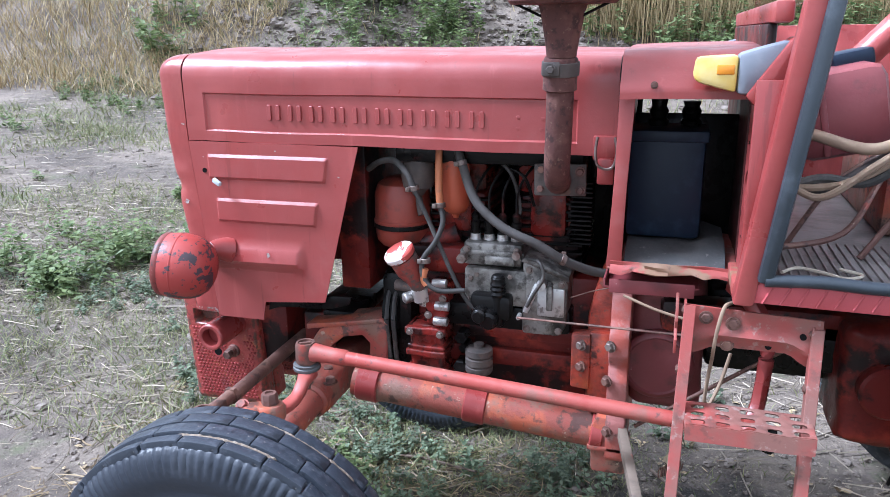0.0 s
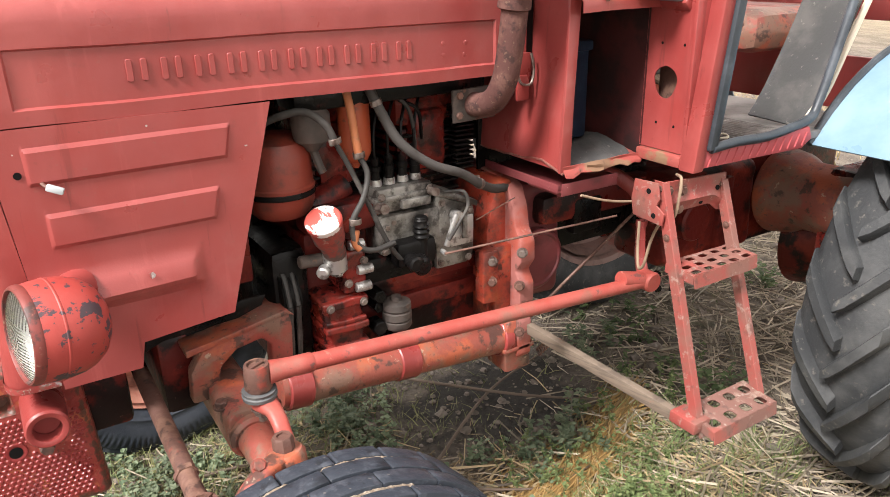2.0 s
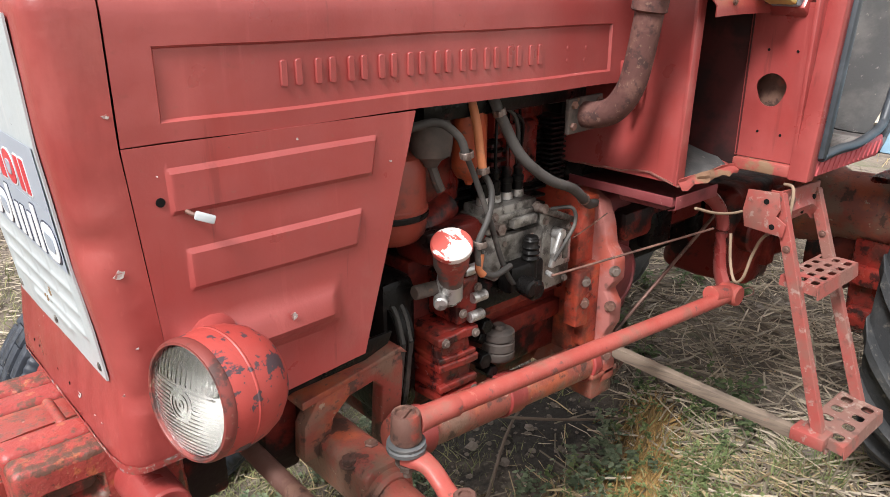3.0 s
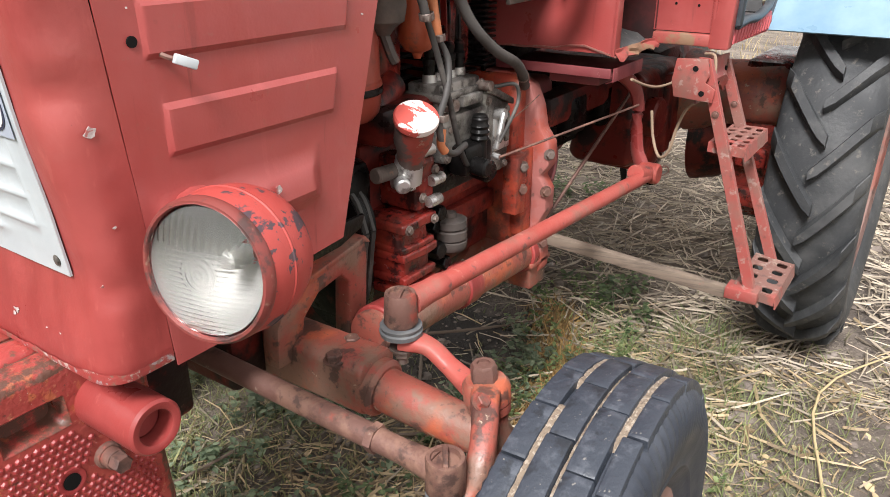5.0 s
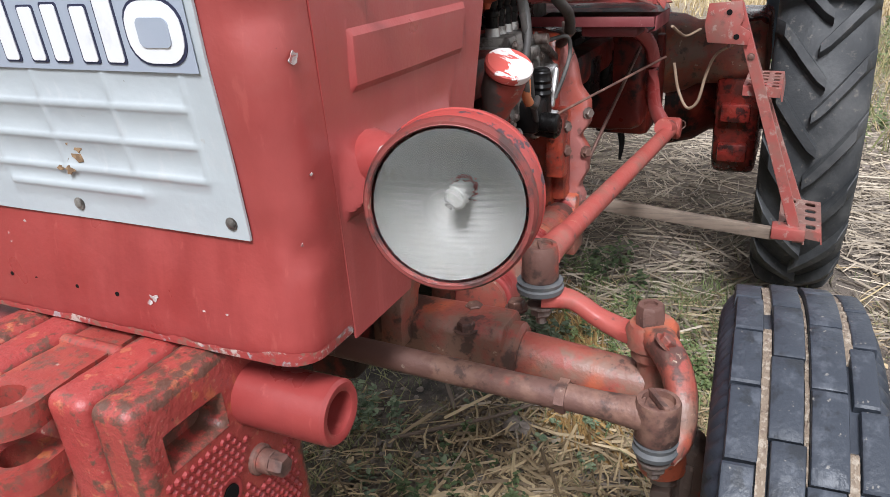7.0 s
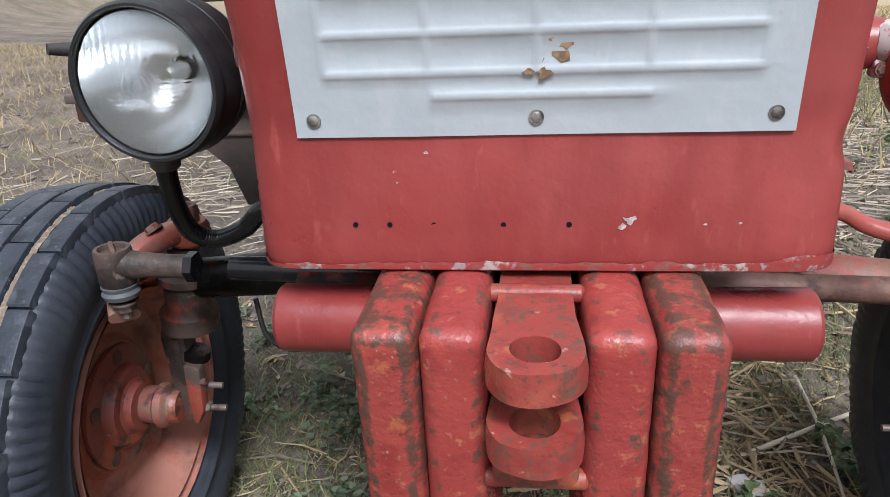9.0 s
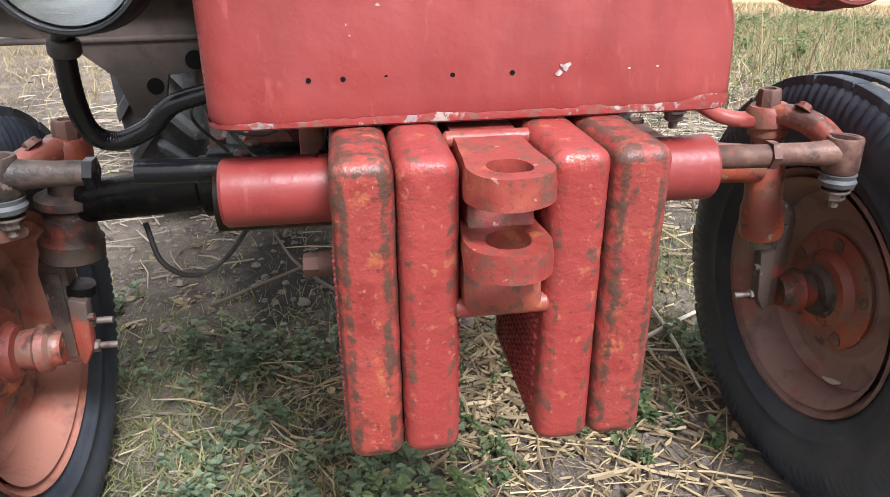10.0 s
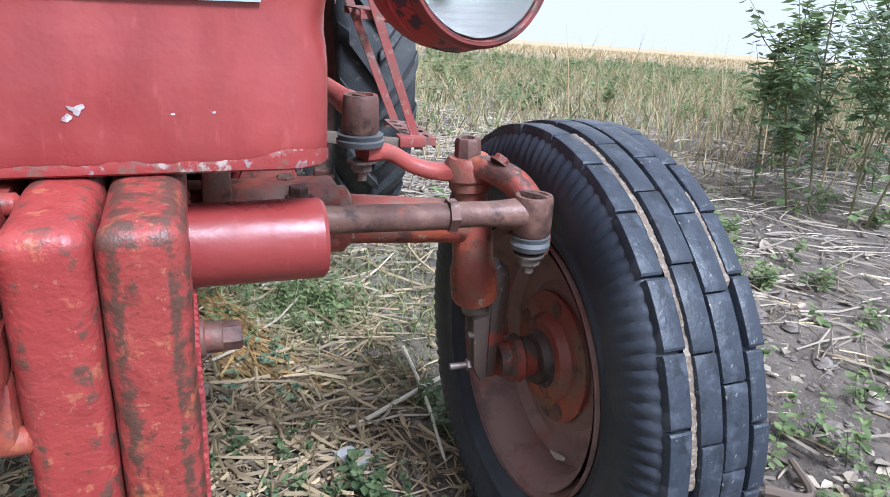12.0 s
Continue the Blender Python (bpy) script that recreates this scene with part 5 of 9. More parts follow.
for s in (-1, 1):
    knuckle = group("steering_knuckle", tractor, "orange-red steering knuckle with greasy joints" if s < 0 else "grimy dark steering knuckle with greasy joints")
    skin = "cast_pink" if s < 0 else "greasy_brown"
    bm = bmesh.new()
    if s > 0:
        lathe(bm, (0.392, 0.566, 0.518), (0.388, 0.545, 0.74), [(0, 0), (0.034, 0), (0.046, 0.008), (0.047, 0.036), (0.036, 0.050), (0.036, 0.085), (0.044, 0.092), (0.044, 0.104), (0.024, 0.110), (0.024, 0.150), (0.0, 0.154)], 26)
    else:
        lathe(bm, (0.398, s * 0.566, 0.474), (0.388, s * 0.535, 0.74), [(0, 0), (0.026, 0), (0.033, 0.004), (0.036, 0.012), (0.036, 0.055), (0.031, 0.075), (0.031, 0.150), (0.025, 0.165), (0.025, 0.186), (0.031, 0.190), (0.031, 0.202), (0.0, 0.206)], 26)
    part("kingpin_sleeve", bm, skin, knuckle)
    bm = bmesh.new()
    lathe(bm, (0.400, s * 0.572, 0.446), (0.398, s * 0.566, 0.48), [(0, 0), (0.012, 0), (0.013, 0.010), (0.022, 0.012), (0.022, 0.028), (0.0, 0.03)], 20)
    part("lower_bearing", bm, "bolt" if s < 0 else "grime_and_shade", knuckle)
    # boss on the kingpin, and the horn that curves forward and down to the track rod
    bm = bmesh.new()
    lathe(bm, (0.390, s * 0.541, 0.674), (0.388, s * 0.535, 0.74), [(0, 0), (0.030, 0), (0.034, 0.005), (0.034, 0.028), (0.028, 0.036), (0, 0.036)], 22)
    part("boss", bm, "cast_pink", knuckle)
    bm = bmesh.new()
    oval(bm, [(0.392, s * 0.540, 0.692), (0.358, s * 0.556, 0.698), (0.318, s * 0.580, 0.688), (0.285, s * 0.594, 0.660), (0.262, s * 0.592, 0.632), (0.240, s * 0.578, 0.620)], [0.026, 0.020, 0.018, 0.018, 0.020, 0.022], [0.016, 0.017, 0.019, 0.020, 0.016, 0.011], 14, 6)
    part("horn", bm, "cast_pink", knuckle)
    bm = bmesh.new()
    bolt(bm, (0.335, s * 0.563, 0.712), (0.1, s * 0.6, 0.8), 0.011, 0.010)
    part("clamp_bolt", bm, "rust", knuckle)
    bm = bmesh.new()
    lathe(bm, (0.388, s * 0.536, 0.706), (0.387, s * 0.534, 0.75), [(0, 0), (0.019, 0), (0.0185, 0.026), (0.016, 0.030), (0.010, 0.030), (0.010, 0.026), (0, 0.026)], 8)
    part("kingpin_head", bm, "rust", knuckle)
    # forked plate down to the spindle
    bm = bmesh.new()
    prism(bm, [(s * 0.580, 0.505), (s * 0.586, 0.528), (s * 0.600, 0.538), (s * 0.616, 0.530), (s * 0.624, 0.500), (s * 0.620, 0.440), (s * 0.616, 0.345), (s * 0.606, 0.336), (s * 0.586, 0.338), (s * 0.578, 0.352)], "x", 0.386, 0.428, 0.007)
    prism(bm, [(s * 0.590, 0.500), (s * 0.608, 0.500), (s * 0.603, 0.350), (s * 0.590, 0.350)], "x", 0.3835, 0.39, 0.002)
    part("spindle_plate", bm, "greasy_brown", knuckle)
    bm = bmesh.new()
    prism(bm, [(s * 0.553, 0.456), (s * 0.582, 0.462), (s * 0.584, 0.350), (s * 0.574, 0.343), (s * 0.560, 0.37)], "x", 0.366, 0.392, 0.005)
    rod(bm, (0.372, s * 0.558, 0.428), (0.372, s * 0.548, 0.428), 0.006, 8)
    part("lock_plate", bm, "greasy_brown", knuckle)
    bm = bmesh.new()
    lathe(bm, (0.383, s * 0.606, 0.372), (0.383, s, 0.372), [(0, 0), (0.026, 0), (0.030, 0.006), (0.030, 0.016), (0.038, 0.022), (0.040, 0.034), (0.034, 0.040), (0.030, 0.08), (0, 0.08)], 26)
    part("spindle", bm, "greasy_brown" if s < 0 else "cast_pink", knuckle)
    for dz in (0.0, 0.045) if s > 0 else (0.0,):
        bm = bmesh.new()
        lathe(bm, (0.384, s * 0.526, 0.369 + dz), (0.384, s, 0.369 + dz), [(0.0, 0)] + [(0.0052 + 0.0006 * (k % 2), 0.0018 * k) for k in range(24)], 10)
        part("stop_bolt", bm, "bolt", knuckle, "protruding threaded stop bolt")
        bm = bmesh.new()
        bolt(bm, (0.384, s * 0.563, 0.369 + dz), (0, -s, 0), 0.010, 0.010, False)
        part("nut", bm, "bolt", knuckle)

# left arm to the drag link
bm = bmesh.new()
oval(bm, [(0.388, -0.535, 0.690), (0.402, -0.500, 0.684), (0.412, -0.462, 0.692), (0.412, -0.425, 0.712), (0.404, -0.385, 0.716)], [0.028, 0.019, 0.015, 0.016, 0.024], [0.014, 0.012, 0.0115, 0.0115, 0.013], 14, 7)
part("steering_arm", bm, "rod_red", tractor, "curved red steering arm")

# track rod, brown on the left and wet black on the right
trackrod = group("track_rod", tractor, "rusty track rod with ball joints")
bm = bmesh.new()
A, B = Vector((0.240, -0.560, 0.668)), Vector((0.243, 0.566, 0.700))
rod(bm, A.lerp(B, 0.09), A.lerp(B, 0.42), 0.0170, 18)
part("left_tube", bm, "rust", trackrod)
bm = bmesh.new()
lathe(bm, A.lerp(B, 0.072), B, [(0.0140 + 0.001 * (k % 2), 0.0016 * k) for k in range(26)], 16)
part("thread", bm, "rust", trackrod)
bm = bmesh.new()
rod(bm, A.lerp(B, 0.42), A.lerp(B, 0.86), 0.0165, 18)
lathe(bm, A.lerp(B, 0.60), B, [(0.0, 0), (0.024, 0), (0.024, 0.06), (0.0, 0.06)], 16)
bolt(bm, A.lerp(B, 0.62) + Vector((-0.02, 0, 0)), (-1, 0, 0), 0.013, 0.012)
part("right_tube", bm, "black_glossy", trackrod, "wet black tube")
for s, P, q in ((-1, A, 1), (1, B, -1)):
    c = Vector((0.238, s * 0.573, P.z + 0.002))
    d = (B - A).normalized() * q
    bm = bmesh.new()
    lathe(bm, c - Vector((0, 0, 0.030)), c + Vector((0, 0, 1)), [(0, 0), (0.021, 0), (0.0255, 0.006), (0.0255, 0.050), (0.024, 0.054), (0.019, 0.054), (0.018, 0.047), (0, 0.047)], 24)
    lathe(bm, c + d * 0.015, c + d, [(0.021, 0), (0.0185, 0.02), (0.0165, 0.05), (0.0165, 0.095), (0.0, 0.095)], 18)
    part("joint_housing", bm, "rust" if s < 0 else "greasy_brown", trackrod)
    bm = bmesh.new()
    box(bm, c + Vector((0, 0, 0.022)), (0.044, 0.007, 0.010), 0.002, pose(0, 0, 0, 0, 0, 35))
    part("joint_plug", bm, "rust", trackrod)
    bm = bmesh.new()
    lathe(bm, c - Vector((0, 0, 0.052)), c, [(0, 0), (0.016, 0), (0.024, 0.004), (0.0265, 0.011), (0.0235, 0.016), (0.0255, 0.022), (0, 0.024)], 22)
    part("rubber_boot", bm, "boot", trackrod, "grey rubber boot")
    bm = bmesh.new()
    bolt(bm, c - Vector((0, 0, 0.056)), (0, 0, -1), 0.015, 0.016, True, 0.010)
    part("castle_nut", bm, "bolt", trackrod)
    bm = bmesh.new()
    lathe(bm, c + d * 0.105, c + d, [(0, 0), (0.021, 0), (0.021, 0.012), (0, 0.012)], 6)
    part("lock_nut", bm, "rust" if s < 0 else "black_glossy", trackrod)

# drag link along the engine
drag = group("drag_link", tractor, "pinkish red drag link with a rusty joint")
bm = bmesh.new()
a, b = Vector((0.402, -0.382, 0.772)), Vector((1.372, -0.408, 0.722))
rod(bm, a.lerp(b, 0.05), b, 0.0168, 20)
lathe(bm, a + (b - a).normalized() * 0.018, b, [(0.023, 0), (0.021, 0.02), (0.019, 0.05), (0.0195, 0.055), (0.0195, 0.085), (0.0165, 0.09)], 18)
part("tube", bm, "rod_red", drag)
bm = bmesh.new()
lathe(bm, (0.401, -0.382, 0.742), (0.401, -0.382, 1), [(0, 0), (0.022, 0), (0.0260, 0.006), (0.0240, 0.048), (0.0225, 0.053), (0.0175, 0.053), (0.017, 0.048), (0, 0.048)], 24)
part("joint_housing", bm, "rust", drag)
bm = bmesh.new()
box(bm, (0.401, -0.382, 0.7915), (0.031, 0.0055, 0.006), 0.001, pose(0, 0, 0, 0, 0, 25))
part("joint_plug", bm, "rust", drag)
bm = bmesh.new()
lathe(bm, (0.401, -0.382, 0.724), (0.401, -0.382, 1), [(0, 0), (0.022, 0), (0.032, 0.003), (0.033, 0.010), (0.030, 0.012), (0.032, 0.018), (0, 0.02)], 22)
part("rubber_boot", bm, "boot", drag)
bm = bmesh.new()
bolt(bm, (0.401, -0.384, 0.704), (0, 0, -1), 0.015, 0.016, True, 0.012)
part("castle_nut", bm, "bolt", drag)
bm = bmesh.new()
lathe(bm, (1.385, -0.43, 0.722), (1.385, -0.38, 0.722), [(0, 0), (0.022, 0), (0.026, 0.005), (0.026, 0.045), (0.022, 0.05), (0, 0.05)], 18)
rod(bm, (1.385, -0.405, 0.722), (1.30, -0.400, 0.742), 0.021, 16)
part("rear_joint", bm, "rod_red", drag)
bm = bmesh.new()
box(bm, (1.425, -0.395, 0.705), (0.026, 0.020, 0.050), 0.004)
bolt(bm, (1.425, -0.405, 0.690), (0, -1, 0), 0.008, 0.010)
part("clip", bm, "grime_and_shade", drag, "black greasy clip")
bm = bmesh.new()
pipe(bm, [(1.432, -0.402, 0.715), (1.445, -0.425, 0.728), (1.452, -0.432, 0.712), (1.44, -0.415, 0.700)], 0.0018, 6)
part("split_pin", bm, "rust", drag)
bm = bmesh.new()
oval(bm, [(1.392, -0.382, 0.735), (1.402, -0.362, 0.77), (1.408, -0.352, 0.83), (1.409, -0.350, 0.885), (1.398, -0.335, 0.93), (1.37, -0.30, 0.965), (1.34, -0.26, 0.98)], [0.014, 0.013, 0.012, 0.013, 0.015, 0.015], [0.018, 0.016, 0.015, 0.016, 0.018, 0.018], 12, 6)
part("drop_arm", bm, "mask", drag, "red drop arm")


# ---- wheels ----
def arc_boxes(bm, r0, r1, y0, y1, a0, a1, seg=3, bev=0.0):
    """A tread block that follows the tyre's curve, its edges worn round."""
    t = bmesh.new()
    cols = []
    e = 0.0022
    for f, end in [(0.0, 1.0), (0.035, 0.0)] + [(k / seg, 0.0) for k in range(1, seg)] + [(0.965, 0.0), (1.0, 1.0)]:
        a = a0 + (a1 - a0) * f
        c, s = math.cos(a), math.sin(a)
        top = r1 - 0.0018 * end
        cols.append([t.verts.new((r * c, y, r * s)) for r, y in ((r0, y0 - 0.0006), (top - e, y0), (top - e * 0.3, y0 + e * 0.35), (top, y0 + e * 1.2), (top, y1 - e * 1.2), (top - e * 0.3, y1 - e * 0.35), (top - e, y1), (r0, y1 + 0.0006))])
    for p, q in zip(cols, cols[1:]):
        for i in range(8):
            t.faces.new((p[i], p[(i + 1) % 8], q[(i + 1) % 8], q[i]))
    t.faces.new(cols[0])
    t.faces.new(cols[-1][::-1])
    return absorb(bm, t)


def front_wheel(rim_mat):
    """The wheel about its own hub; the inner side, towards the tractor, is +y."""
    w_ = new("front_wheel")
    R = 0.383
    bm = bmesh.new()
    # carcass: fluted shoulders, a ring and a bead on each side wall
    rings, seg = [], 456
    half = [(0.216, 0.060), (0.224, 0.069), (0.234, 0.077), (0.246, 0.083), (0.254, 0.0865), (0.257, 0.0905), (0.261, 0.0905), (0.264, 0.0885), (0.282, 0.0935), (0.300, 0.0965), (0.312, 0.0978), (0.324, 0.0978), (0.336, 0.0965), (0.346, 0.0935), (0.355, 0.0890), (0.362, 0.0835), (0.367, 0.0760), (0.3675, 0.055), (0.3675, 0.02)]
    for s in (1, -1):
        for r, y in (half if s > 0 else reversed(half)):
            ring = []
            for k in range(seg):
                a = 2 * math.pi * k / seg
                flute = 0.0050 * min(1.0, max(0.0, (r - 0.316) / 0.014)) * (1.0 if r < 0.3672 else 0.0)
                w = 0.5 - 0.5 * math.cos(114 * a + 0.5 * math.sin(19 * a))
                ring.append(bm.verts.new((r * math.cos(a), s * (y - flute * w * w), r * math.sin(a))))
            rings.append(ring)
    for p, q in zip(rings, rings[1:]):
        for k in range(seg):
            j = (k + 1) % seg
            bm.faces.new((p[k], p[j], q[j], q[k]))
    tyre = part("tyre", bm, "tyre", w_, "black ribbed tyre with dried mud in the grooves", 0, 60)
    rnd = random.Random(5)
    bands = [(-0.080, -0.0535, 26, 0.3785), (-0.0420, -0.0050, 22, R), (0.0000, 0.0350, 22, R), (0.0465, 0.080, 26, 0.3785)]
    for bi, (y0, y1, n, top) in enumerate(bands):
        block = None
        for k in range(n):
            if block is None:
                bm = bmesh.new()
                arc_boxes(bm, 0.362, top, y0, y1, 0.0, 2 * math.pi * (0.978 if bi in (1, 2) else 0.955) / n, 5)
                block = part("tread_block", bm, "tread", tyre, "", 0, 30)
            else:
                block = new("tread_block", block.data)
                block.parent = tyre
            shift = 0.0022 * rnd.uniform(-1, 1) + (0.0035 if (bi == 0 and k % 2) else (-0.0035 if (bi == 3 and k % 2) else 0))
            block.matrix_basis = Matrix.Translation((0, shift, 0)) @ Matrix.Rotation(2 * math.pi * (k + 0.37 * bi) / n, 4, "Y")
    # caked mud and chaff that fills stretches of the grooves
    bm = bmesh.new()
    for gi, (y, wide, a0, a1, top) in enumerate(((-0.0475, 0.0052, 1.15, 1.75, 0.3765), (-0.0475, 0.0052, 2.05, 2.45, 0.376), (0.0405, 0.0052, 0.75, 1.50, 0.377), (0.0405, 0.0050, 1.62, 3.1, 0.3765), (-0.0025, 0.0024, 0.9, 3.0, 0.3745), (0.0405, 0.005, 3.6, 4.4, 0.375))):
        n_ = int((a1 - a0) / 0.008)

        def cake(a, v, y=y, wide=wide, top=top, gi=gi, a0=a0, a1=a1):
            end = min(1.0, (a - a0) / 0.02, (a1 - a) / 0.02)
            lump = noise.noise(Vector((a * 70, v * 3, gi))) * 0.0016 + noise.noise(Vector((a * 240, v * 9, gi + 3))) * 0.0012
            gap = 0.004 * max(0.0, noise.noise(Vector((a * 22, 1.0, gi + 9))))
            r = 0.366 + (top - 0.366 + lump - gap) * max(0.0, end)
            return Vector((r * math.cos(a), y + wide * v, r * math.sin(a)))
        grid(bm, [a0 + (a1 - a0) * k / n_ for k in range(n_ + 1)], [-1, -0.6, -0.2, 0.2, 0.6, 1], cake)
    tagged(part("groove_mud", bm, "mud", tyre, "dry mud and chaff in the grooves", 0, 20), kind="stuff")
    bm = bmesh.new()
    lathe(bm, (0, 0, 0), (0, 1, 0), [(0.221, 0.078), (0.223, 0.070), (0.214, 0.062), (0.200, 0.050), (0.193, 0.030), (0.188, 0.0), (0.194, -0.035), (0.210, -0.058), (0.222, -0.066), (0.222, -0.074), (0.208, -0.064), (0.188, -0.04), (0.180, 0.0), (0.184, 0.03), (0.190, 0.052), (0.206, 0.070)], 64, False)
    rim = part("rim", bm, rim_mat, w_, "", 0, 50)
    bm = bmesh.new()
    lathe(bm, (0, 0, 0), (0, 1, 0), [(0.183, 0.004), (0.160, -0.012), (0.125, -0.010), (0.112, 0.004), (0.060, 0.006), (0.060, -0.01), (0.112, -0.012), (0.16, -0.028), (0.185, -0.012)], 56, False)
    part("disc", bm, rim_mat, rim)
    bm = bmesh.new()
    lathe(bm, (0, 0.006, 0), (0, 1, 0), [(0.040, 0), (0.104, 0), (0.108, 0.003), (0.108, 0.010), (0.103, 0.013), (0.074, 0.014), (0.070, 0.022), (0.064, 0.030), (0.048, 0.031), (0.040, 0.026)], 44, False)
    part("hub_plate", bm, "cast_pink", w_, "rubbed orange-red hub plate")
    bm = bmesh.new()
    lathe(bm, (0, -0.06, 0), (0, 1, 0), [(0, 0), (0.03, 0), (0.045, 0.01), (0.048, 0.05), (0.060, 0.06), (0.057, 0.092), (0.044, 0.100), (0.040, 0.112), (0.0, 0.112)], 36)
    part("hub", bm, "greasy_brown" if rim_mat == "rim" else "cast_pink", w_, "greasy bearing cap")
    for k in range(5):
        a = 2 * math.pi * k / 5 + 0.4
        bm = bmesh.new()
        lathe(bm, (0.089 * math.cos(a), 0.017, 0.089 * math.sin(a)), (0.089 * math.cos(a), 1, 0.089 * math.sin(a)), [(0, 0), (0.014, 0), (0.0135, 0.004), (0.009, 0.0065), (0, 0.007)], 14)
        part("wheel_bolt", bm, "rust", w_)
    return w_


fw = front_wheel("rim")
fw.parent = tractor
fw["label"] = "front wheel with ribbed black tyre and rusty maroon rim"
fw.matrix_basis = pose(0.372, -0.711, 0.373, 0, 0, 3) @ Matrix.Diagonal((1, 0.93, 1, 1))
bm = bmesh.new()
pipe(bm, [(-0.03, 0.012, -0.165), (-0.055, 0.015, -0.158), (-0.075, 0.016, -0.148)], 0.006, 8, 4, [0.002, 0.006, 0.003])
part("scratch_patch", bm, "straw_white", fw, "pale scrap lodged in the rim")
fw2 = front_wheel("rim_orange")
fw2.parent = tractor
fw2["label"] = "front wheel with ribbed black tyre and pale orange rim"
fw2.matrix_basis = pose(0.372, 0.722, 0.376, 0, 0, 180)


def rear_wheel():
    w = new("rear_wheel")
    R, W = 0.585, 0.125
    bm = bmesh.new()
    prof = [(0.405, 0.09), (0.42, 0.105), (0.47, 0.126), (0.52, 0.128), (0.555, 0.118), (0.572, 0.09), (R, 0.03)]
    lathe(bm, (0, 0, 0), (0, 1, 0), prof + [(r, -y) for r, y in reversed(prof)], 80, False)
    tyre = part("tyre", bm, "rear_rubber", w, "large dusty tractor tyre with chevron lugs", 0, 50)
    N = 21
    for k in range(N):
        for s in (-1, 1):
            bm = bmesh.new()
            a0 = 2 * math.pi * (k + (0.5 if s > 0 else 0)) / N
            cols = []
            for i in range(7):
                f = i / 6
                y = s * (-0.012 + f * (W + 0.012))
                a = a0 - 0.30 * f ** 1.15
                r0 = 0.578 - 0.06 * max(0, f - 0.65) / 0.35
                r1 = 0.618 - 0.012 * f - 0.045 * max(0, f - 0.8) / 0.2
                half = (0.034 + 0.008 * f) * (0.72 if i == 0 else 1.0)
                cols.append([bm.verts.new((r * math.cos(aa), y, r * math.sin(aa))) for r, aa in ((r0, a - half * 1.22), (r1 - 0.006, a - half), (r1, a - half * 0.78), (r1, a + half * 0.78), (r1 - 0.006, a + half), (r0, a + half * 1.22))])
            for p, q in zip(cols, cols[1:]):
                for i in range(6):
                    bm.faces.new((p[i], p[(i + 1) % 6], q[(i + 1) % 6], q[i]))
            bm.faces.new(cols[0])
            bm.faces.new(cols[-1][::-1])
            part("lug", bm, "rear_rubber", tyre, "", 0, 30)
    bm = bmesh.new()
    lathe(bm, (0, 0, 0), (0, 1, 0), [(0.41, 0.10), (0.39, 0.09), (0.375, 0.05), (0.37, 0.0), (0.375, -0.05), (0.39, -0.09), (0.41, -0.10), (0.37, -0.08), (0.35, -0.03), (0.35, 0.03), (0.37, 0.08)], 60, False)
    lathe(bm, (0, 0, 0), (0, 1, 0), [(0.36, -0.02), (0.25, -0.05), (0.1, -0.04), (0.0, -0.04)], 48, False)
    part("rim", bm, "rim", w)
    return w


rw = rear_wheel()
rw.parent = tractor
rw["label"] = "big rear wheel with worn chevron lugs"
rw.matrix_basis = pose(2.275, -0.735, 0.605, 0, 0, 0)
copy_thing(rw, pose(2.275, 0.735, 0.605, 0, 0, 180))

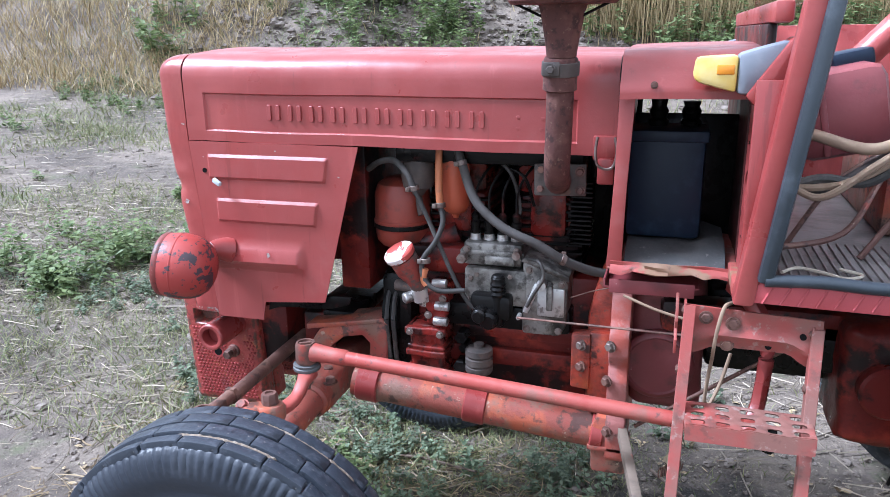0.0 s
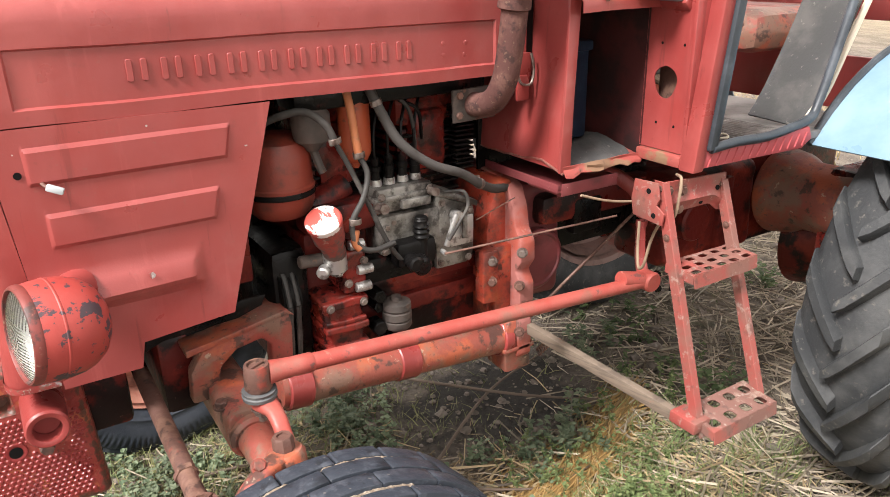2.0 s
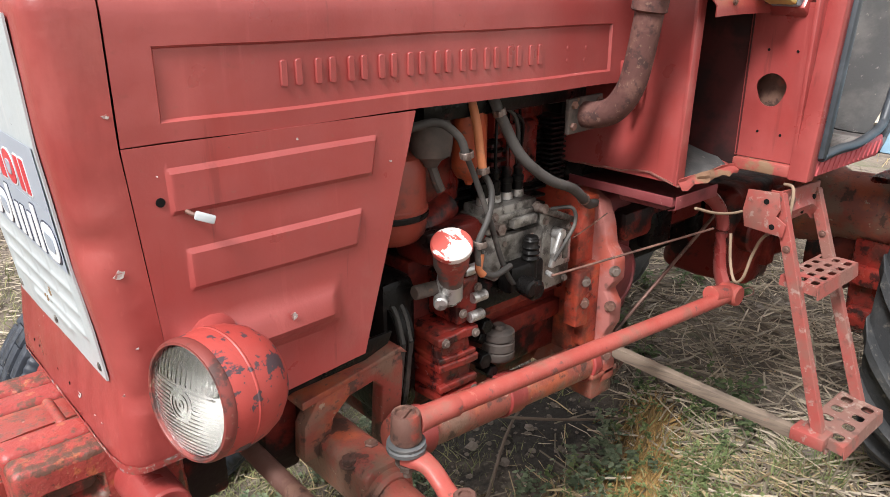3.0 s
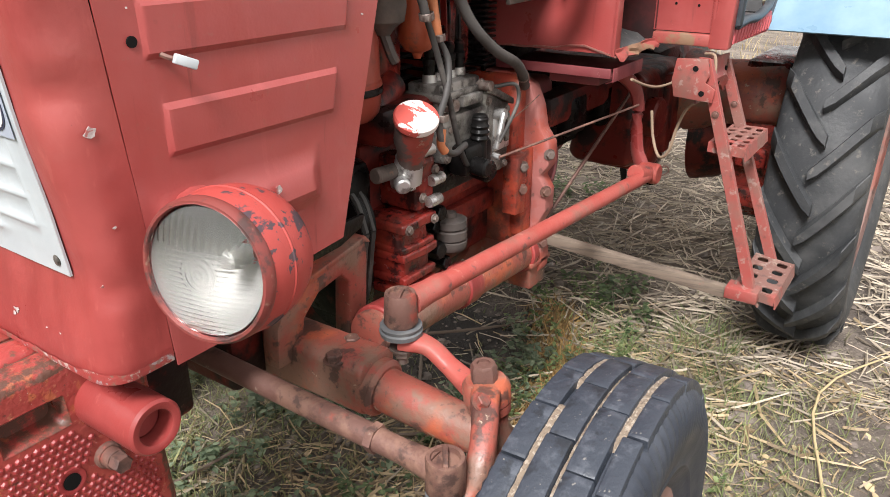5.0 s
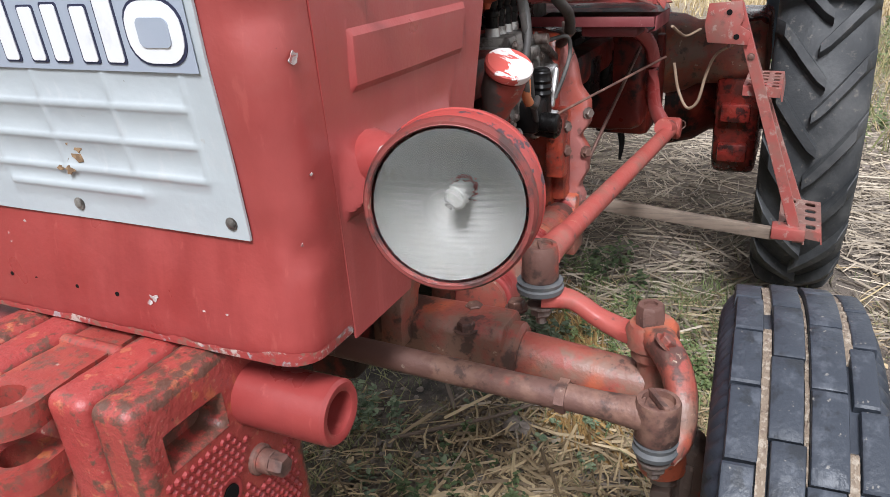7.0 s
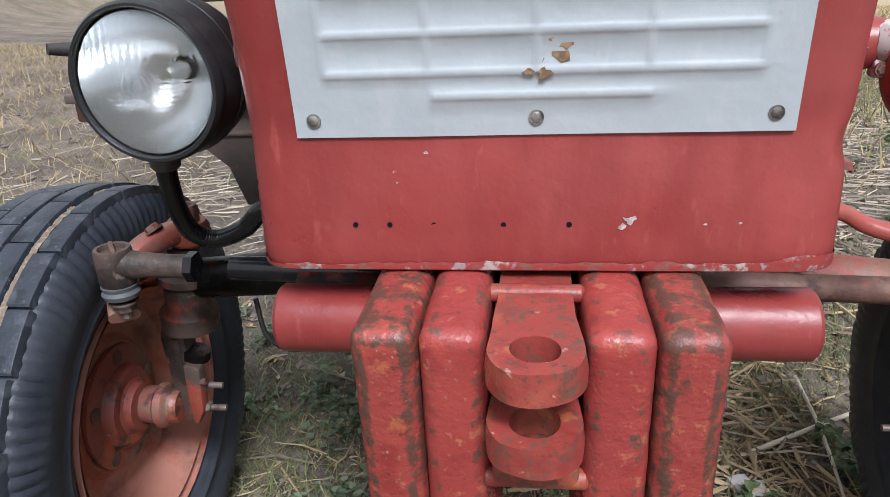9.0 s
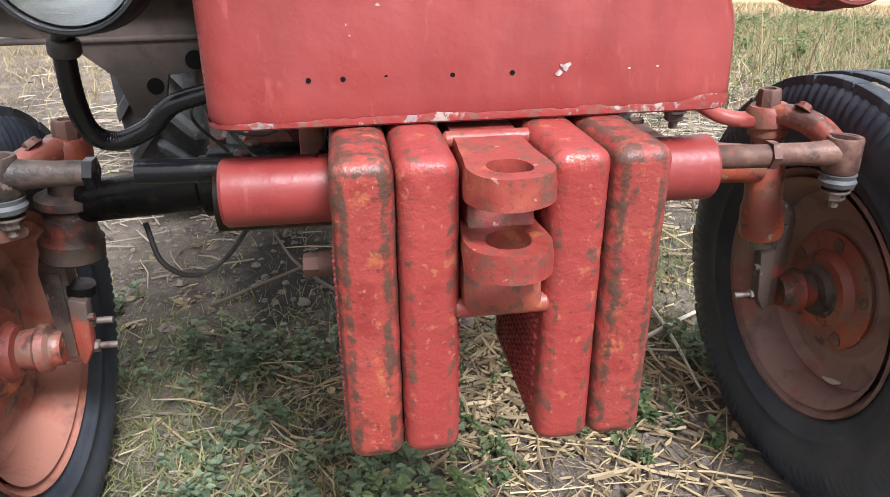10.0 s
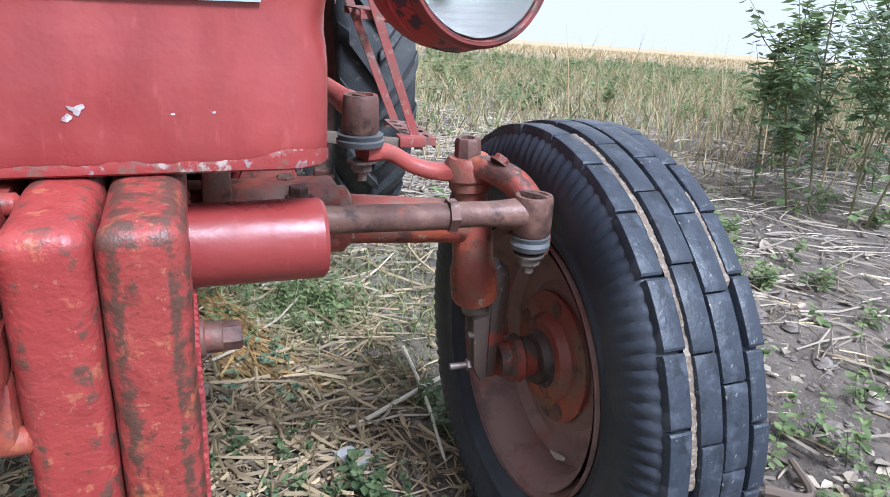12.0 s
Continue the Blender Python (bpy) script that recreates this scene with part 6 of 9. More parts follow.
# ---- head lamps ----
def headlamp(c, aim, body_mat, rim_mat, mirror, label, arm_side):
    """A round bowl lamp; c: middle of its glass; aim: the way it looks."""
    c, aim = Vector(c), Vector(aim).normalized()
    k_ = 0.805 if arm_side < 0 else 0.89

    def sized(profile):
        return [(r * k_, h * k_) for r, h in profile]
    g = group("headlamp", tractor, label)
    back = c - aim * 0.155 * k_
    prof = [(0.0, 0.0), (0.022, 0.001), (0.048, 0.007), (0.071, 0.021), (0.087, 0.042), (0.0955, 0.066), (0.0990, 0.092), (0.0980, 0.118), (0.0950, 0.138), (0.0910, 0.150)]
    bm = bmesh.new()
    lathe(bm, back, c, sized(prof), 44, False)
    bowl = part("bowl", bm, body_mat, g)
    bm = bmesh.new()
    lathe(bm, back, c, sized([(0.0985, 0.098), (0.1000, 0.100), (0.1000, 0.1025), (0.0983, 0.1045)]), 44, False)
    part("seam", bm, body_mat, bowl)
    bm = bmesh.new()
    lathe(bm, back, c, sized([(0.0945, 0.139), (0.0962, 0.143), (0.0955, 0.152), (0.0920, 0.158), (0.0885, 0.158), (0.0865, 0.152), (0.0890, 0.147)]), 48, False)
    part("rim", bm, rim_mat, g)
    bm = bmesh.new()
    lathe(bm, back, c, sized([(0.0868, 0.1565), (0.0882, 0.1585), (0.0898, 0.1575)]), 48, False)
    part("rim_edge", bm, "rim_lamp" if rim_mat != "black" else "black", g)
    bm = bmesh.new()
    lathe(bm, back, c, sized([(0.016, 0.055), (0.030, 0.060), (0.053, 0.078), (0.071, 0.108), (0.081, 0.140), (0.083, 0.150)]), 44, False)
    part("reflector", bm, mirror, g, "", 0, 60)
    bm = bmesh.new()
    rod(bm, back + aim * 0.05, back + aim * 0.092, 0.011, 16, bev=0.003)
    part("bulb", bm, mirror, g)
    # moulded glass: vertical flutes above, ribs across, rings in the middle
    bm = bmesh.new()
    up = (Vector((0, 0, 1)) - aim * aim.z).normalized()
    side = aim.cross(up)
    rings, seg, nr = [], 168, 60
    for i in range(nr + 1):
        r = 0.0872 * k_ * i / nr
        row = []
        for k in range(seg if i else 1):
            a = 2 * math.pi * k / seg
            u, v = r * math.cos(a), r * math.sin(a)
            h = 0.013 * (1 - (r / (0.0872 * k_)) ** 2)
            if r < 0.022:
                h += 0.00026 * math.cos(r / 0.022 * 6 * math.pi)
            elif v > 0.025:
                h += 0.00034 * math.cos(u * 700)
            else:
                h += 0.00030 * math.cos(v * 1150 + 40 * u * u)
            row.append(bm.verts.new(c + side * u + up * v + aim * (h - 0.004)))
        rings.append(row)
    for k in range(seg):
        bm.faces.new((rings[0][0], rings[1][k], rings[1][(k + 1) % seg]))
    for p, q in zip(rings[1:], rings[2:]):
        for k in range(seg):
            bm.faces.new((p[k], q[k], q[(k + 1) % seg], p[(k + 1) % seg]))
    glass = part("glass", bm, "glass", g, "ribbed clear lamp glass", 0.003, 60)
    glass.visible_shadow = False
    return g, bowl, back


lamp, bowl, _bk = headlamp((0.052, -0.410, 0.970), (-0.955, -0.215, 0.10), "lamp_red", "rim_lamp", "reflector", "round head lamp with flaking red paint over black", -1)
bm = bmesh.new()
pipe(bm, [(0.150, -0.278, 0.975), (0.135, -0.300, 0.982), (0.125, -0.325, 0.986)], 0.02, 14, 4, [0.034, 0.028, 0.020])
part("arm", bm, "mask", lamp)
bm = bmesh.new()
lathe(bm, (0.123, -0.312, 0.986), (0.118, -0.35, 0.984), [(0, 0), (0.017, 0.0), (0.020, 0.008), (0.019, 0.022), (0.015, 0.03), (0, 0.03)], 18)
box(bm, (0.118, -0.318, 0.962), (0.016, 0.014, 0.018), 0.003)
part("ball_joint", bm, "patch", lamp, "grey ball joint")
bm = bmesh.new()
bolt(bm, (0.109, -0.318, 0.962), (-1, 0, 0), 0.005, 0.004)
part("clamp_screw", bm, "rust", lamp)

lamp2, bowl2, _bk = headlamp((0.100, 0.405, 0.966), (-1, 0.06, -0.03), "black", "black", "reflector_clean", "round black head lamp with clear ribbed glass", 1)
bm = bmesh.new()
pipe(bm, [(0.20, 0.270, 0.985), (0.19, 0.290, 0.985), (0.17, 0.325, 0.982)], 0.015, 12, 4)
part("arm", bm, "grime_and_shade", lamp2)
bm = bmesh.new()
span(bm, 0.135, 0.150, 0.285, 0.318, 0.975, 1.000, 0.004)
bolt(bm, (0.135, 0.303, 0.987), (-1, 0, 0), 0.006, 0.005)
part("lug", bm, "rust", lamp2)
bm = bmesh.new()
pipe(bm, [(0.193, 0.445, 0.880), (0.200, 0.452, 0.845), (0.215, 0.455, 0.790), (0.235, 0.450, 0.750), (0.250, 0.425, 0.735), (0.250, 0.385, 0.750), (0.245, 0.350, 0.780), (0.25, 0.29, 0.795)], 0.0125, 12, 14, ridges=0.05)
part("cable_conduit", bm, "black_glossy", lamp2, "shiny black ribbed cable conduit")
bm = bmesh.new()
lathe(bm, (0.193, 0.447, 0.868), (0.197, 0.45, 0.84), [(0.0, 0), (0.017, 0), (0.0185, 0.004), (0.0185, 0.014), (0.016, 0.018), (0, 0.018)], 14)
part("conduit_nut", bm, "rubber", lamp2)

# ---- right side of the engine bay ----
bm = bmesh.new()
prism(bm, [(0.262, 0.905), (0.66, 0.905), (0.66, 0.855), (0.52, 0.842), (0.46, 0.790), (0.44, 0.730), (0.40, 0.725), (0.385, 0.790), (0.262, 0.800)], "x", 0.40, 0.412, 0.002)
span(bm, 0.37, 0.412, 0.262, 0.68, 0.896, 0.908, 0.002)
span(bm, 0.395, 0.42, 0.262, 0.655, 0.838, 0.846, 0.003)
carrier = part("side_beam", bm, "dark_frame", tractor, "dark dusty steel beam with holes")
for y, z, r in ((0.345, 0.81, 0.014), (0.300, 0.81, 0.015), (0.405, 0.775, 0.012)):
    bm = bmesh.new()
    rod(bm, (0.3985, y, z), (0.405, y, z), r, 14)
    part("bore", bm, "hole", carrier)
bm = bmesh.new()
span(bm, 0.398, 0.43, 0.63, 0.685, 0.862, 0.905, 0.004)
part("beam_end", bm, "rust", carrier, "rusty beam end")
bm = bmesh.new()
span(bm, 0.34, 0.95, 0.40, 0.54, 1.03, 1.20, 0.012)
cover = part("tool_box", bm, "green_grey", tractor, "grey-green sheet box beside the engine")
for x, y, z in ((0.34, 0.50, 1.055), (0.34, 0.44, 1.055), (0.34, 0.52, 1.12), (0.34, 0.43, 1.15)):
    bm = bmesh.new()
    bolt(bm, (x, y, z), (-1, 0, 0), 0.010, 0.007)
    part("bolt", bm, "bolt", cover)
bm = bmesh.new()
pipe(bm, [(0.30, 0.52, 0.965), (0.25, 0.55, 0.985), (0.215, 0.58, 0.992)], 0.011, 10, 5, [0.013, 0.011, 0.007])
part("lever", bm, "rubber", tractor, "dark grey lever")
# plain black blocks added to close the bay's right side against light
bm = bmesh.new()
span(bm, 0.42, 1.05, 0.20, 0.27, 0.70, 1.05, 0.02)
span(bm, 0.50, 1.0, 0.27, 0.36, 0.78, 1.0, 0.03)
part("engine_bay_closure", bm, "grime_and_shade", tractor)
bm = bmesh.new()
pipe(bm, [(0.42, 0.46, 0.56), (0.40, 0.44, 0.50), (0.42, 0.40, 0.465), (0.45, 0.35, 0.48), (0.47, 0.30, 0.54)], 0.0045, 8, 8)
part("brake_hose", bm, "rubber", tractor)
for pts in ([(0.30, 0.20, 0.76), (0.27, 0.24, 0.73), (0.28, 0.30, 0.74), (0.30, 0.33, 0.78)], [(0.30, 0.16, 0.74), (0.26, 0.18, 0.70), (0.28, 0.25, 0.69), (0.31, 0.30, 0.73)], [(0.33, 0.28, 0.80), (0.29, 0.34, 0.76), (0.30, 0.30, 0.70)]):
    bm = bmesh.new()
    pipe(bm, pts, 0.0025, 6, 6)
    part("wire", bm, "hose_grey", tractor, "loose grey wire")

# ---- engine, left side ----
engine = group("engine", tractor, "oily red two-cylinder diesel engine")
bm = bmesh.new()
span(bm, 0.60, 1.06, -0.145, 0.20, 0.60, 0.93, 0.014)
part("crankcase", bm, "cast_dark", engine, "oily red crankcase, coloured darker for the bay's shade")
for x0, x1, y0, z0, z1 in ((0.62, 1.04, -0.165, 0.69, 0.735), (0.70, 1.04, -0.172, 0.765, 0.80)):
    bm = bmesh.new()
    span(bm, x0, x1, y0, -0.13, z0, z1, 0.007)
    part("crankcase_rib", bm, "cast_dark", engine)
bm = bmesh.new()
span(bm, 0.56, 1.06, -0.10, 0.18, 0.535, 0.615, 0.03)
part("sump", bm, "cast_dark", engine)
for x in (0.70, 0.93):
    bm = bmesh.new()
    span(bm, x - 0.075, x + 0.075, -0.11, 0.12, 0.92, 1.12, 0.02)
    part("cylinder", bm, "cast_dark", engine)
    for k in range(9):
        bm = bmesh.new()
        span(bm, x - 0.082, x + 0.082, -0.128, 0.14, 0.94 + 0.02 * k, 0.946 + 0.02 * k, 0.001, 1)
        part("cooling_fin", bm, "grime_and_shade", engine)
    bm = bmesh.new()
    span(bm, x - 0.08, x + 0.08, -0.12, 0.13, 1.12, 1.25, 0.02)
    part("cylinder_head", bm, "cast", engine)
    bm = bmesh.new()
    span(bm, x - 0.045, x + 0.045, -0.135, 0.0, 1.02, 1.16, 0.015)
    part("rocker_cover", bm, "cast", engine)
for k in range(14):
    bm = bmesh.new()
    span(bm, 0.985, 1.035, -0.160, -0.10, 1.015 + 0.011 * k, 1.020 + 0.011 * k, 0.001, 1)
    part("cooling_fin", bm, "grime_and_shade", engine)

# air cleaner, orange oil filter, settling pot
bm = bmesh.new()
lathe(bm, (0.565, -0.135, 0.985), (0.565, -0.135, 2), [(0, 0), (0.055, 0.0), (0.066, 0.012), (0.070, 0.03), (0.071, 0.055), (0.073, 0.058), (0.073, 0.064), (0.070, 0.067), (0.069, 0.13), (0.060, 0.155), (0.035, 0.170), (0.0, 0.170)], 34)
part("air_cleaner", bm, "cleaner", engine, "orange-red canister with a grimy band")
bm = bmesh.new()
lathe(bm, (0.565, -0.135, 1.030), (0.565, -0.135, 2), [(0.0725, 0), (0.0742, 0.002), (0.0742, 0.010), (0.0725, 0.012)], 34, False)
part("band", bm, "grime_and_shade", engine)
bm = bmesh.new()
lathe(bm, (0.625, -0.185, 1.120), (0.625, -0.185, 2), [(0, 0), (0.012, 0), (0.020, 0.012), (0.036, 0.022), (0.040, 0.045), (0.039, 0.075), (0.032, 0.085), (0.034, 0.095), (0.034, 0.15), (0, 0.15)], 24)
pipe(bm, [(0.625, -0.185, 1.125), (0.632, -0.195, 1.09), (0.637, -0.20, 1.075)], 0.009, 8)
part("fuel_settler", bm, "dark_frame", engine, "grimy settling bowl")
bm = bmesh.new()
lathe(bm, (0.718, -0.186, 1.070), (0.722, -0.186, 2), [(0, 0), (0.006, 0), (0.010, 0.010), (0.024, 0.016), (0.033, 0.032), (0.034, 0.05), (0.033, 0.17), (0.030, 0.2), (0, 0.2)], 26)
part("fuel_filter", bm, "filter_orange", engine, "orange fuel filter can")
bm = bmesh.new()
span(bm, 0.58, 1.02, -0.22, -0.12, 1.205, 1.250, 0.008)
part("filter_bracket", bm, "grime_and_shade", engine)
bm = bmesh.new()
span(bm, 0.60, 0.78, -0.20, -0.10, 0.93, 1.00, 0.015)
rod(bm, (0.61, -0.15, 0.98), (0.71, -0.13, 1.02), 0.03, 16)
part("intake_elbow", bm, "cast_dark", engine)

# injection pump
pump = group("injection_pump", tractor, "grimy aluminium injection pump")
bm = bmesh.new()
span(bm, 0.745, 0.885, -0.215, -0.14, 0.965, 1.020, 0.006)
span(bm, 0.738, 0.892, -0.222, -0.14, 0.990, 1.004, 0.004)
span(bm, 0.748, 0.90, -0.225, -0.14, 0.870, 0.962, 0.010)
span(bm, 0.80, 0.87, -0.232, -0.2, 0.972, 0.992, 0.003)
part("body", bm, "alu", pump)
for k in range(4):
    x = 0.765 + 0.033 * k
    bm = bmesh.new()
    rod(bm, (x, -0.178, 1.015), (x, -0.178, 1.034), 0.014, 14, 0.0125)
    part("valve_boss", bm, "alu_bright", pump)
for k in range(4):
    x = 0.765 + 0.033 * k
    bm = bmesh.new()
    lathe(bm, (x, -0.178, 1.030), (x, -0.178, 2), [(0, 0), (0.0115, 0), (0.0115, 0.022), (0.013, 0.023), (0.013, 0.032), (0.009, 0.036), (0.011, 0.05), (0.006, 0.056), (0, 0.056)], 10)
    part("delivery_valve", bm, "grime_and_shade", pump)
    bm = bmesh.new()
    pipe(bm, [(x, -0.178, 1.08), (x + 0.003, -0.175, 1.14), (x + 0.03, -0.15, 1.19), (x + 0.06, -0.12, 1.20)], 0.0035, 6)
    part("injector_pipe", bm, "grime_and_shade", pump)
bm = bmesh.new()
prism(bm, [(0.888, 0.805), (0.888, 0.985), (0.905, 0.985), (0.990, 0.950), (0.996, 0.93), (0.992, 0.83), (0.975, 0.805)], "y", -0.222, -0.140, 0.008)
part("governor_housing", bm, "alu", pump)
bm = bmesh.new()
prism(bm, [(0.885, 0.985), (0.892, 0.996), (0.912, 0.994), (0.998, 0.956), (0.998, 0.942), (0.905, 0.980)], "y", -0.230, -0.136, 0.003)
part("governor_flange", bm, "alu", pump)
bm = bmesh.new()
span(bm, 0.925, 0.988, -0.2265, -0.22, 0.855, 0.925, 0.003)
part("name_plate", bm, "alu_bright", pump)
bm = bmesh.new()
rod(bm, (0.935, -0.222, 0.935), (0.935, -0.245, 0.935), 0.012, 12)
box(bm, (0.915, -0.246, 0.905), (0.014, 0.010, 0.078), 0.004, pose(0, 0, 0, 0, 22, 0))
rod(bm, (0.888, -0.246, 0.862), (0.888, -0.262, 0.860), 0.006, 8)
part("throttle_lever", bm, "alu_bright", pump)
bm = bmesh.new()
rod(bm, (0.955, -0.226, 0.935), (0.955, -0.236, 0.935), 0.007, 8)
box(bm, (0.955, -0.238, 0.905), (0.014, 0.008, 0.060), 0.003)
part("stop_lever", bm, "alu", pump)
# feed pump and hand primer
bm = bmesh.new()
span(bm, 0.770, 0.868, -0.258, -0.215, 0.845, 0.905, 0.010)
rod(bm, (0.835, -0.245, 0.83), (0.836, -0.246, 0.955), 0.015, 14, bev=0.003)
lathe(bm, (0.836, -0.246, 0.905), (0.836, -0.246, 2), [(0.017, 0), (0.019, 0.004), (0.016, 0.010), (0.019, 0.016), (0.016, 0.022), (0.019, 0.028), (0.016, 0.034), (0.017, 0.042), (0.012, 0.05)], 14)
rod(bm, (0.800, -0.250, 0.865), (0.800, -0.290, 0.862), 0.018, 16, bev=0.004)
rod(bm, (0.820, -0.240, 0.855), (0.820, -0.286, 0.850), 0.022, 16, bev=0.006)
part("feed_pump", bm, "grime_and_shade", pump)
for x, z in ((0.755, 1.005), (0.875, 1.006), (0.758, 0.88), (0.78, 0.945), (0.86, 0.945), (0.90, 0.82), (0.975, 0.82), (0.98, 0.935), (0.905, 0.965), (0.765, 0.935)):
    bm = bmesh.new()
    bolt(bm, (x, -0.222, z), (0, -1, 0), 0.0065, 0.006)
    part("pump_bolt", bm, "bolt", pump)
for a, b, r, n_ in (((0.748, -0.225, 0.985), (0.748, -0.250, 0.988), 0.012, 6), ((0.877, -0.215, 1.0), (0.877, -0.245, 1.002), 0.010, 12)):
    bm = bmesh.new()
    rod(bm, a, b, r, n_)
    part("pump_plug", bm, "bolt", pump)
bm = bmesh.new()
span(bm, 0.68, 1.0, -0.21, -0.12, 0.805, 0.865, 0.01)
part("pump_base", bm, "grime_and_shade", pump)

# oil filler with the painted cap, and its bright elbow
filler = group("oil_filler", tractor, "oil filler neck with a red-painted cap")
bm = bmesh.new()
lathe(bm, (0.638, -0.225, 0.905), (0.601, -0.268, 1.0), [(0, 0), (0.024, 0), (0.025, 0.03), (0.033, 0.055), (0.034, 0.095), (0, 0.095)], 26)
part("neck", bm, "worn_grey", filler)
bm = bmesh.new()
_m = (Vector((0.601, -0.268, 1.0)) - Vector((0.638, -0.225, 0.905))).normalized()
_a = Vector((0.6045, -0.264, 0.990))
lathe(bm, _a, _a + _m, [(0.0, 0), (0.037, 0), (0.038, 0.003), (0.038, 0.012), (0.035, 0.0155), (0.0, 0.0165)], 30)
part("cap", bm, "cap", filler, "round cap with red paint flaking to white")
bm = bmesh.new()
rod(bm, (0.642, -0.215, 0.870), (0.636, -0.226, 0.915), 0.027, 18, 0.025)
rod(bm, (0.615, -0.222, 0.875), (0.60, -0.240, 0.872), 0.014, 12, bev=0.003)
box(bm, (0.655, -0.205, 0.872), (0.055, 0.05, 0.05), 0.014)
part("elbow", bm, "alu_bright", filler, "bright worn aluminium elbow")
bm = bmesh.new()
rod(bm, (0.565, -0.205, 0.895), (0.635, -0.205, 0.890), 0.014, 14, bev=0.003)
part("tube_stub", bm, "dark_frame", filler)

# red finned filter housing below
bm = bmesh.new()
rbox(bm, 0.606, 0.694, -0.226, -0.13, 0.652, 0.805, 0.012, 0.02, 0.003)
part("timing_case", bm, "cast", engine, "glossy oily red ribbed housing")
for z, h, w in ((0.795, 0.014, 0.0), (0.748, 0.010, 0.004), (0.735, 0.012, 0.0), (0.690, 0.012, 0.002), (0.666, 0.012, 0.0)):
    bm = bmesh.new()
    rbox(bm, 0.598 + w, 0.703 - w, -0.239 + w, -0.14, z - h, z + h * 0.4, 0.005, 0.02, 0.002)
    part("case_rib", bm, "cast", engine)
bm = bmesh.new()
rbox(bm, 0.650, 0.706, -0.233, -0.14, 0.806, 0.905, 0.010, 0.02, 0.003)
part("filter_head", bm, "cast", engine)
for x, y, z in ((0.612, -0.24, 0.788), (0.690, -0.24, 0.787), (0.614, -0.24, 0.662), (0.688, -0.24, 0.662), (0.660, -0.236, 0.835), (0.698, -0.236, 0.88)):
    bm = bmesh.new()
    bolt(bm, (x, y, z), (0, -1, 0), 0.007, 0.007)
    part("case_bolt", bm, "bolt", engine)
for x, y, z in ((0.690, -0.225, 0.915), (0.700, -0.240, 0.862), (0.695, -0.238, 0.822)):
    bm = bmesh.new()
    lathe(bm, (x - 0.02, y, z), (x + 0.03, y, z), [(0, 0), (0.010, 0), (0.011, 0.004), (0.011, 0.034), (0, 0.036)], 12)
    part("bright_union", bm, "alu_bright", engine)
bm = bmesh.new()
lathe(bm, (0.607, -0.236, 0.665), (0.607, -0.246, 0.662), [(0.011, 0), (0.016, 0.002), (0.016, 0.009), (0.011, 0.011)], 18, False)
part("drain_ring", bm, "cast", engine)
bm = bmesh.new()
lathe(bm, (0.782, -0.215, 0.690), (0.782, -0.215, 2), [(0, 0), (0.030, 0), (0.034, 0.006), (0.034, 0.018), (0.030, 0.020), (0.034, 0.024), (0.034, 0.040), (0.030, 0.043), (0.034, 0.048), (0.033, 0.062), (0.022, 0.066), (0.012, 0.066), (0.012, 0.076), (0, 0.076)], 22)
part("breather", bm, "dark_frame", engine, "dark stacked breather")
for x, y, z, r in ((0.738, -0.215, 0.778, 0.016), (0.735, -0.215, 0.700, 0.018), (0.76, -0.212, 0.665, 0.015), (0.742, -0.20, 0.745, 0.014)):
    bm = bmesh.new()
    rod(bm, (x, y + 0.03, z), (x, y - 0.012, z), r, 6, bev=0.002)
    part("plug", bm, "grime_and_shade", engine)

# fan belt and pulleys in the dark
bm = bmesh.new()
for x, z, r in ((0.545, 0.80, 0.085), (0.545, 0.66, 0.06)):
    lathe(bm, (x - 0.02, -0.12, z), (x + 0.02, -0.12, z), [(0, 0), (r, 0), (r - 0.008, 0.012), (r, 0.024), (r - 0.006, 0.032), (r, 0.04), (0, 0.04)], 30)
part("pulley", bm, "grime_and_shade", engine)
bm = bmesh.new()
for dx in (-0.008, 0.010):
    pipe(bm, [(0.545 + dx, -0.205, 0.80), (0.545 + dx, -0.18, 0.86), (0.545 + dx, -0.12, 0.885), (0.545 + dx, -0.05, 0.85), (0.545 + dx, -0.06, 0.66), (0.545 + dx, -0.12, 0.598), (0.545 + dx, -0.178, 0.65), (0.545 + dx, -0.205, 0.80)], 0.006, 6)
part("fan_belt", bm, "rubber", engine)
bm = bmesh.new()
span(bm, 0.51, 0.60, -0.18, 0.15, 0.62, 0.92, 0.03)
part("front_cover", bm, "grime_and_shade", engine)

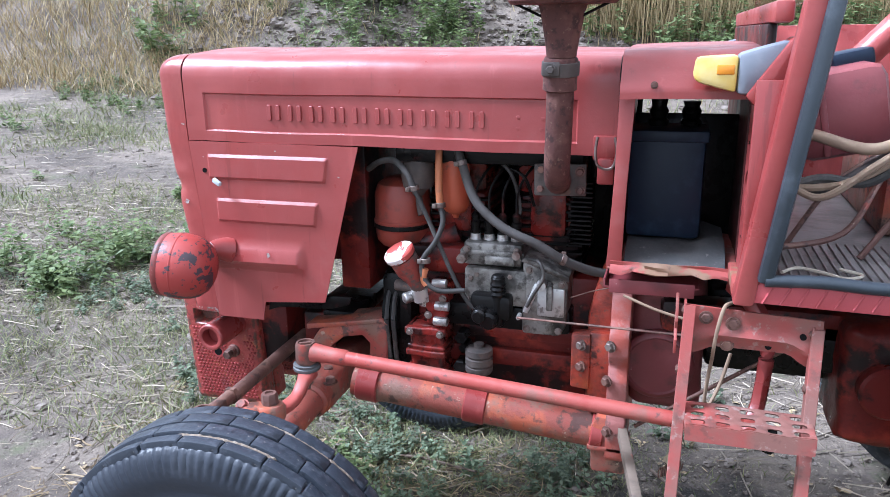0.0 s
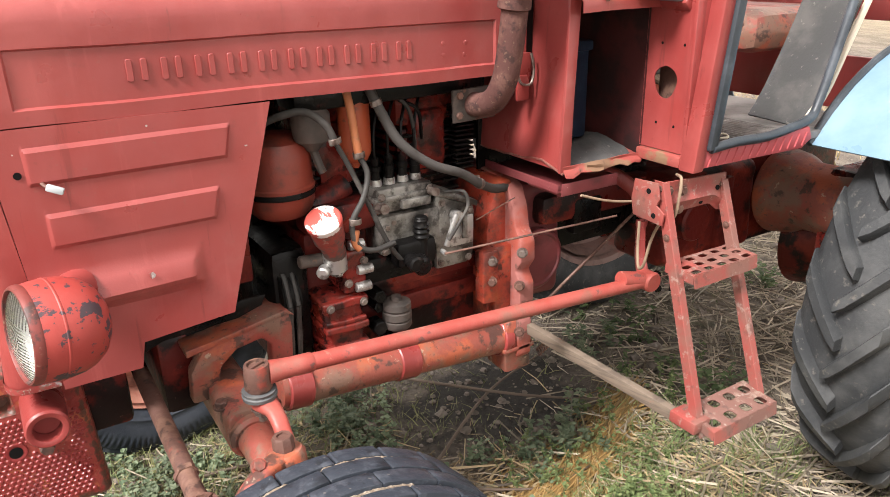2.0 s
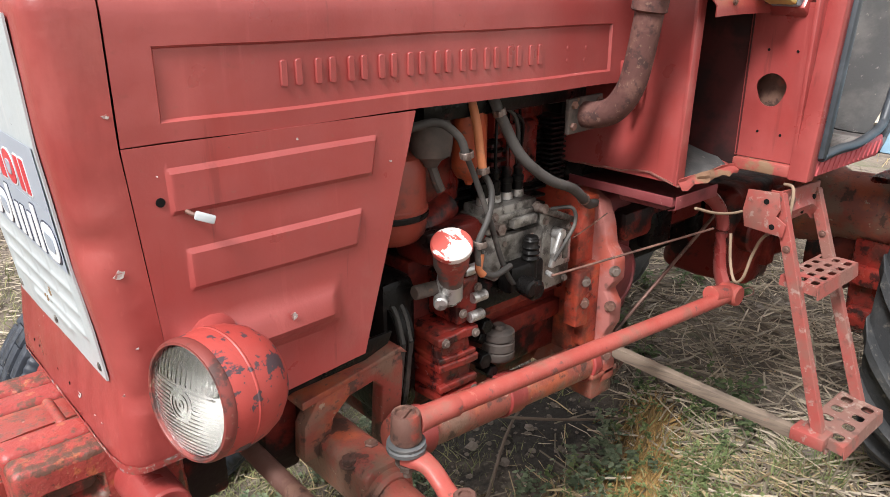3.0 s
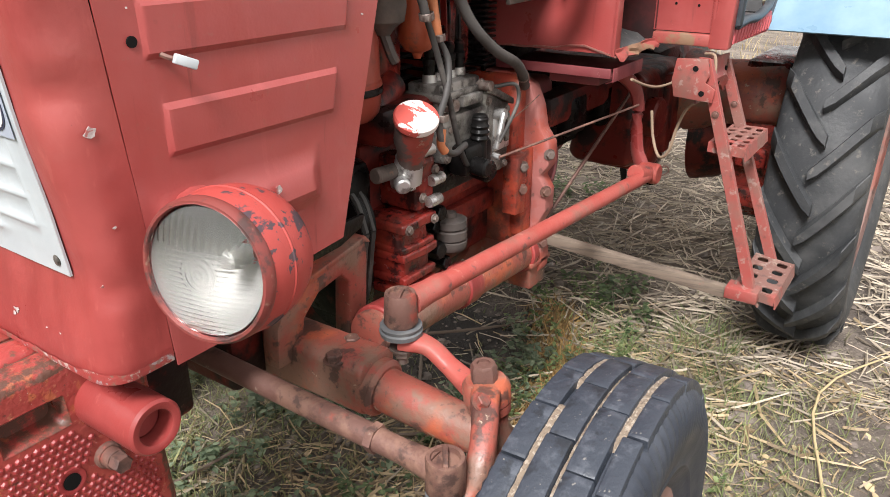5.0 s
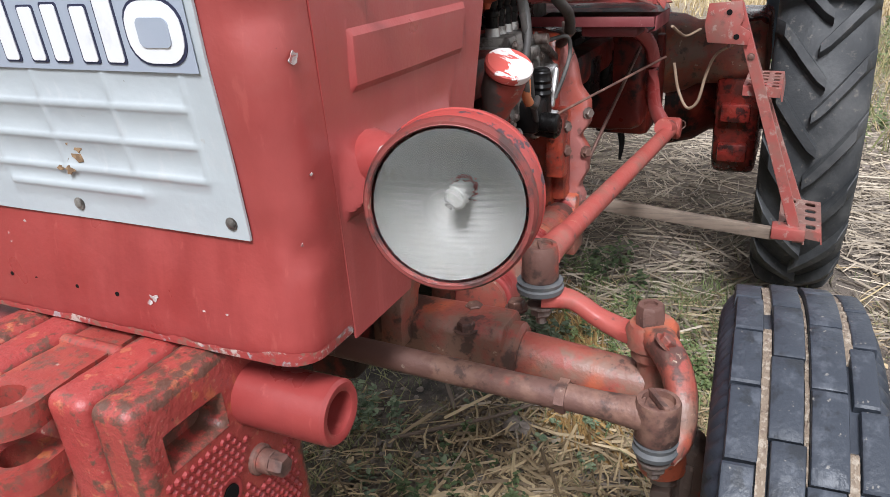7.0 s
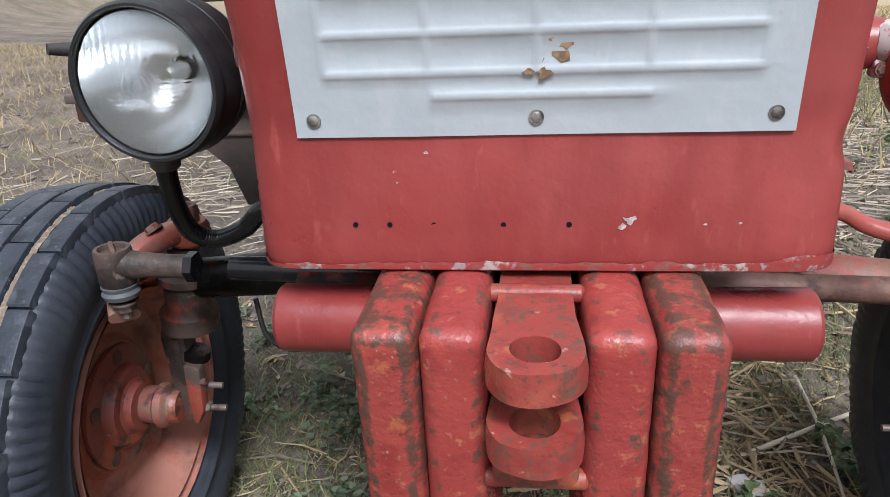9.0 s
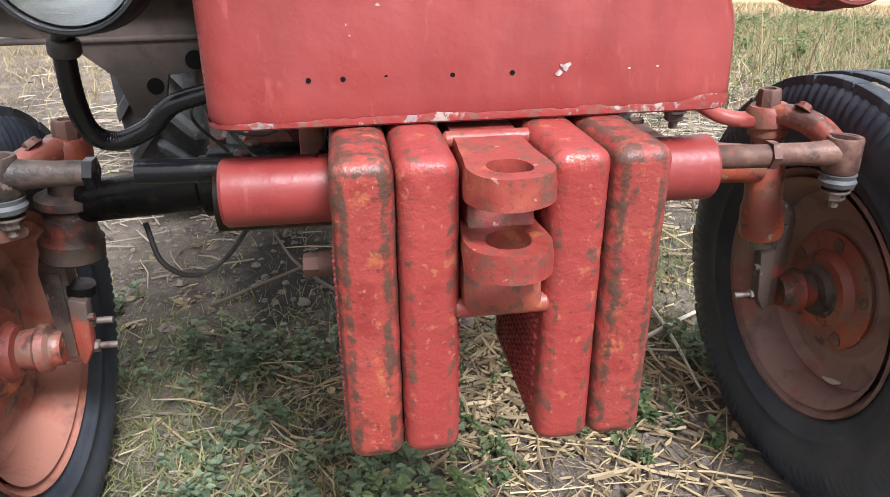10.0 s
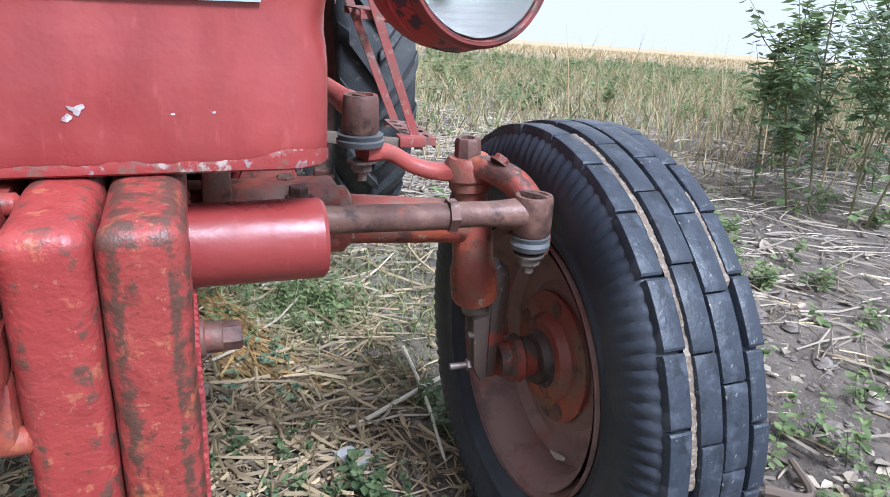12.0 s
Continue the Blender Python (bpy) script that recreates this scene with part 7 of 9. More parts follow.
# hoses
for mat_, r, pts, lab in (
        ("hose_grey", 0.0105, [(0.735, -0.225, 1.245), (0.750, -0.235, 1.205), (0.785, -0.255, 1.130), (0.850, -0.268, 1.075), (0.930, -0.268, 1.040), (0.985, -0.255, 1.005), (1.045, -0.225, 0.975), (1.10, -0.200, 0.962)], "long grey hose"),
        ("hose_grey", 0.0075, [(0.500, -0.19, 1.180), (0.545, -0.225, 1.205), (0.590, -0.248, 1.212), (0.625, -0.260, 1.185), (0.641, -0.262, 1.150)], "grey breather hose"),
        ("rubber", 0.0055, [(0.641, -0.262, 1.150), (0.668, -0.262, 1.095), (0.705, -0.262, 1.010), (0.740, -0.258, 0.930), (0.770, -0.255, 0.880), (0.795, -0.250, 0.862)], "thin black pipe"),
        ("hose_orange", 0.0085, [(0.690, -0.215, 1.250), (0.692, -0.232, 1.200), (0.694, -0.240, 1.150), (0.698, -0.245, 1.110)], "faded orange hose"),
        ("rubber", 0.0062, [(0.698, -0.245, 1.110), (0.708, -0.258, 1.075), (0.692, -0.268, 1.030), (0.662, -0.272, 0.985), (0.665, -0.276, 0.940), (0.700, -0.276, 0.915), (0.760, -0.262, 0.915)], "bent grey hose"),
        ("hose_orange", 0.008, [(0.668, -0.2725, 0.965), (0.663, -0.2745, 0.94), (0.672, -0.2765, 0.925)], "worn orange hose end"),
        ("rubber", 0.004, [(0.905, -0.235, 0.995), (0.935, -0.265, 0.998), (0.945, -0.268, 0.965), (0.925, -0.262, 0.925), (0.905, -0.250, 0.885)], "thin bent wire"),
        ("grime_and_shade", 0.004, [(0.900, -0.15, 1.10), (0.880, -0.17, 1.17), (0.83, -0.17, 1.20), (0.80, -0.16, 1.24)], "leak-off pipe"),
        ("rubber", 0.0045, [(0.80, -0.17, 1.22), (0.85, -0.18, 1.18), (0.87, -0.17, 1.10), (0.86, -0.17, 1.05)], "leak-off pipe")):
    bm = bmesh.new()
    pipe(bm, pts, r, 10, 7)
    part("hose", bm, mat_, engine, lab)
for c, d in (((0.641, -0.262, 1.153), (0.2, 0, -1)), ((0.698, -0.245, 1.112), (0.1, -0.1, -1)), ((0.668, -0.272, 0.985), (0, 0, -1)), ((0.985, -0.255, 1.005), (1, 0.4, -0.5)), ((0.748, -0.234, 1.21), (0.3, -0.2, -1))):
    bm = bmesh.new()
    cc, dd = Vector(c), Vector(d).normalized()
    lathe(bm, cc - dd * 0.006, cc, [(0.0118, 0), (0.0128, 0.001), (0.0128, 0.011), (0.0118, 0.012)], 14, False)
    box(bm, cc + dd.orthogonal().normalized() * 0.015, (0.010, 0.008, 0.010), 0.001)
    part("hose_clip", bm, "bolt", engine)
bm = bmesh.new()
rod(bm, (0.886, -0.262, 0.860), (1.272, -0.400, 0.912), 0.0027, 8)
part("throttle_rod", bm, "rust", tractor, "thin rusty throttle rod")
bm = bmesh.new()
pipe(bm, [(1.0, -0.22, 0.905), (1.05, -0.235, 0.93), (1.10, -0.235, 0.945)], 0.0015, 5)
part("wire", bm, "rust", engine)

# ---- clutch housing and gearbox ----
bell = group("clutch_housing", tractor, "orange-red cast clutch housing with dusty flange")
bm = bmesh.new()
prism(bm, [(1.04, 0.60), (1.04, 0.86), (1.055, 0.93), (1.075, 0.985), (1.115, 0.985), (1.125, 0.93), (1.13, 0.60)], "y", -0.205, 0.20, 0.012)
prism(bm, [(1.045, 0.625), (1.045, 0.83), (1.10, 0.83), (1.10, 0.625)], "y", -0.232, -0.2, 0.010)
part("casting", bm, "cast_orange", bell)
bm = bmesh.new()
prism(bm, [(-0.235, 0.50), (-0.262, 0.53), (-0.262, 0.62), (-0.250, 0.645), (-0.268, 0.68), (-0.268, 0.73), (-0.248, 0.76), (-0.270, 0.79), (-0.268, 0.84), (-0.245, 0.87), (-0.235, 0.92), (-0.215, 0.965), (-0.16, 0.99), (0.16, 0.99), (0.23, 0.92), (0.25, 0.7), (0.24, 0.50)], "x", 1.095, 1.140, 0.006)
part("flange", bm, "flange_pink", bell)
bm = bmesh.new()
prism(bm, [(1.065, 0.485), (1.06, 0.60), (1.075, 0.63), (1.14, 0.63), (1.145, 0.485)], "y", -0.255, -0.17, 0.008)
span(bm, 1.055, 1.15, -0.262, -0.17, 0.545, 0.558, 0.003)
part("lower_lug", bm, "cast_pink", bell)
for x, y, z in ((1.095, -0.266, 0.729), (1.10, -0.268, 0.815), (1.10, -0.262, 0.60), (1.032, -0.238, 0.799), (1.032, -0.238, 0.746)):
    bm = bmesh.new()
    bolt(bm, (x, y, z), (-0.6, -0.8, 0), 0.010, 0.011)
    part("bolt", bm, "rust" if z < 0.75 else "bolt", bell)
bm = bmesh.new()
prism(bm, [(1.008, 0.69), (1.008, 0.822), (1.052, 0.826), (1.052, 0.686)], "y", -0.238, -0.20, 0.005)
part("mount_pad", bm, "cast_orange", bell)

gearbox = group("gearbox", tractor, "dark red gearbox and rear axle housing")
bm = bmesh.new()
span(bm, 1.30, 1.95, -0.13, 0.15, 0.72, 0.93, 0.03)
span(bm, 1.36, 1.62, -0.17, 0.10, 0.80, 0.94, 0.02)
part("casting", bm, "grime_and_shade", gearbox, "black gearbox casting")
bm = bmesh.new()
rbox(bm, 1.135, 1.30, -0.180, 0.12, 0.63, 0.955, 0.03, 0.03, 0.003)
part("clutch_case", bm, "maroon", gearbox, "dull maroon casing behind the flange")
bm = bmesh.new()
span(bm, 1.20, 1.60, -0.22, -0.15, 0.84, 0.92, 0.02)
part("shift_cover", bm, "cast_dark", gearbox)
bm = bmesh.new()
lathe(bm, (1.200, -0.172, 0.752), (1.206, -0.4, 0.752), [(0, 0), (0.082, 0), (0.082, 0.030), (0.076, 0.036), (0.070, 0.037), (0.066, 0.033), (0, 0.033)], 36)
part("cover_disc", bm, "maroon", gearbox, "maroon round cover")
for x0, x1, z0, z1, y in ((1.30, 1.40, 0.80, 0.90, -0.225), (1.52, 1.66, 0.78, 0.90, -0.22), (1.66, 1.82, 0.70, 0.86, -0.22)):
    bm = bmesh.new()
    span(bm, x0, x1, y, -0.18, z0, z1, 0.015)
    part("boss", bm, "grime_and_shade", gearbox)
bm = bmesh.new()
rbox(bm, 1.56, 1.93, -0.30, -0.10, 0.66, 0.925, 0.03, 0.03, 0.006)
rod(bm, (1.64, -0.29, 0.80), (1.64, -0.335, 0.80), 0.055, 24, bev=0.006)
span(bm, 1.75, 1.80, -0.32, -0.28, 0.67, 0.90, 0.008)
part("brake_housing", bm, "cast_dark", gearbox, "oily dark red brake housing")
bm = bmesh.new()
span(bm, 1.90, 2.45, -0.24, 0.24, 0.62, 0.95, 0.05)
for s in (-1, 1):
    lathe(bm, (2.275, s * 0.28, 0.62), (2.275, s, 0.62), [(0.17, 0), (0.15, 0.08), (0.11, 0.14), (0.10, 0.34), (0, 0.34)], 26)
part("axle_housing", bm, "cast_dark", gearbox)
bm = bmesh.new()
lathe(bm, (2.08, -0.28, 0.80), (2.06, -0.60, 0.82), [(0, 0), (0.13, 0), (0.12, 0.06), (0.10, 0.10), (0.10, 0.29), (0.085, 0.31), (0, 0.31)], 26)
part("final_drive", bm, "cast_pink", gearbox, "sunlit orange final drive housing")
for s in (-1, 1):
    bm = bmesh.new()
    prism(bm, [(2.02, 0.92), (2.00, 0.70), (2.03, 0.46), (2.08, 0.41), (2.40, 0.41), (2.46, 0.50), (2.46, 0.80), (2.40, 0.92)], "y", s * 0.45, s * 0.585, 0.02)
    span(bm, 1.985, 2.02, s * 0.47, s * 0.56, 0.60, 0.66, 0.008)
    span(bm, 1.99, 2.025, s * 0.47, s * 0.56, 0.47, 0.53, 0.008)
    part("drop_housing", bm, "cast", gearbox, "red and black drop housing beside the rear wheel")
bm = bmesh.new()
prism(bm, [(1.68, 0.62), (1.67, 0.72), (1.75, 0.78), (1.84, 0.74), (1.82, 0.62)], "y", -0.30, -0.14, 0.02)
part("hydraulic_pump", bm, "cast_dark", gearbox)
bm = bmesh.new()
rod(bm, (1.16, -0.22, 0.60), (1.50, -0.30, 0.90), 0.0045, 10)
part("linkage_rod", bm, "rust", gearbox)
for x in (1.70,):
    bm = bmesh.new()
    pipe(bm, [(x, -0.20, 0.70), (x + 0.01, -0.22, 0.60), (x - 0.005, -0.22, 0.54)], 0.008, 8, 5, [0.012, 0.010, 0.004])
    part("drain_pipe", bm, "grime_and_shade", gearbox)

bm = bmesh.new()
pts = []
for k in range(73):
    a, f = 2 * math.pi * k / 8, k / 72
    pts.append((1.222 + 0.05 * f + 0.010 * math.cos(a) * 0.4, -0.19 + 0.012 * math.cos(a), 0.468 + 0.028 * f + 0.012 * math.sin(a)))
pipe(bm, pts, 0.0018, 6, 1)
part("return_spring", bm, "rust", gearbox, "rusty coil spring")

# side frame tubes
for s in (-1, 1):
    beam = group("frame_tube", tractor, "dusty pink-red frame tube under the engine")
    bm = bmesh.new()
    rod(bm, (0.47, s * 0.262, 0.652), (1.085, s * 0.215, 0.572), 0.041, 24)
    part("tube", bm, "cast_pink", beam)
    d = Vector((0.615, s * -0.047, -0.08)).normalized()
    for f, w, r in ((0.02, 0.055, 0.048), (0.46, 0.055, 0.0455), (0.955, 0.03, 0.048)):
        c = Vector((0.47, s * 0.262, 0.652)).lerp(Vector((1.085, s * 0.215, 0.572)), f)
        bm = bmesh.new()
        rod(bm, c, c + d * w, r, 24, bev=0.003)
        part("clamp", bm, "mask", beam)

# ---- exhaust ----
exhaust = group("exhaust", tractor, "rusty maroon exhaust stack")
bm = bmesh.new()
box(bm, (0.974, -0.250, 1.184), (0.112, 0.010, 0.070), 0.003, pose(0, 0, 0, 0, -1, 2))
part("flange", bm, "dark_frame", exhaust)
for x, z in ((0.932, 1.164), (1.018, 1.163), (0.933, 1.206), (1.017, 1.204)):
    bm = bmesh.new()
    bolt(bm, (x, -0.254, z), (0, -1, 0), 0.008, 0.009)
    part("nut", bm, "rust", exhaust)
bm = bmesh.new()
pipe(bm, [(0.972, -0.25, 1.184), (0.974, -0.278, 1.185), (0.977, -0.318, 1.200), (0.981, -0.348, 1.240), (0.985, -0.362, 1.300), (0.988, -0.375, 1.40), (0.989, -0.380, 1.46)], 0.0265, 20, 6)
part("pipe", bm, "exhaust", exhaust)
bm = bmesh.new()
lathe(bm, (0.986, -0.372, 1.382), (0.989, -0.382, 1.47), [(0.028, 0), (0.033, 0.003), (0.033, 0.060), (0.030, 0.064)], 22)
part("sleeve", bm, "exhaust", exhaust)
bm = bmesh.new()
lathe(bm, (0.987, -0.375, 1.412), (0.989, -0.382, 1.47), [(0.034, 0), (0.0365, 0.001), (0.0365, 0.025), (0.034, 0.026)], 22)
box(bm, (0.975, -0.412, 1.424), (0.034, 0.010, 0.026), 0.003)
bolt(bm, (0.975, -0.418, 1.424), (0, -1, 0), 0.008, 0.008)
part("clamp", bm, "dark_frame", exhaust, "dark bolted clamp")
bm = bmesh.new()
lathe(bm, (0.989, -0.380, 1.445), (0.990, -0.382, 1.60), [(0.028, 0), (0.032, 0.03), (0.042, 0.085), (0.046, 0.095), (0.098, 0.097), (0.103, 0.102), (0.103, 0.40), (0.09, 0.42), (0.03, 0.44), (0.03, 0.70), (0.0, 0.70)], 34)
part("silencer", bm, "exhaust", exhaust, "dark maroon silencer drum")
for s in (-1, 1):
    bm = bmesh.new()
    rod(bm, (0.989 + s * 0.028, -0.385, 1.515), (0.989 + s * 0.092, -0.388, 1.545), 0.0028, 6)
    part("brace_wire", bm, "grime_and_shade", exhaust)

# ---- cab front: cowl, battery box, door frame ----
cab = group("cab", tractor, "red sheet-metal cab with an open battery box and no door")
# cowl over the box
CW = 0.440


def cowl_at(x, s):
    d = abs(s)
    if d < 0.36:
        y, z = d, 1.460 - 0.006 * (d / 0.36) ** 2
    elif d < 0.36 + 0.09:
        a = (d - 0.36) / 0.06
        y, z = 0.36 + 0.06 * math.sin(a), 1.455 - 0.06 * (1 - math.cos(a))
    else:
        y, z = CW - 0.002, 1.391 - (d - 0.45)
    p = Vector((x, math.copysign(y, s), z + 0.02 * (x - 1.10)))
    p.z += wave(p, 0.003, 6)
    p.y += wave(p + Vector((3, 0, 0)), 0.003, 6)
    return p


bm = bmesh.new()
ss = [-0.47, -0.46, -0.45] + [-0.36 - 0.0129 * k for k in range(6, 0, -1)] + [-0.36 + 0.06 * k for k in range(13)] + [0.36 + 0.0129 * k for k in range(1, 7)] + [0.45, 0.46, 0.47]
grid(bm, [1.105 + 0.05 * k for k in range(6)], ss, cowl_at)
part("cowl", bm, "hood", cab, "faded red cowl", 0.0025, 60)
for x in (1.165, 1.29):
    bm = bmesh.new()
    bolt(bm, (x, -0.441, 1.398), (0, -1, 0), 0.005, 0.004)
    part("rivet", bm, "rust", cab)
# box: front sheet, corner post, back and floor
bm = bmesh.new()
grid(bm, [-0.397, -0.392, -0.37, -0.34, -0.31, -0.28, -0.25, -0.22, -0.19, -0.16, -0.13, -0.10], [1.045, 1.10, 1.16, 1.22, 1.28, 1.34, 1.40, 1.44],
     lambda y, z: Vector((1.098 + 0.028 * (z - 1.045) / 0.4 + wave((1, y, z), 0.006, 9), y - 0.03 * max(0.0, z - 1.34), z)))
part("box_front", bm, "hood", cab, "dented red sheet", 0.003, 60)
bm = bmesh.new()
prism(bm, [(1.092, 1.042), (1.121, 1.042), (1.124, 1.20), (1.133, 1.400), (1.103, 1.410), (1.100, 1.22)], "y", -0.402, -0.395, 0.001)
part("corner_post", bm, "hood", cab)
# back sheet, run below the floor to black out a bright gap there
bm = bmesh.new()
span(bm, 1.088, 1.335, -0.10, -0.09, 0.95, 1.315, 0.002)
part("box_back", bm, "grime_and_shade", cab)
# added black sheet that blocks the bright view through the box
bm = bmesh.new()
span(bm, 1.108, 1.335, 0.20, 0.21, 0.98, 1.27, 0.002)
part("box_light_block", bm, "grime_and_shade", cab)
bm = bmesh.new()
grid(bm, [1.095 + 0.024 * k for k in range(11)], [-0.405 + 0.035 * k for k in range(10)],
     lambda x, y: Vector((x, y, 1.052 + wave((x, y, 2), 0.016, 14) - (0.012 * max(0, 1 - (y + 0.405) / 0.05)))))
part("box_floor", bm, "step", cab, "bent scuffed sheet floor", 0.003, 60)
bm = bmesh.new()
grid(bm, [1.125 + 0.021 * k for k in range(10)], [-0.395 + 0.03 * k for k in range(9)],
     lambda x, y: Vector((x, y, 1.072 + wave((x, y, 5), 0.022, 16) - (0.020 * max(0, 1 - (y + 0.395) / 0.07)))))
tagged(part("rubber_mat", bm, "mat", None, "", 0.005, 60), "rumpled black rubber mat in the open battery box", "mat")
bm = bmesh.new()
box(bm, (1.192, -0.225, 1.185), (0.150, 0.13, 0.215), 0.012)
plastic_box = thing("plastic_box", "dark navy plastic box standing on the rubber mat", "box")
part("body", bm, "navy", plastic_box)
bm = bmesh.new()
span(bm, 1.114, 1.272, -0.295, -0.155, 1.276, 1.300, 0.006)
part("lid", bm, "navy", plastic_box)
for x, z in ((1.17, 1.36), (1.235, 1.35)):
    bm = bmesh.new()
    lathe(bm, (x, -0.20, 1.30), (x, -0.20, 2), [(0, 0), (0.02, 0), (0.022, 0.01), (0.016, 0.016), (0.02, 0.03), (0.015, 0.04), (0.018, z - 1.30), (0, z - 1.30)], 14)
    part("cap", bm, "grime_and_shade", plastic_box)
bm = bmesh.new()
pipe(bm, [(1.17, -0.20, 1.36), (1.22, -0.22, 1.40), (1.29, -0.23, 1.385), (1.32, -0.2, 1.40)], 0.005, 6)
part("cable", bm, "grime_and_shade", cab)
# wall with the round hole, door post
bm = bmesh.new()
cy, cz, hr = -0.456, 1.219, 0.030
ring = [(cy + hr * 1.05 * math.cos(a) * (1 + 0.08 * math.sin(3 * a)), cz + hr * 1.15 * math.sin(a)) for a in [2 * math.pi * k / 24 for k in range(24)]]
outer = []
y0, y1, z0, z1 = -0.525, -0.395, 1.072, 1.395
for yy, zz in ring:
    dy, dz = yy - cy, zz - cz
    f = min(((y1 - cy) / dy if dy > 0 else (y0 - cy) / dy) if abs(dy) > 1e-6 else 9e9, ((z1 - cz) / dz if dz > 0 else (z0 - cz) / dz) if abs(dz) > 1e-6 else 9e9)
    outer.append((cy + dy * f, cz + dz * f))
A_ = [bm.verts.new((1.333, *p)) for p in ring]
B_ = [bm.verts.new((1.333, *p)) for p in outer]
for i in range(24):
    bm.faces.new((A_[i], A_[(i + 1) % 24], B_[(i + 1) % 24], B_[i]))
for y, z in ((y0, z0), (y1, z0), (y0, z1), (y1, z1)):
    ks = sorted(range(24), key=lambda k: (outer[k][0] - y) ** 2 + (outer[k][1] - z) ** 2)[:2]
    if min((outer[ks[0]][0] - y) ** 2 + (outer[ks[0]][1] - z) ** 2, 1) > 1e-10:
        bm.faces.new((B_[ks[0]], B_[ks[1]], bm.verts.new((1.333, y, z))))
wall = part("box_wall", bm, "hood", cab, "red wall sheet with a rough round hole", 0.003)
for y, z in ((-0.44, 1.13), (-0.49, 1.128), (-0.44, 1.30), (-0.50, 1.30)):
    bm = bmesh.new()
    rod(bm, (1.3305, y, z), (1.333, y, z), 0.003, 8)
    part("screw_hole", bm, "hole", wall)
# darker maroon than the other walls: the box's inner shadow is in the colour
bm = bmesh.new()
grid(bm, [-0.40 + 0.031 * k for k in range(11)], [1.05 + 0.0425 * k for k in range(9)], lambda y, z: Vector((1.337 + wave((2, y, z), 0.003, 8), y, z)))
part("box_side", bm, "maroon_shade", cab, "dirty inner wall, its maroon darkened for shade", 0.003)
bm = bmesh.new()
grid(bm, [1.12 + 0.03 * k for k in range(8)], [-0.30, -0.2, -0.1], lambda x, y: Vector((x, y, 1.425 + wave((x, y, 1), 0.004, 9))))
part("box_roof", bm, "grime_and_shade", cab, "", 0.003)
bm = bmesh.new()
prism(bm, [(1.318, -0.525), (1.318, -0.398), (1.345, -0.398), (1.345, -0.525)], "z", 1.044, 1.070, 0.004)
part("wall_foot", bm, "torn", cab)
bm = bmesh.new()
prism(bm, [(1.318, 1.040), (1.352, 1.040), (1.425, 1.60), (1.425, 2.25), (1.390, 2.25), (1.390, 1.60)], "y", -0.566, -0.522, 0.006)
part("door_post", bm, "hood", cab, "red door post")
bm = bmesh.new()
prism(bm, [(1.326, 1.046), (1.326, 1.412), (1.378, 1.412), (1.345, 1.09), (1.338, 1.046)], "y", -0.530, -0.5215, 0.001)
part("post_sheet", bm, "hood", cab)
bm = bmesh.new()
prism(bm, [(1.352, 1.085), (1.378, 1.085), (1.440, 1.56), (1.414, 1.56)], "y", -0.577, -0.553, 0.008)
part("door_seal", bm, "seal", cab, "grey-black rubber door seal")
bm = bmesh.new()
pipe(bm, [(1.365, -0.568, 1.090), (1.45, -0.566, 1.093), (1.55, -0.562, 1.088), (1.65, -0.556, 1.094), (1.735, -0.548, 1.105), (1.765, -0.545, 1.14), (1.80, -0.545, 1.24), (1.85, -0.545, 1.40)], 0.011, 10)
part("sill_seal", bm, "seal", cab)
bm = bmesh.new()
prism(bm, [(1.350, 1.046), (1.350, 1.084), (1.72, 1.090), (1.735, 1.060), (1.70, 1.040)], "y", -0.562, -0.54, 0.004)
sill = part("sill", bm, "tread_plate", cab, "pink-red ribbed sill")
for k in range(13):
    bm = bmesh.new()
    x = 1.365 + 0.0275 * k
    rod(bm, (x, -0.5625, 1.048), (x + 0.014, -0.5625, 1.078), 0.0022, 6)
    part("sill_rib", bm, "tread_plate", sill)
bm = bmesh.new()
span(bm, 1.345, 2.0, -0.55, 0.55, 1.052, 1.072, 0.004)
part("cab_floor", bm, "sheet_grey", cab, "scuffed bare metal cab floor")
bm = bmesh.new()
for k in range(22):
    rod(bm, (1.37 + 0.016 * k, -0.53, 1.0735), (1.37 + 0.016 * k, -0.24, 1.0735), 0.0028, 6)
part("floor_ribs", bm, "sheet_grey", cab)
bm = bmesh.new()
span(bm, 1.345, 1.362, -0.40, 0.50, 1.06, 1.50, 0.004)
part("cab_firewall", bm, "cast_dark", cab)
bm = bmesh.new()
span(bm, 1.372, 1.378, -0.522, -0.402, 1.075, 1.42, 0.002)
part("kick_panel", bm, "rust", cab, "rusty brown sheet behind the round hole")
for y in (-0.5235, -0.400):
    bm = bmesh.new()
    span(bm, 1.3285, 1.3325, y - 0.0012, y + 0.0012, 1.075, 1.395)
    part("wall_seam", bm, "maroon_shade", cab)
bm = bmesh.new()
span(bm, 1.345, 1.375, -0.50, 0.50, 1.50, 1.535, 0.006)
part("window_sill", bm, "hood", cab)
bm = bmesh.new()
span(bm, 1.385, 1.42, -0.52, 0.52, 2.18, 2.25, 0.01)
part("window_header", bm, "hood", cab)
bm = bmesh.new()
span(bm, 1.39, 1.394, -0.50, 0.50, 1.53, 2.18)
gl = part("windscreen", bm, "glass", cab, "dusty windscreen")
gl.visible_shadow = False
bm = bmesh.new()
span(bm, 1.39, 2.5, -0.56, 0.56, 2.25, 2.29, 0.02)
part("cab_roof", bm, "hood", cab)
bm = bmesh.new()
span(bm, 2.40, 2.42, -0.54, 0.54, 1.0, 1.165, 0.004)
span(bm, 2.40, 2.42, -0.54, 0.54, 1.275, 1.36, 0.004)
part("cab_rear", bm, "hood", cab, "red rear wall of the cab")
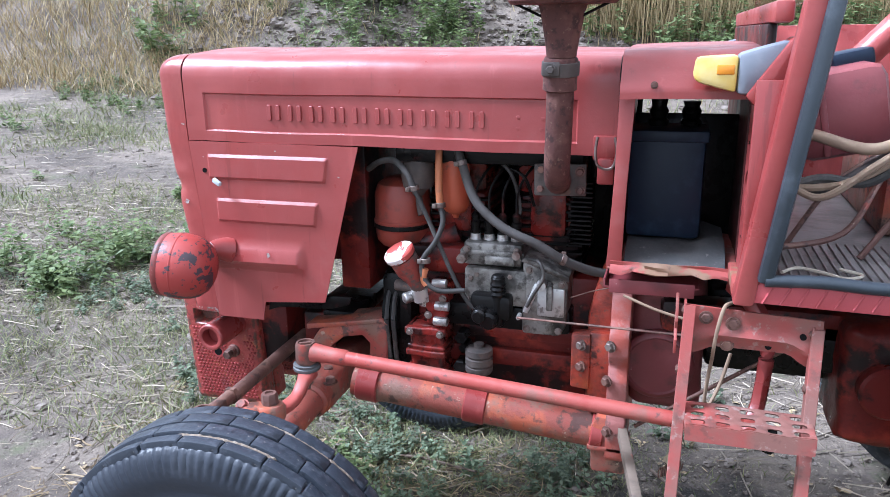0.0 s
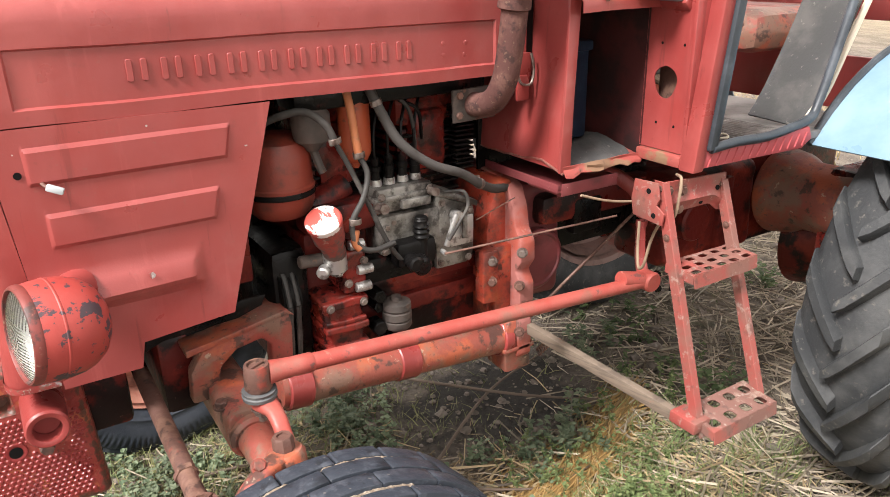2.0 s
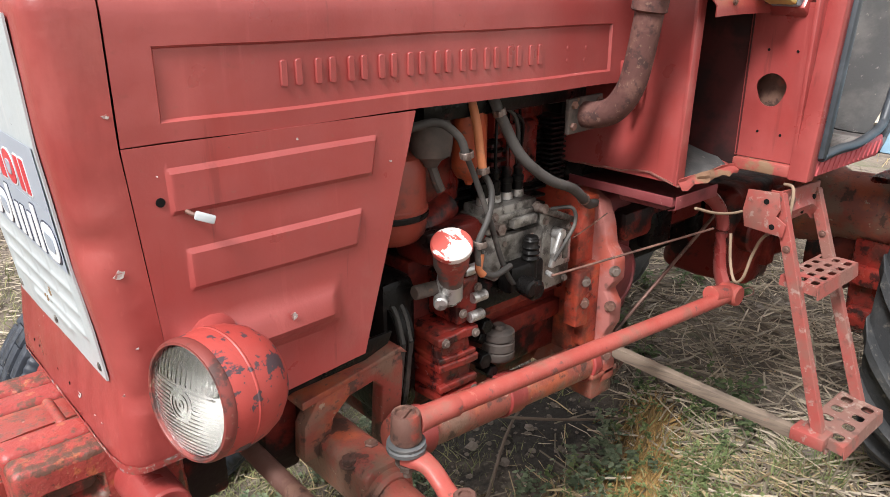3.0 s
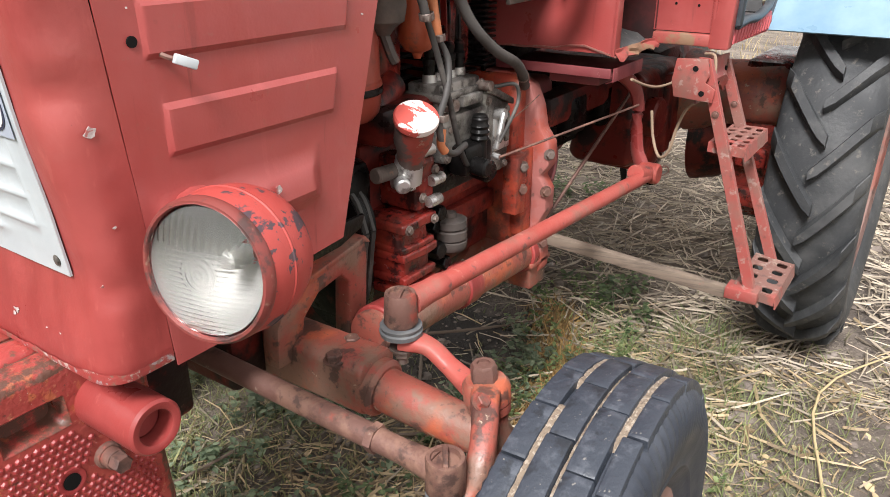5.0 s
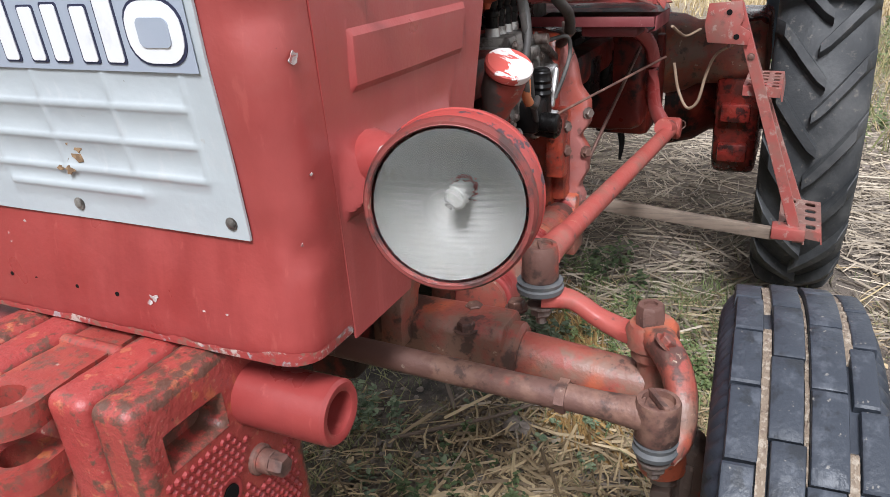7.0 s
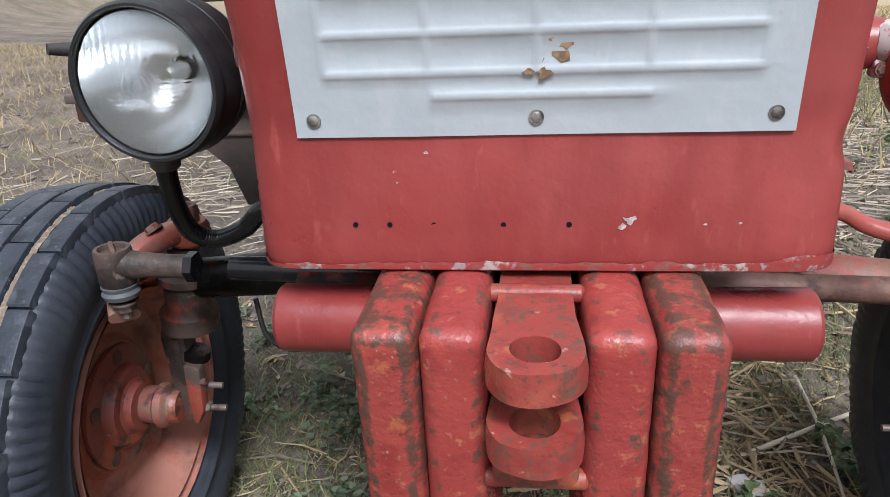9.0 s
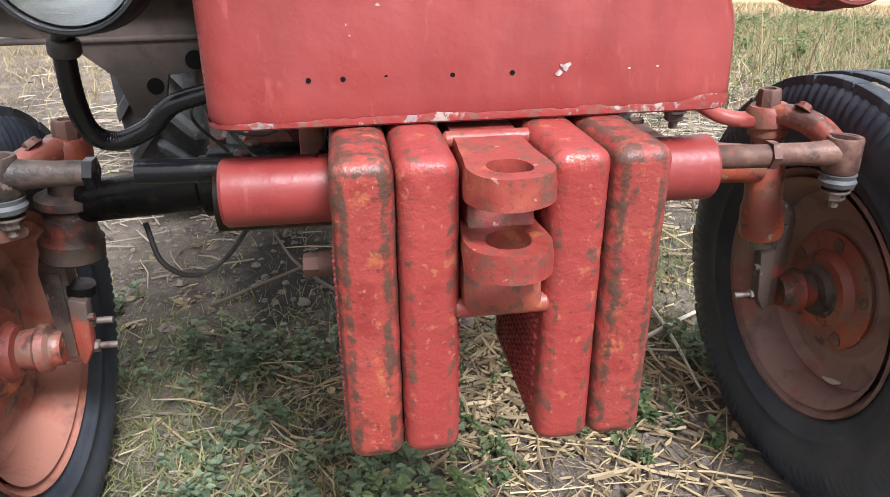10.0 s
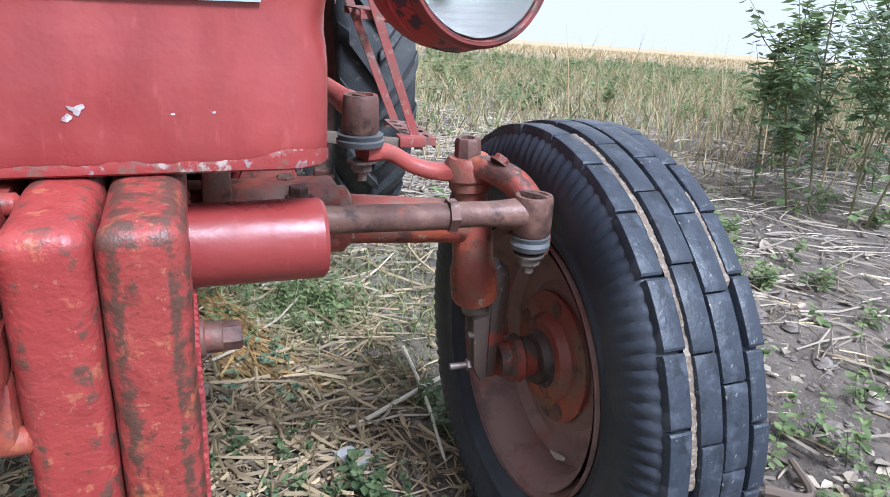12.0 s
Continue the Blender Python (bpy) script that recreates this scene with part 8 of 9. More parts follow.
for s in (-1, 1):
    bm = bmesh.new()
    span(bm, 2.36, 2.42, s * 0.52, s * 0.56, 1.0, 2.26, 0.008)
    part("rear_post", bm, "hood", cab)
bm = bmesh.new()
span(bm, 1.36, 2.40, 0.535, 0.556, 1.05, 1.50, 0.004)
part("cab_side", bm, "mask", cab, "red inner wall of the cab")
bm = bmesh.new()
span(bm, 1.40, 1.43, 0.52, 0.56, 1.5, 2.26, 0.008)
part("door_post", bm, "hood", cab)
# inside: tank, column, seat, mat on the wheel arch
bm = bmesh.new()
box(bm, (1.505, -0.16, 1.335), (0.17, 0.22, 0.17), 0.03, pose(0, 0, 0, 0, -12, 0))
part("dash_box", bm, "maroon", cab, "dark red dashboard box")
bm = bmesh.new()
box(bm, (1.525, -0.16, 1.432), (0.075, 0.075, 0.035), 0.008, pose(0, 0, 0, 0, -12, 0))
part("dash_cap", bm, "navy", cab, "black cap on the dashboard box")
bm = bmesh.new()
box(bm, (1.470, -0.16, 1.340), (0.014, 0.226, 0.178), 0.004, pose(0, 0, 0, 0, -12, 0))
part("strap", bm, "maroon", cab)
for k, (dy, dz, mt) in enumerate(((0.0, 0.0, "cord"), (0.018, 0.012, "hose_grey"), (-0.016, 0.016, "cord"), (0.006, -0.016, "rubber"))):
    bm = bmesh.new()
    pipe(bm, [(1.40, -0.31 + dy, 1.205 + dz), (1.47, -0.33 + dy, 1.205 - dz), (1.55, -0.34 + dy, 1.235 + dz), (1.62, -0.35 + dy, 1.30 + dz), (1.72, -0.35 + dy, 1.42 + dz)], 0.007 + 0.002 * (k % 2), 8, 7)
    part("cable", bm, mt, cab)
bm = bmesh.new()
rod(bm, (1.50, -0.12, 1.37), (1.72, -0.12, 1.62), 0.028, 16)
part("steering_column", bm, "mask", cab)
bm = bmesh.new()
c = Vector((1.72, -0.12, 1.62))
_ax = Vector((0.66, 0, 0.75)).normalized()
_u, _v = _ax.orthogonal().normalized(), _ax.cross(_ax.orthogonal().normalized())
pipe(bm, [c + (_u * math.cos(a) + _v * math.sin(a)) * 0.19 for a in [2 * math.pi * k / 16 for k in range(17)]], 0.012, 8, 3)
for k in range(3):
    a = 2 * math.pi * k / 3
    rod(bm, c, c + (_u * math.cos(a) + _v * math.sin(a)) * 0.19, 0.007, 8)
part("steering_wheel", bm, "black", cab)
for pts, r in (([(1.42, -0.30, 1.07), (1.50, -0.28, 1.20), (1.60, -0.27, 1.28)], 0.005), ([(1.55, -0.34, 1.075), (1.66, -0.30, 1.22), (1.80, -0.28, 1.30)], 0.006), ([(1.40, -0.36, 1.09), (1.52, -0.33, 1.12), (1.60, -0.20, 1.20)], 0.006)):
    bm = bmesh.new()
    pipe(bm, pts, r, 8)
    part("pedal_rod", bm, "rust", cab)
bm = bmesh.new()
pipe(bm, [(1.40, -0.49, 1.083), (1.43, -0.45, 1.081), (1.47, -0.47, 1.081), (1.50, -0.50, 1.082), (1.53, -0.47, 1.081), (1.50, -0.44, 1.081)], 0.003, 6, 8)
tagged(part("floor_wire", bm, "straw_white"), "loose white wire on the cab floor", "wire")
bm = bmesh.new()
pipe(bm, [(1.45, -0.30, 1.30), (1.55, -0.34, 1.28), (1.62, -0.36, 1.33), (1.70, -0.36, 1.42)], 0.011, 10)
part("rag_hose", bm, "cord", cab, "pale dirty hose")
bm = bmesh.new()
span(bm, 1.95, 2.35, -0.22, 0.22, 1.20, 1.32, 0.05)
part("seat", bm, "cast_pink", cab)
bm = bmesh.new()
span(bm, 1.62, 1.95, -0.15, 0.30, 1.07, 1.24, 0.02)
part("gear_tunnel", bm, "cast_pink", cab, "orange tunnel in the cab")
bm = bmesh.new()
us = [k / 12 for k in range(13)]
grid(bm, us, [-0.53, -0.48, -0.43, -0.38], lambda u, y: Vector((1.735 + 0.32 * u, y, 1.085 + 0.62 * u ** 1.2 + wave((u, y, 1), 0.008, 7))))
part("wheel_arch_mat", bm, "mat", cab, "dark felt mat over the wheel arch", 0.006, 60)
bm = bmesh.new()
pipe(bm, [(1.745, -0.537, 1.105), (1.80, -0.538, 1.16), (1.86, -0.538, 1.27), (1.93, -0.538, 1.40), (2.0, -0.538, 1.56)], 0.009, 8)
part("arch_trim", bm, "straw_white", cab, "white trim strip")

# turn signal
signal = group("turn_signal", tractor, "yellow and grey turn signal lamp")
bm = bmesh.new()
prism(bm, [(1.299, 1.387), (1.298, 1.452), (1.33, 1.462), (1.376, 1.474), (1.372, 1.455), (1.320, 1.386)], "y", -0.500, -0.440, 0.007)
part("body", bm, "lamp_grey", signal)
bm = bmesh.new()
prism(bm, [(1.232, 1.447), (1.228, 1.414), (1.238, 1.405), (1.298, 1.389), (1.2985, 1.451)], "y", -0.500, -0.440, 0.007)
part("lens", bm, "yellow", signal)
bm = bmesh.new()
box(bm, (1.279, -0.499, 1.427), (0.028, 0.006, 0.016), 0.002)
part("side_lens", bm, "amber", signal)
bm = bmesh.new()
prism(bm, [(1.312, 1.384), (1.330, 1.366), (1.367, 1.366), (1.392, 1.478), (1.376, 1.478)], "y", -0.508, -0.430, 0.006)
part("bracket", bm, "mask", signal)
copy_thing(signal, pose(0, 0.92, 0))

# blue rear fenders
for s in (-1, 1):
    bm = bmesh.new()
    grid(bm, [radians(140 - 8 * k) for k in range(18)], [0.535, 0.60, 0.68, 0.76, 0.84, 0.90, 0.93, 0.935],
         lambda a, y: Vector((2.275 + (0.672 - (0.03 if y > 0.933 else 0)) * math.cos(a), s * y, 0.605 + (0.672 - (0.03 if y > 0.933 else 0)) * math.sin(a))))
    part("rear_fender", bm, "fender", tractor, "pale blue curved rear fender", 0.004, 50)
    bm = bmesh.new()
    pipe(bm, [(2.275 + 0.675 * math.cos(radians(a)), s * 0.54, 0.605 + 0.675 * math.sin(radians(a))) for a in range(140, 40, -12)], 0.010, 8, 3)
    part("fender_seal", bm, "seal", tractor)

# under the box: tray, torn sheet, bracket
bm = bmesh.new()
prism(bm, [(1.088, 0.998), (1.088, 1.018), (1.092, 1.018), (1.092, 1.002), (1.27, 1.010), (1.27, 1.006)], "y", -0.400, -0.13, 0.0008)
prism(bm, [(-0.400, 1.018), (-0.403, 1.018), (-0.403, 0.990), (-0.385, 0.984), (-0.385, 0.987), (-0.400, 0.993)], "x", 1.10, 1.262, 0.0008)
span(bm, 1.13, 1.22, -0.36, -0.24, 0.972, 0.998, 0.006)
part("under_tray", bm, "maroon", cab, "scuffed red tray")
bm = bmesh.new()
grid(bm, [1.10 + 0.022 * k for k in range(11)], [0, 0.33, 0.66, 1], lambda x, f: Vector((x, -0.402 - 0.012 * f + wave((x, f, 3), 0.012, 20), 1.056 - 0.034 * f * (0.6 + 0.6 * noise.noise(Vector((x * 22, 3, 1)))))))
part("torn_lip", bm, "torn", cab, "torn bent sheet edge", 0.0025, 50)

# ---- ladder ----
ladder = group("ladder", tractor, "red two-step ladder with punched treads")
# pressed top bracket with a waist, bolted to the sill
bm = bmesh.new()
us, vs = [1.244 + 0.0112 * k for k in range(21)], [0.0, 0.10, 0.22, 0.34, 0.46, 0.58, 0.70, 0.82, 0.92, 1.0]


def bracket_at(x, f):
    foot = 0.952 - 0.016 * inside(x, 0.5, 1.22, 1.280, 0, 1, 0.02) - 0.022 * inside(x, 0.5, 1.432, 1.49, 0, 1, 0.02)
    z = foot + (1.026 - 0.05 * (x - 1.244) - foot) * f
    return Vector((x, -0.534 - 0.009 * math.exp(-((f - 0.32) / 0.14) ** 2) + wave((x, 1, z), 0.003, 12), z))


grid(bm, us, vs, bracket_at)
part("top_bracket", bm, "step", ladder, "", 0.005, 50)
for x, z in ((1.325, 0.998), (1.318, 0.958), (1.280, 1.005)):
    bm = bmesh.new()
    bolt(bm, (x, -0.538, z), (0, -1, 0), 0.009, 0.007)
    part("bolt", bm, "rust", ladder)
for x, z in ((1.256, 1.004), (1.385, 0.962), (1.438, 0.985)):
    bm = bmesh.new()
    rod(bm, (x, -0.541, z), (x, -0.53, z), 0.0055, 10)
    part("bolt_hole", bm, "hole", ladder)
# lug that turns in beside the left rail
bm = bmesh.new()
prism(bm, [(-0.488, 1.030), (-0.552, 1.034), (-0.560, 1.00), (-0.553, 0.985), (-0.575, 0.972), (-0.572, 0.945), (-0.49, 0.950), (-0.482, 0.985)], "x", 1.228, 1.233, 0.001)
part("side_lug", bm, "step", ladder)
for y, z in ((-0.548, 0.962), (-0.53, 1.012)):
    bm = bmesh.new()
    rod(bm, (1.2270, y, z), (1.2335, y, z), 0.006, 10)
    part("bolt_hole", bm, "hole", ladder)

for a, b in (((1.252, -0.552, 1.030), (1.234, -0.732, 0.512)), ((1.461, -0.538, 1.000), (1.438, -0.722, 0.540))):
    d = Vector(b) - Vector(a)
    bm = bmesh.new()
    for off, wx, wy in ((Vector((0, 0, 0)), 0.019, 0.005), (Vector((-0.0080, 0.011, 0.004)), 0.004, 0.024)):
        t = bmesh.new()
        span(t, -wx / 2, wx / 2, -wy / 2, wy / 2, 0, 1, 0.001, 1)
        for v in t.verts:
            v.co = Vector(a) + off + d * v.co.z + Vector((v.co.x, v.co.y, 0))
        absorb(bm, t)
    rail = part("rail", bm, "step", ladder)
    for f in (0.03, 0.22):
        p = Vector(a).lerp(Vector(b), f)
        bm = bmesh.new()
        bolt(bm, p + Vector((-0.0102, 0.011, 0.004)), (-1, 0, 0), 0.006, 0.004)
        part("rivet", bm, "rust", rail)


def tread(x0, x1, y0, y1, z, tilt, nx, ny, hole):
    """A step plate with rounded punched holes and turned-down edges."""
    bm = bmesh.new()
    px, py, n = (x1 - x0) / nx, (y1 - y0) / ny, 16

    def level(x, y):
        return z + tilt * (y - y0) + wave((x, y, z), 0.003, 15)
    for i in range(nx):
        for j in range(ny):
            cx, cy = x0 + px * (i + 0.5), y0 + py * (j + 0.5)
            rings = []
            for f in (1.0, 0.5, 0.0):
                ring = []
                for k in range(n):
                    a = 2 * math.pi * (k + 0.5) / n
                    c, d = math.cos(a), math.sin(a)
                    q = max(abs(c), abs(d))
                    g = 0.5 / q * f + (1 - f) * hole * (0.62 / q + 0.38)
                    u, v = g * c * px, g * d * py
                    if f == 1.0:
                        u, v = (math.copysign(px / 2, c) if abs(c) == q else u), (math.copysign(py / 2, d) if abs(d) == q else v)
                    ring.append(bm.verts.new((cx + u, cy + v, level(cx + u, cy + v) - (0.0015 if f == 0 else 0))))
                rings.append(ring)
            corners = [bm.verts.new((cx + sx * px / 2, cy + sy * py / 2, level(cx + sx * px / 2, cy + sy * py / 2))) for sx, sy in ((1, 1), (-1, 1), (-1, -1), (1, -1))]
            for p, q in zip(rings, rings[1:]):
                for k in range(n):
                    bm.faces.new((p[k], p[(k + 1) % n], q[(k + 1) % n], q[k]))
            for c, k in zip(corners, (1, 5, 9, 13)):
                bm.faces.new((rings[0][k], c, rings[0][(k + 1) % n]))
    us, vs = [x0 + (x1 - x0) * k / 20 for k in range(21)], [y0 + (y1 - y0) * k / 10 for k in range(11)]
    grid(bm, us, [0, 0.5, 1], lambda x, f: Vector((x, y0 - 0.004 * f, level(x, y0) - 0.028 * f)))
    grid(bm, vs, [0, 0.5, 1], lambda y, f: Vector((x0, y, level(x0, y) - 0.020 * f)))
    grid(bm, vs, [0, 0.5, 1], lambda y, f: Vector((x1, y, level(x1, y) - 0.020 * f)))
    return bm


part("tread", tread(1.256, 1.458, -0.647, -0.570, 0.852, 0.03, 5, 3, 0.30), "step", ladder, "punched scuffed step", 0.003, 40)
part("tread", tread(1.228, 1.432, -0.764, -0.676, 0.545, 0.10, 4, 2, 0.27), "rust_step", ladder, "punched rusty step crusted with mud", 0.003, 40)
bm = bmesh.new()
box(bm, (1.228, -0.698, 0.540), (0.05, 0.07, 0.028), 0.004)
part("socket", bm, "step", ladder)
bm = bmesh.new()
a, b = Vector((1.125, -0.215, 0.606)), Vector((1.226, -0.672, 0.532))
m_, L_ = along(a, b)
t = bmesh.new()
box(t, (0, 0, L_ / 2), (0.021, 0.028, L_), 0.003)
absorb(bm, t, m_)
part("stay_bar", bm, "wood", ladder, "weathered grey-beige bar bracing the ladder")
bm = bmesh.new()
pipe(bm, [(1.322, -0.520, 1.030), (1.308, -0.545, 1.028), (1.299, -0.551, 0.985), (1.296, -0.545, 0.945), (1.298, -0.505, 0.915), (1.295, -0.487, 0.87), (1.293, -0.474, 0.81), (1.303, -0.450, 0.792), (1.322, -0.425, 0.83), (1.337, -0.410, 0.888)], 0.0035, 8, 7)
tagged(part("hanging_cord", bm, "cord"), "beige cord hanging in a loop beside the ladder", "cord")
bm = bmesh.new()
pipe(bm, [(1.13, -0.43, 0.995), (1.20, -0.438, 0.972), (1.28, -0.442, 0.957), (1.36, -0.46, 0.962)], 0.003, 8)
tagged(part("short_cord", bm, "cord"), "short dirty cord tied under the battery box", "cord")
bm = bmesh.new()
span(bm, 1.045, 1.10, -0.288, -0.272, 1.235, 1.285, 0.003)
span(bm, 1.056, 1.090, -0.296, -0.286, 1.185, 1.24, 0.006)
latch = part("bonnet_latch", bm, "mask", tractor, "red bonnet latch with a wire bail")
bm = bmesh.new()
pipe(bm, [(1.055, -0.30, 1.285), (1.052, -0.302, 1.25), (1.06, -0.304, 1.225), (1.085, -0.304, 1.222), (1.095, -0.302, 1.25), (1.09, -0.298, 1.285)], 0.003, 6)
part("bail", bm, "bolt", latch)


# ---- litter and plants ----
def mesh_of(name, verts, faces, mat, label, category, kind="stuff"):
    me = bpy.data.meshes.new(name)
    me.from_pydata(verts, [], faces)
    me.materials.append(M[mat])
    return tagged(new(name, me), label, category, kind=kind)


def under_tractor(x, y):
    """Where a tyre or the footprint of a tyre stands."""
    return (abs(x - 0.372) < 0.12 or abs(x - 2.275) < 0.2) and 0.60 < abs(y) < 0.88


def oily(x, y):
    """The bare dark patch under the engine."""
    return ((x - 1.42) / 0.40) ** 2 + ((y - 0.30) / 0.29) ** 2 < 1 + 0.5 * noise.noise(Vector((x * 4, y * 4, 2)))


def litter(name, n, place, length, width, mat, label, seed, flat=0.05, bend=0.05):
    """Stalks lying on the soil: bent three-sided tubes."""
    rnd = random.Random(seed)
    verts, faces = [], []
    k = 0
    while k < n:
        x, y = place(rnd)
        if under_tractor(x, y) or (oily(x, y) and rnd.random() < 0.85) or (-1.8 < y < -0.64 and -0.3 < x < 1.75 and rnd.random() < 0.85) or (0.2 < y < 1.0 and 0.9 < x < 1.9 and rnd.random() < 0.6):
            continue
        k += 1
        L, w = length[0] + (length[1] - length[0]) * rnd.random() ** 2.2, rnd.uniform(*width)
        a = rnd.uniform(0, 2 * math.pi)
        d, up = Vector((math.cos(a), math.sin(a), rnd.gauss(0, flat))), Vector((0, 0, 1))
        s = Vector((-d.y, d.x, 0))
        bow = s * rnd.gauss(0, bend) * L
        base = Vector((x, y, ground_z(x, y) + w * 0.6 + abs(d.z) * L * 0.5 + rnd.random() ** 2 * 0.02))
        i0 = len(verts)
        for f in (-0.5, 0.0, 0.5):
            c = base + d * L * f + bow * (1 - 4 * f * f)
            ww = w * (1.0 if f < 0.4 else 0.6)
            verts += [c + s * ww * 0.5, c - s * ww * 0.5, c + up * ww * 0.75]
        for q in (0, 3):
            for e in range(3):
                faces.append((i0 + q + e, i0 + q + (e + 1) % 3, i0 + q + 3 + (e + 1) % 3, i0 + q + 3 + e))
    return mesh_of(name, verts, faces, mat, label, "straw")


def spread(x0, x1, y0, y1):
    return lambda r: (r.uniform(x0, x1), r.uniform(y0, y1))


def blob(cx, cy, sx, sy):
    return lambda r: (r.gauss(cx, sx), r.gauss(cy, sy))


litter("straw_litter", 1000, blob(0.55, -0.80, 0.75, 0.7), (0.03, 0.22), (0.002, 0.006), "straw_mix", "scattered dry yellow straw on the soil", 1)
litter("straw_litter", 700, blob(1.40, -0.62, 0.35, 0.36), (0.04, 0.26), (0.002, 0.005), "straw_mix", "scattered dry yellow straw on the soil", 2)
litter("stalk_litter", 5600, blob(3.2, -0.2, 0.95, 1.0), (0.05, 0.35), (0.003, 0.008), "stalk_mix", "bleached broken stalks on the soil", 3)
litter("stalk_litter", 3800, spread(-6, 6, -5, 7), (0.03, 0.25), (0.002, 0.006), "stalk_mix", "bleached broken stalks on the soil", 4)
litter("straw_litter", 1100, spread(-0.9, 1.9, -0.05, 1.5), (0.01, 0.10), (0.001, 0.0035), "stalk_mix", "fine chaff on the soil", 8)
litter("straw_litter", 2200, spread(-0.9, 1.9, -1.5, -0.05), (0.01, 0.09), (0.001, 0.0035), "straw_mix", "fine chaff on the soil", 5)
litter("stalk_litter", 12000, lambda r: (0.4 + 9 * r.random() ** 1.4, -1.0 - 7 * r.random() ** 1.3), (0.02, 0.30), (0.002, 0.008), "stalk_mix", "bleached broken stalks on the soil", 6)
litter("stalk_litter", 3500, lambda r: (-r.uniform(-3, 8), r.uniform(1.2, 9)), (0.05, 0.35), (0.003, 0.009), "stalk_mix", "bleached broken stalks on the soil", 7)


litter("broken_straw", 230, blob(0.35, -0.62, 0.45, 0.38), (0.03, 0.22), (0.003, 0.009), "straw_mix", "thick broken straw beside the front wheel", 9, 0.08, 0.09)
litter("broken_straw", 210, blob(1.36, -0.60, 0.30, 0.30), (0.06, 0.30), (0.004, 0.010), "straw_mix", "thick broken straw under the ladder", 10, 0.08, 0.09)
litter("broken_straw", 310, blob(-0.20, -0.20, 0.45, 0.45), (0.03, 0.18), (0.002, 0.007), "straw_mix", "broken straw before the weights", 11, 0.08, 0.12)
litter("stalk_litter", 5200, lambda r: (0.6 - 4.5 * r.random() ** 1.2, 0.3 + 3.5 * r.random()), (0.02, 0.22), (0.002, 0.007), "stalk_mix", "bleached broken stalks on the soil", 12)


litter("broken_straw", 420, blob(0.62, 0.0, 0.26, 0.28), (0.02, 0.16), (0.002, 0.006), "straw_mix", "broken straw under the axle", 13, 0.08, 0.12)
litter("broken_straw", 720, blob(0.80, -0.27, 0.17, 0.16), (0.03, 0.16), (0.003, 0.009), "straw_mix", "pale broken straw behind the front wheel", 16, 0.08, 0.10)
litter("broken_straw", 520, blob(1.85, -0.42, 0.34, 0.30), (0.05, 0.32), (0.003, 0.008), "stalk_mix", "bleached broken stalks beside the rear wheel", 20, 0.08, 0.06)
litter("straw_litter", 1600, blob(0.62, 0.05, 0.34, 0.36), (0.01, 0.08), (0.001, 0.0035), "straw_mix", "fine chaff on the soil", 15)


def swath(n, seed):
    """A bundle of golden straw, its stalks lying nearly the same way."""
    rnd = random.Random(seed)
    verts, faces = [], []
    for _ in range(n):
        f, o = rnd.uniform(-0.1, 1.1), rnd.gauss(0, 0.055)
        x, y = 1.12 + 0.62 * f + 0.2 * o, -0.26 + 0.24 * f - 0.06 * math.sin(3 * f) + o
        L, w, a = rnd.uniform(0.08, 0.32), rnd.uniform(0.0012, 0.0035), math.atan2(0.24, 0.62) + rnd.gauss(0, 0.22)
        d = Vector((math.cos(a), math.sin(a), rnd.gauss(0, 0.04)))
        side, up = Vector((-d.y, d.x, 0)), Vector((0, 0, 1))
        bow = side * rnd.gauss(0, 0.07) * L
        base = Vector((x, y, ground_z(x, y) + 0.004 + 0.030 * rnd.random() * math.exp(-(o / 0.06) ** 2)))
        i0 = len(verts)
        for g in (-0.5, 0.0, 0.5):
            c = base + d * L * g + bow * (1 - 4 * g * g)
            verts += [c + side * w, c - side * w, c + up * w * 1.4]
        for q in (0, 3):
            for e in range(3):
                faces.append((i0 + q + e, i0 + q + (e + 1) % 3, i0 + q + 3 + (e + 1) % 3, i0 + q + 3 + e))
    return mesh_of("straw_bundle", verts, faces, "straw_gold", "bundle of golden straw lying under the tractor", "straw")


swath(1300, 14)


def clods(name, n, place, size, label, seed):
    """Crumbs of soil: small uneven stones of eight faces."""
    rnd = random.Random(seed)
    verts, faces = [], []
    for _ in range(n):
        x, y = place(rnd)
        if under_tractor(x, y):
            continue
        s = size[0] + (size[1] - size[0]) * rnd.random() ** 3
        c = Vector((x, y, ground_z(x, y) + s * 0.15))
        i0 = len(verts)
        turn = rnd.uniform(0, 1.2)
        for lev, rad in ((-0.35, 0.7), (0.1, 1.0), (0.5, 0.66)):
            for k in range(6):
                a = turn + math.pi * k / 3 + lev
                verts.append(c + Vector((math.cos(a) * rad, math.sin(a) * rad, lev)) * s * rnd.uniform(0.72, 1.15))
        verts.append(c + Vector((rnd.uniform(-0.2, 0.2), rnd.uniform(-0.2, 0.2), 0.68)) * s)
        for k in range(6):
            j = (k + 1) % 6
            faces += [(i0 + k, i0 + j, i0 + 6 + j, i0 + 6 + k), (i0 + 6 + k, i0 + 6 + j, i0 + 12 + j, i0 + 12 + k), (i0 + 12 + k, i0 + 12 + j, i0 + 18)]
    return mesh_of(name, verts, faces, "clod", label, "soil")


clods("soil_clods", 9000, spread(-1.6, 2.4, -1.8, 1.8), (0.002, 0.016), "crumbs and clods of dry soil", 61)
clods("soil_clods", 7000, lambda r: (r.uniform(-6, 6), r.uniform(-5, 8)), (0.004, 0.035), "crumbs and clods of dry soil", 62)
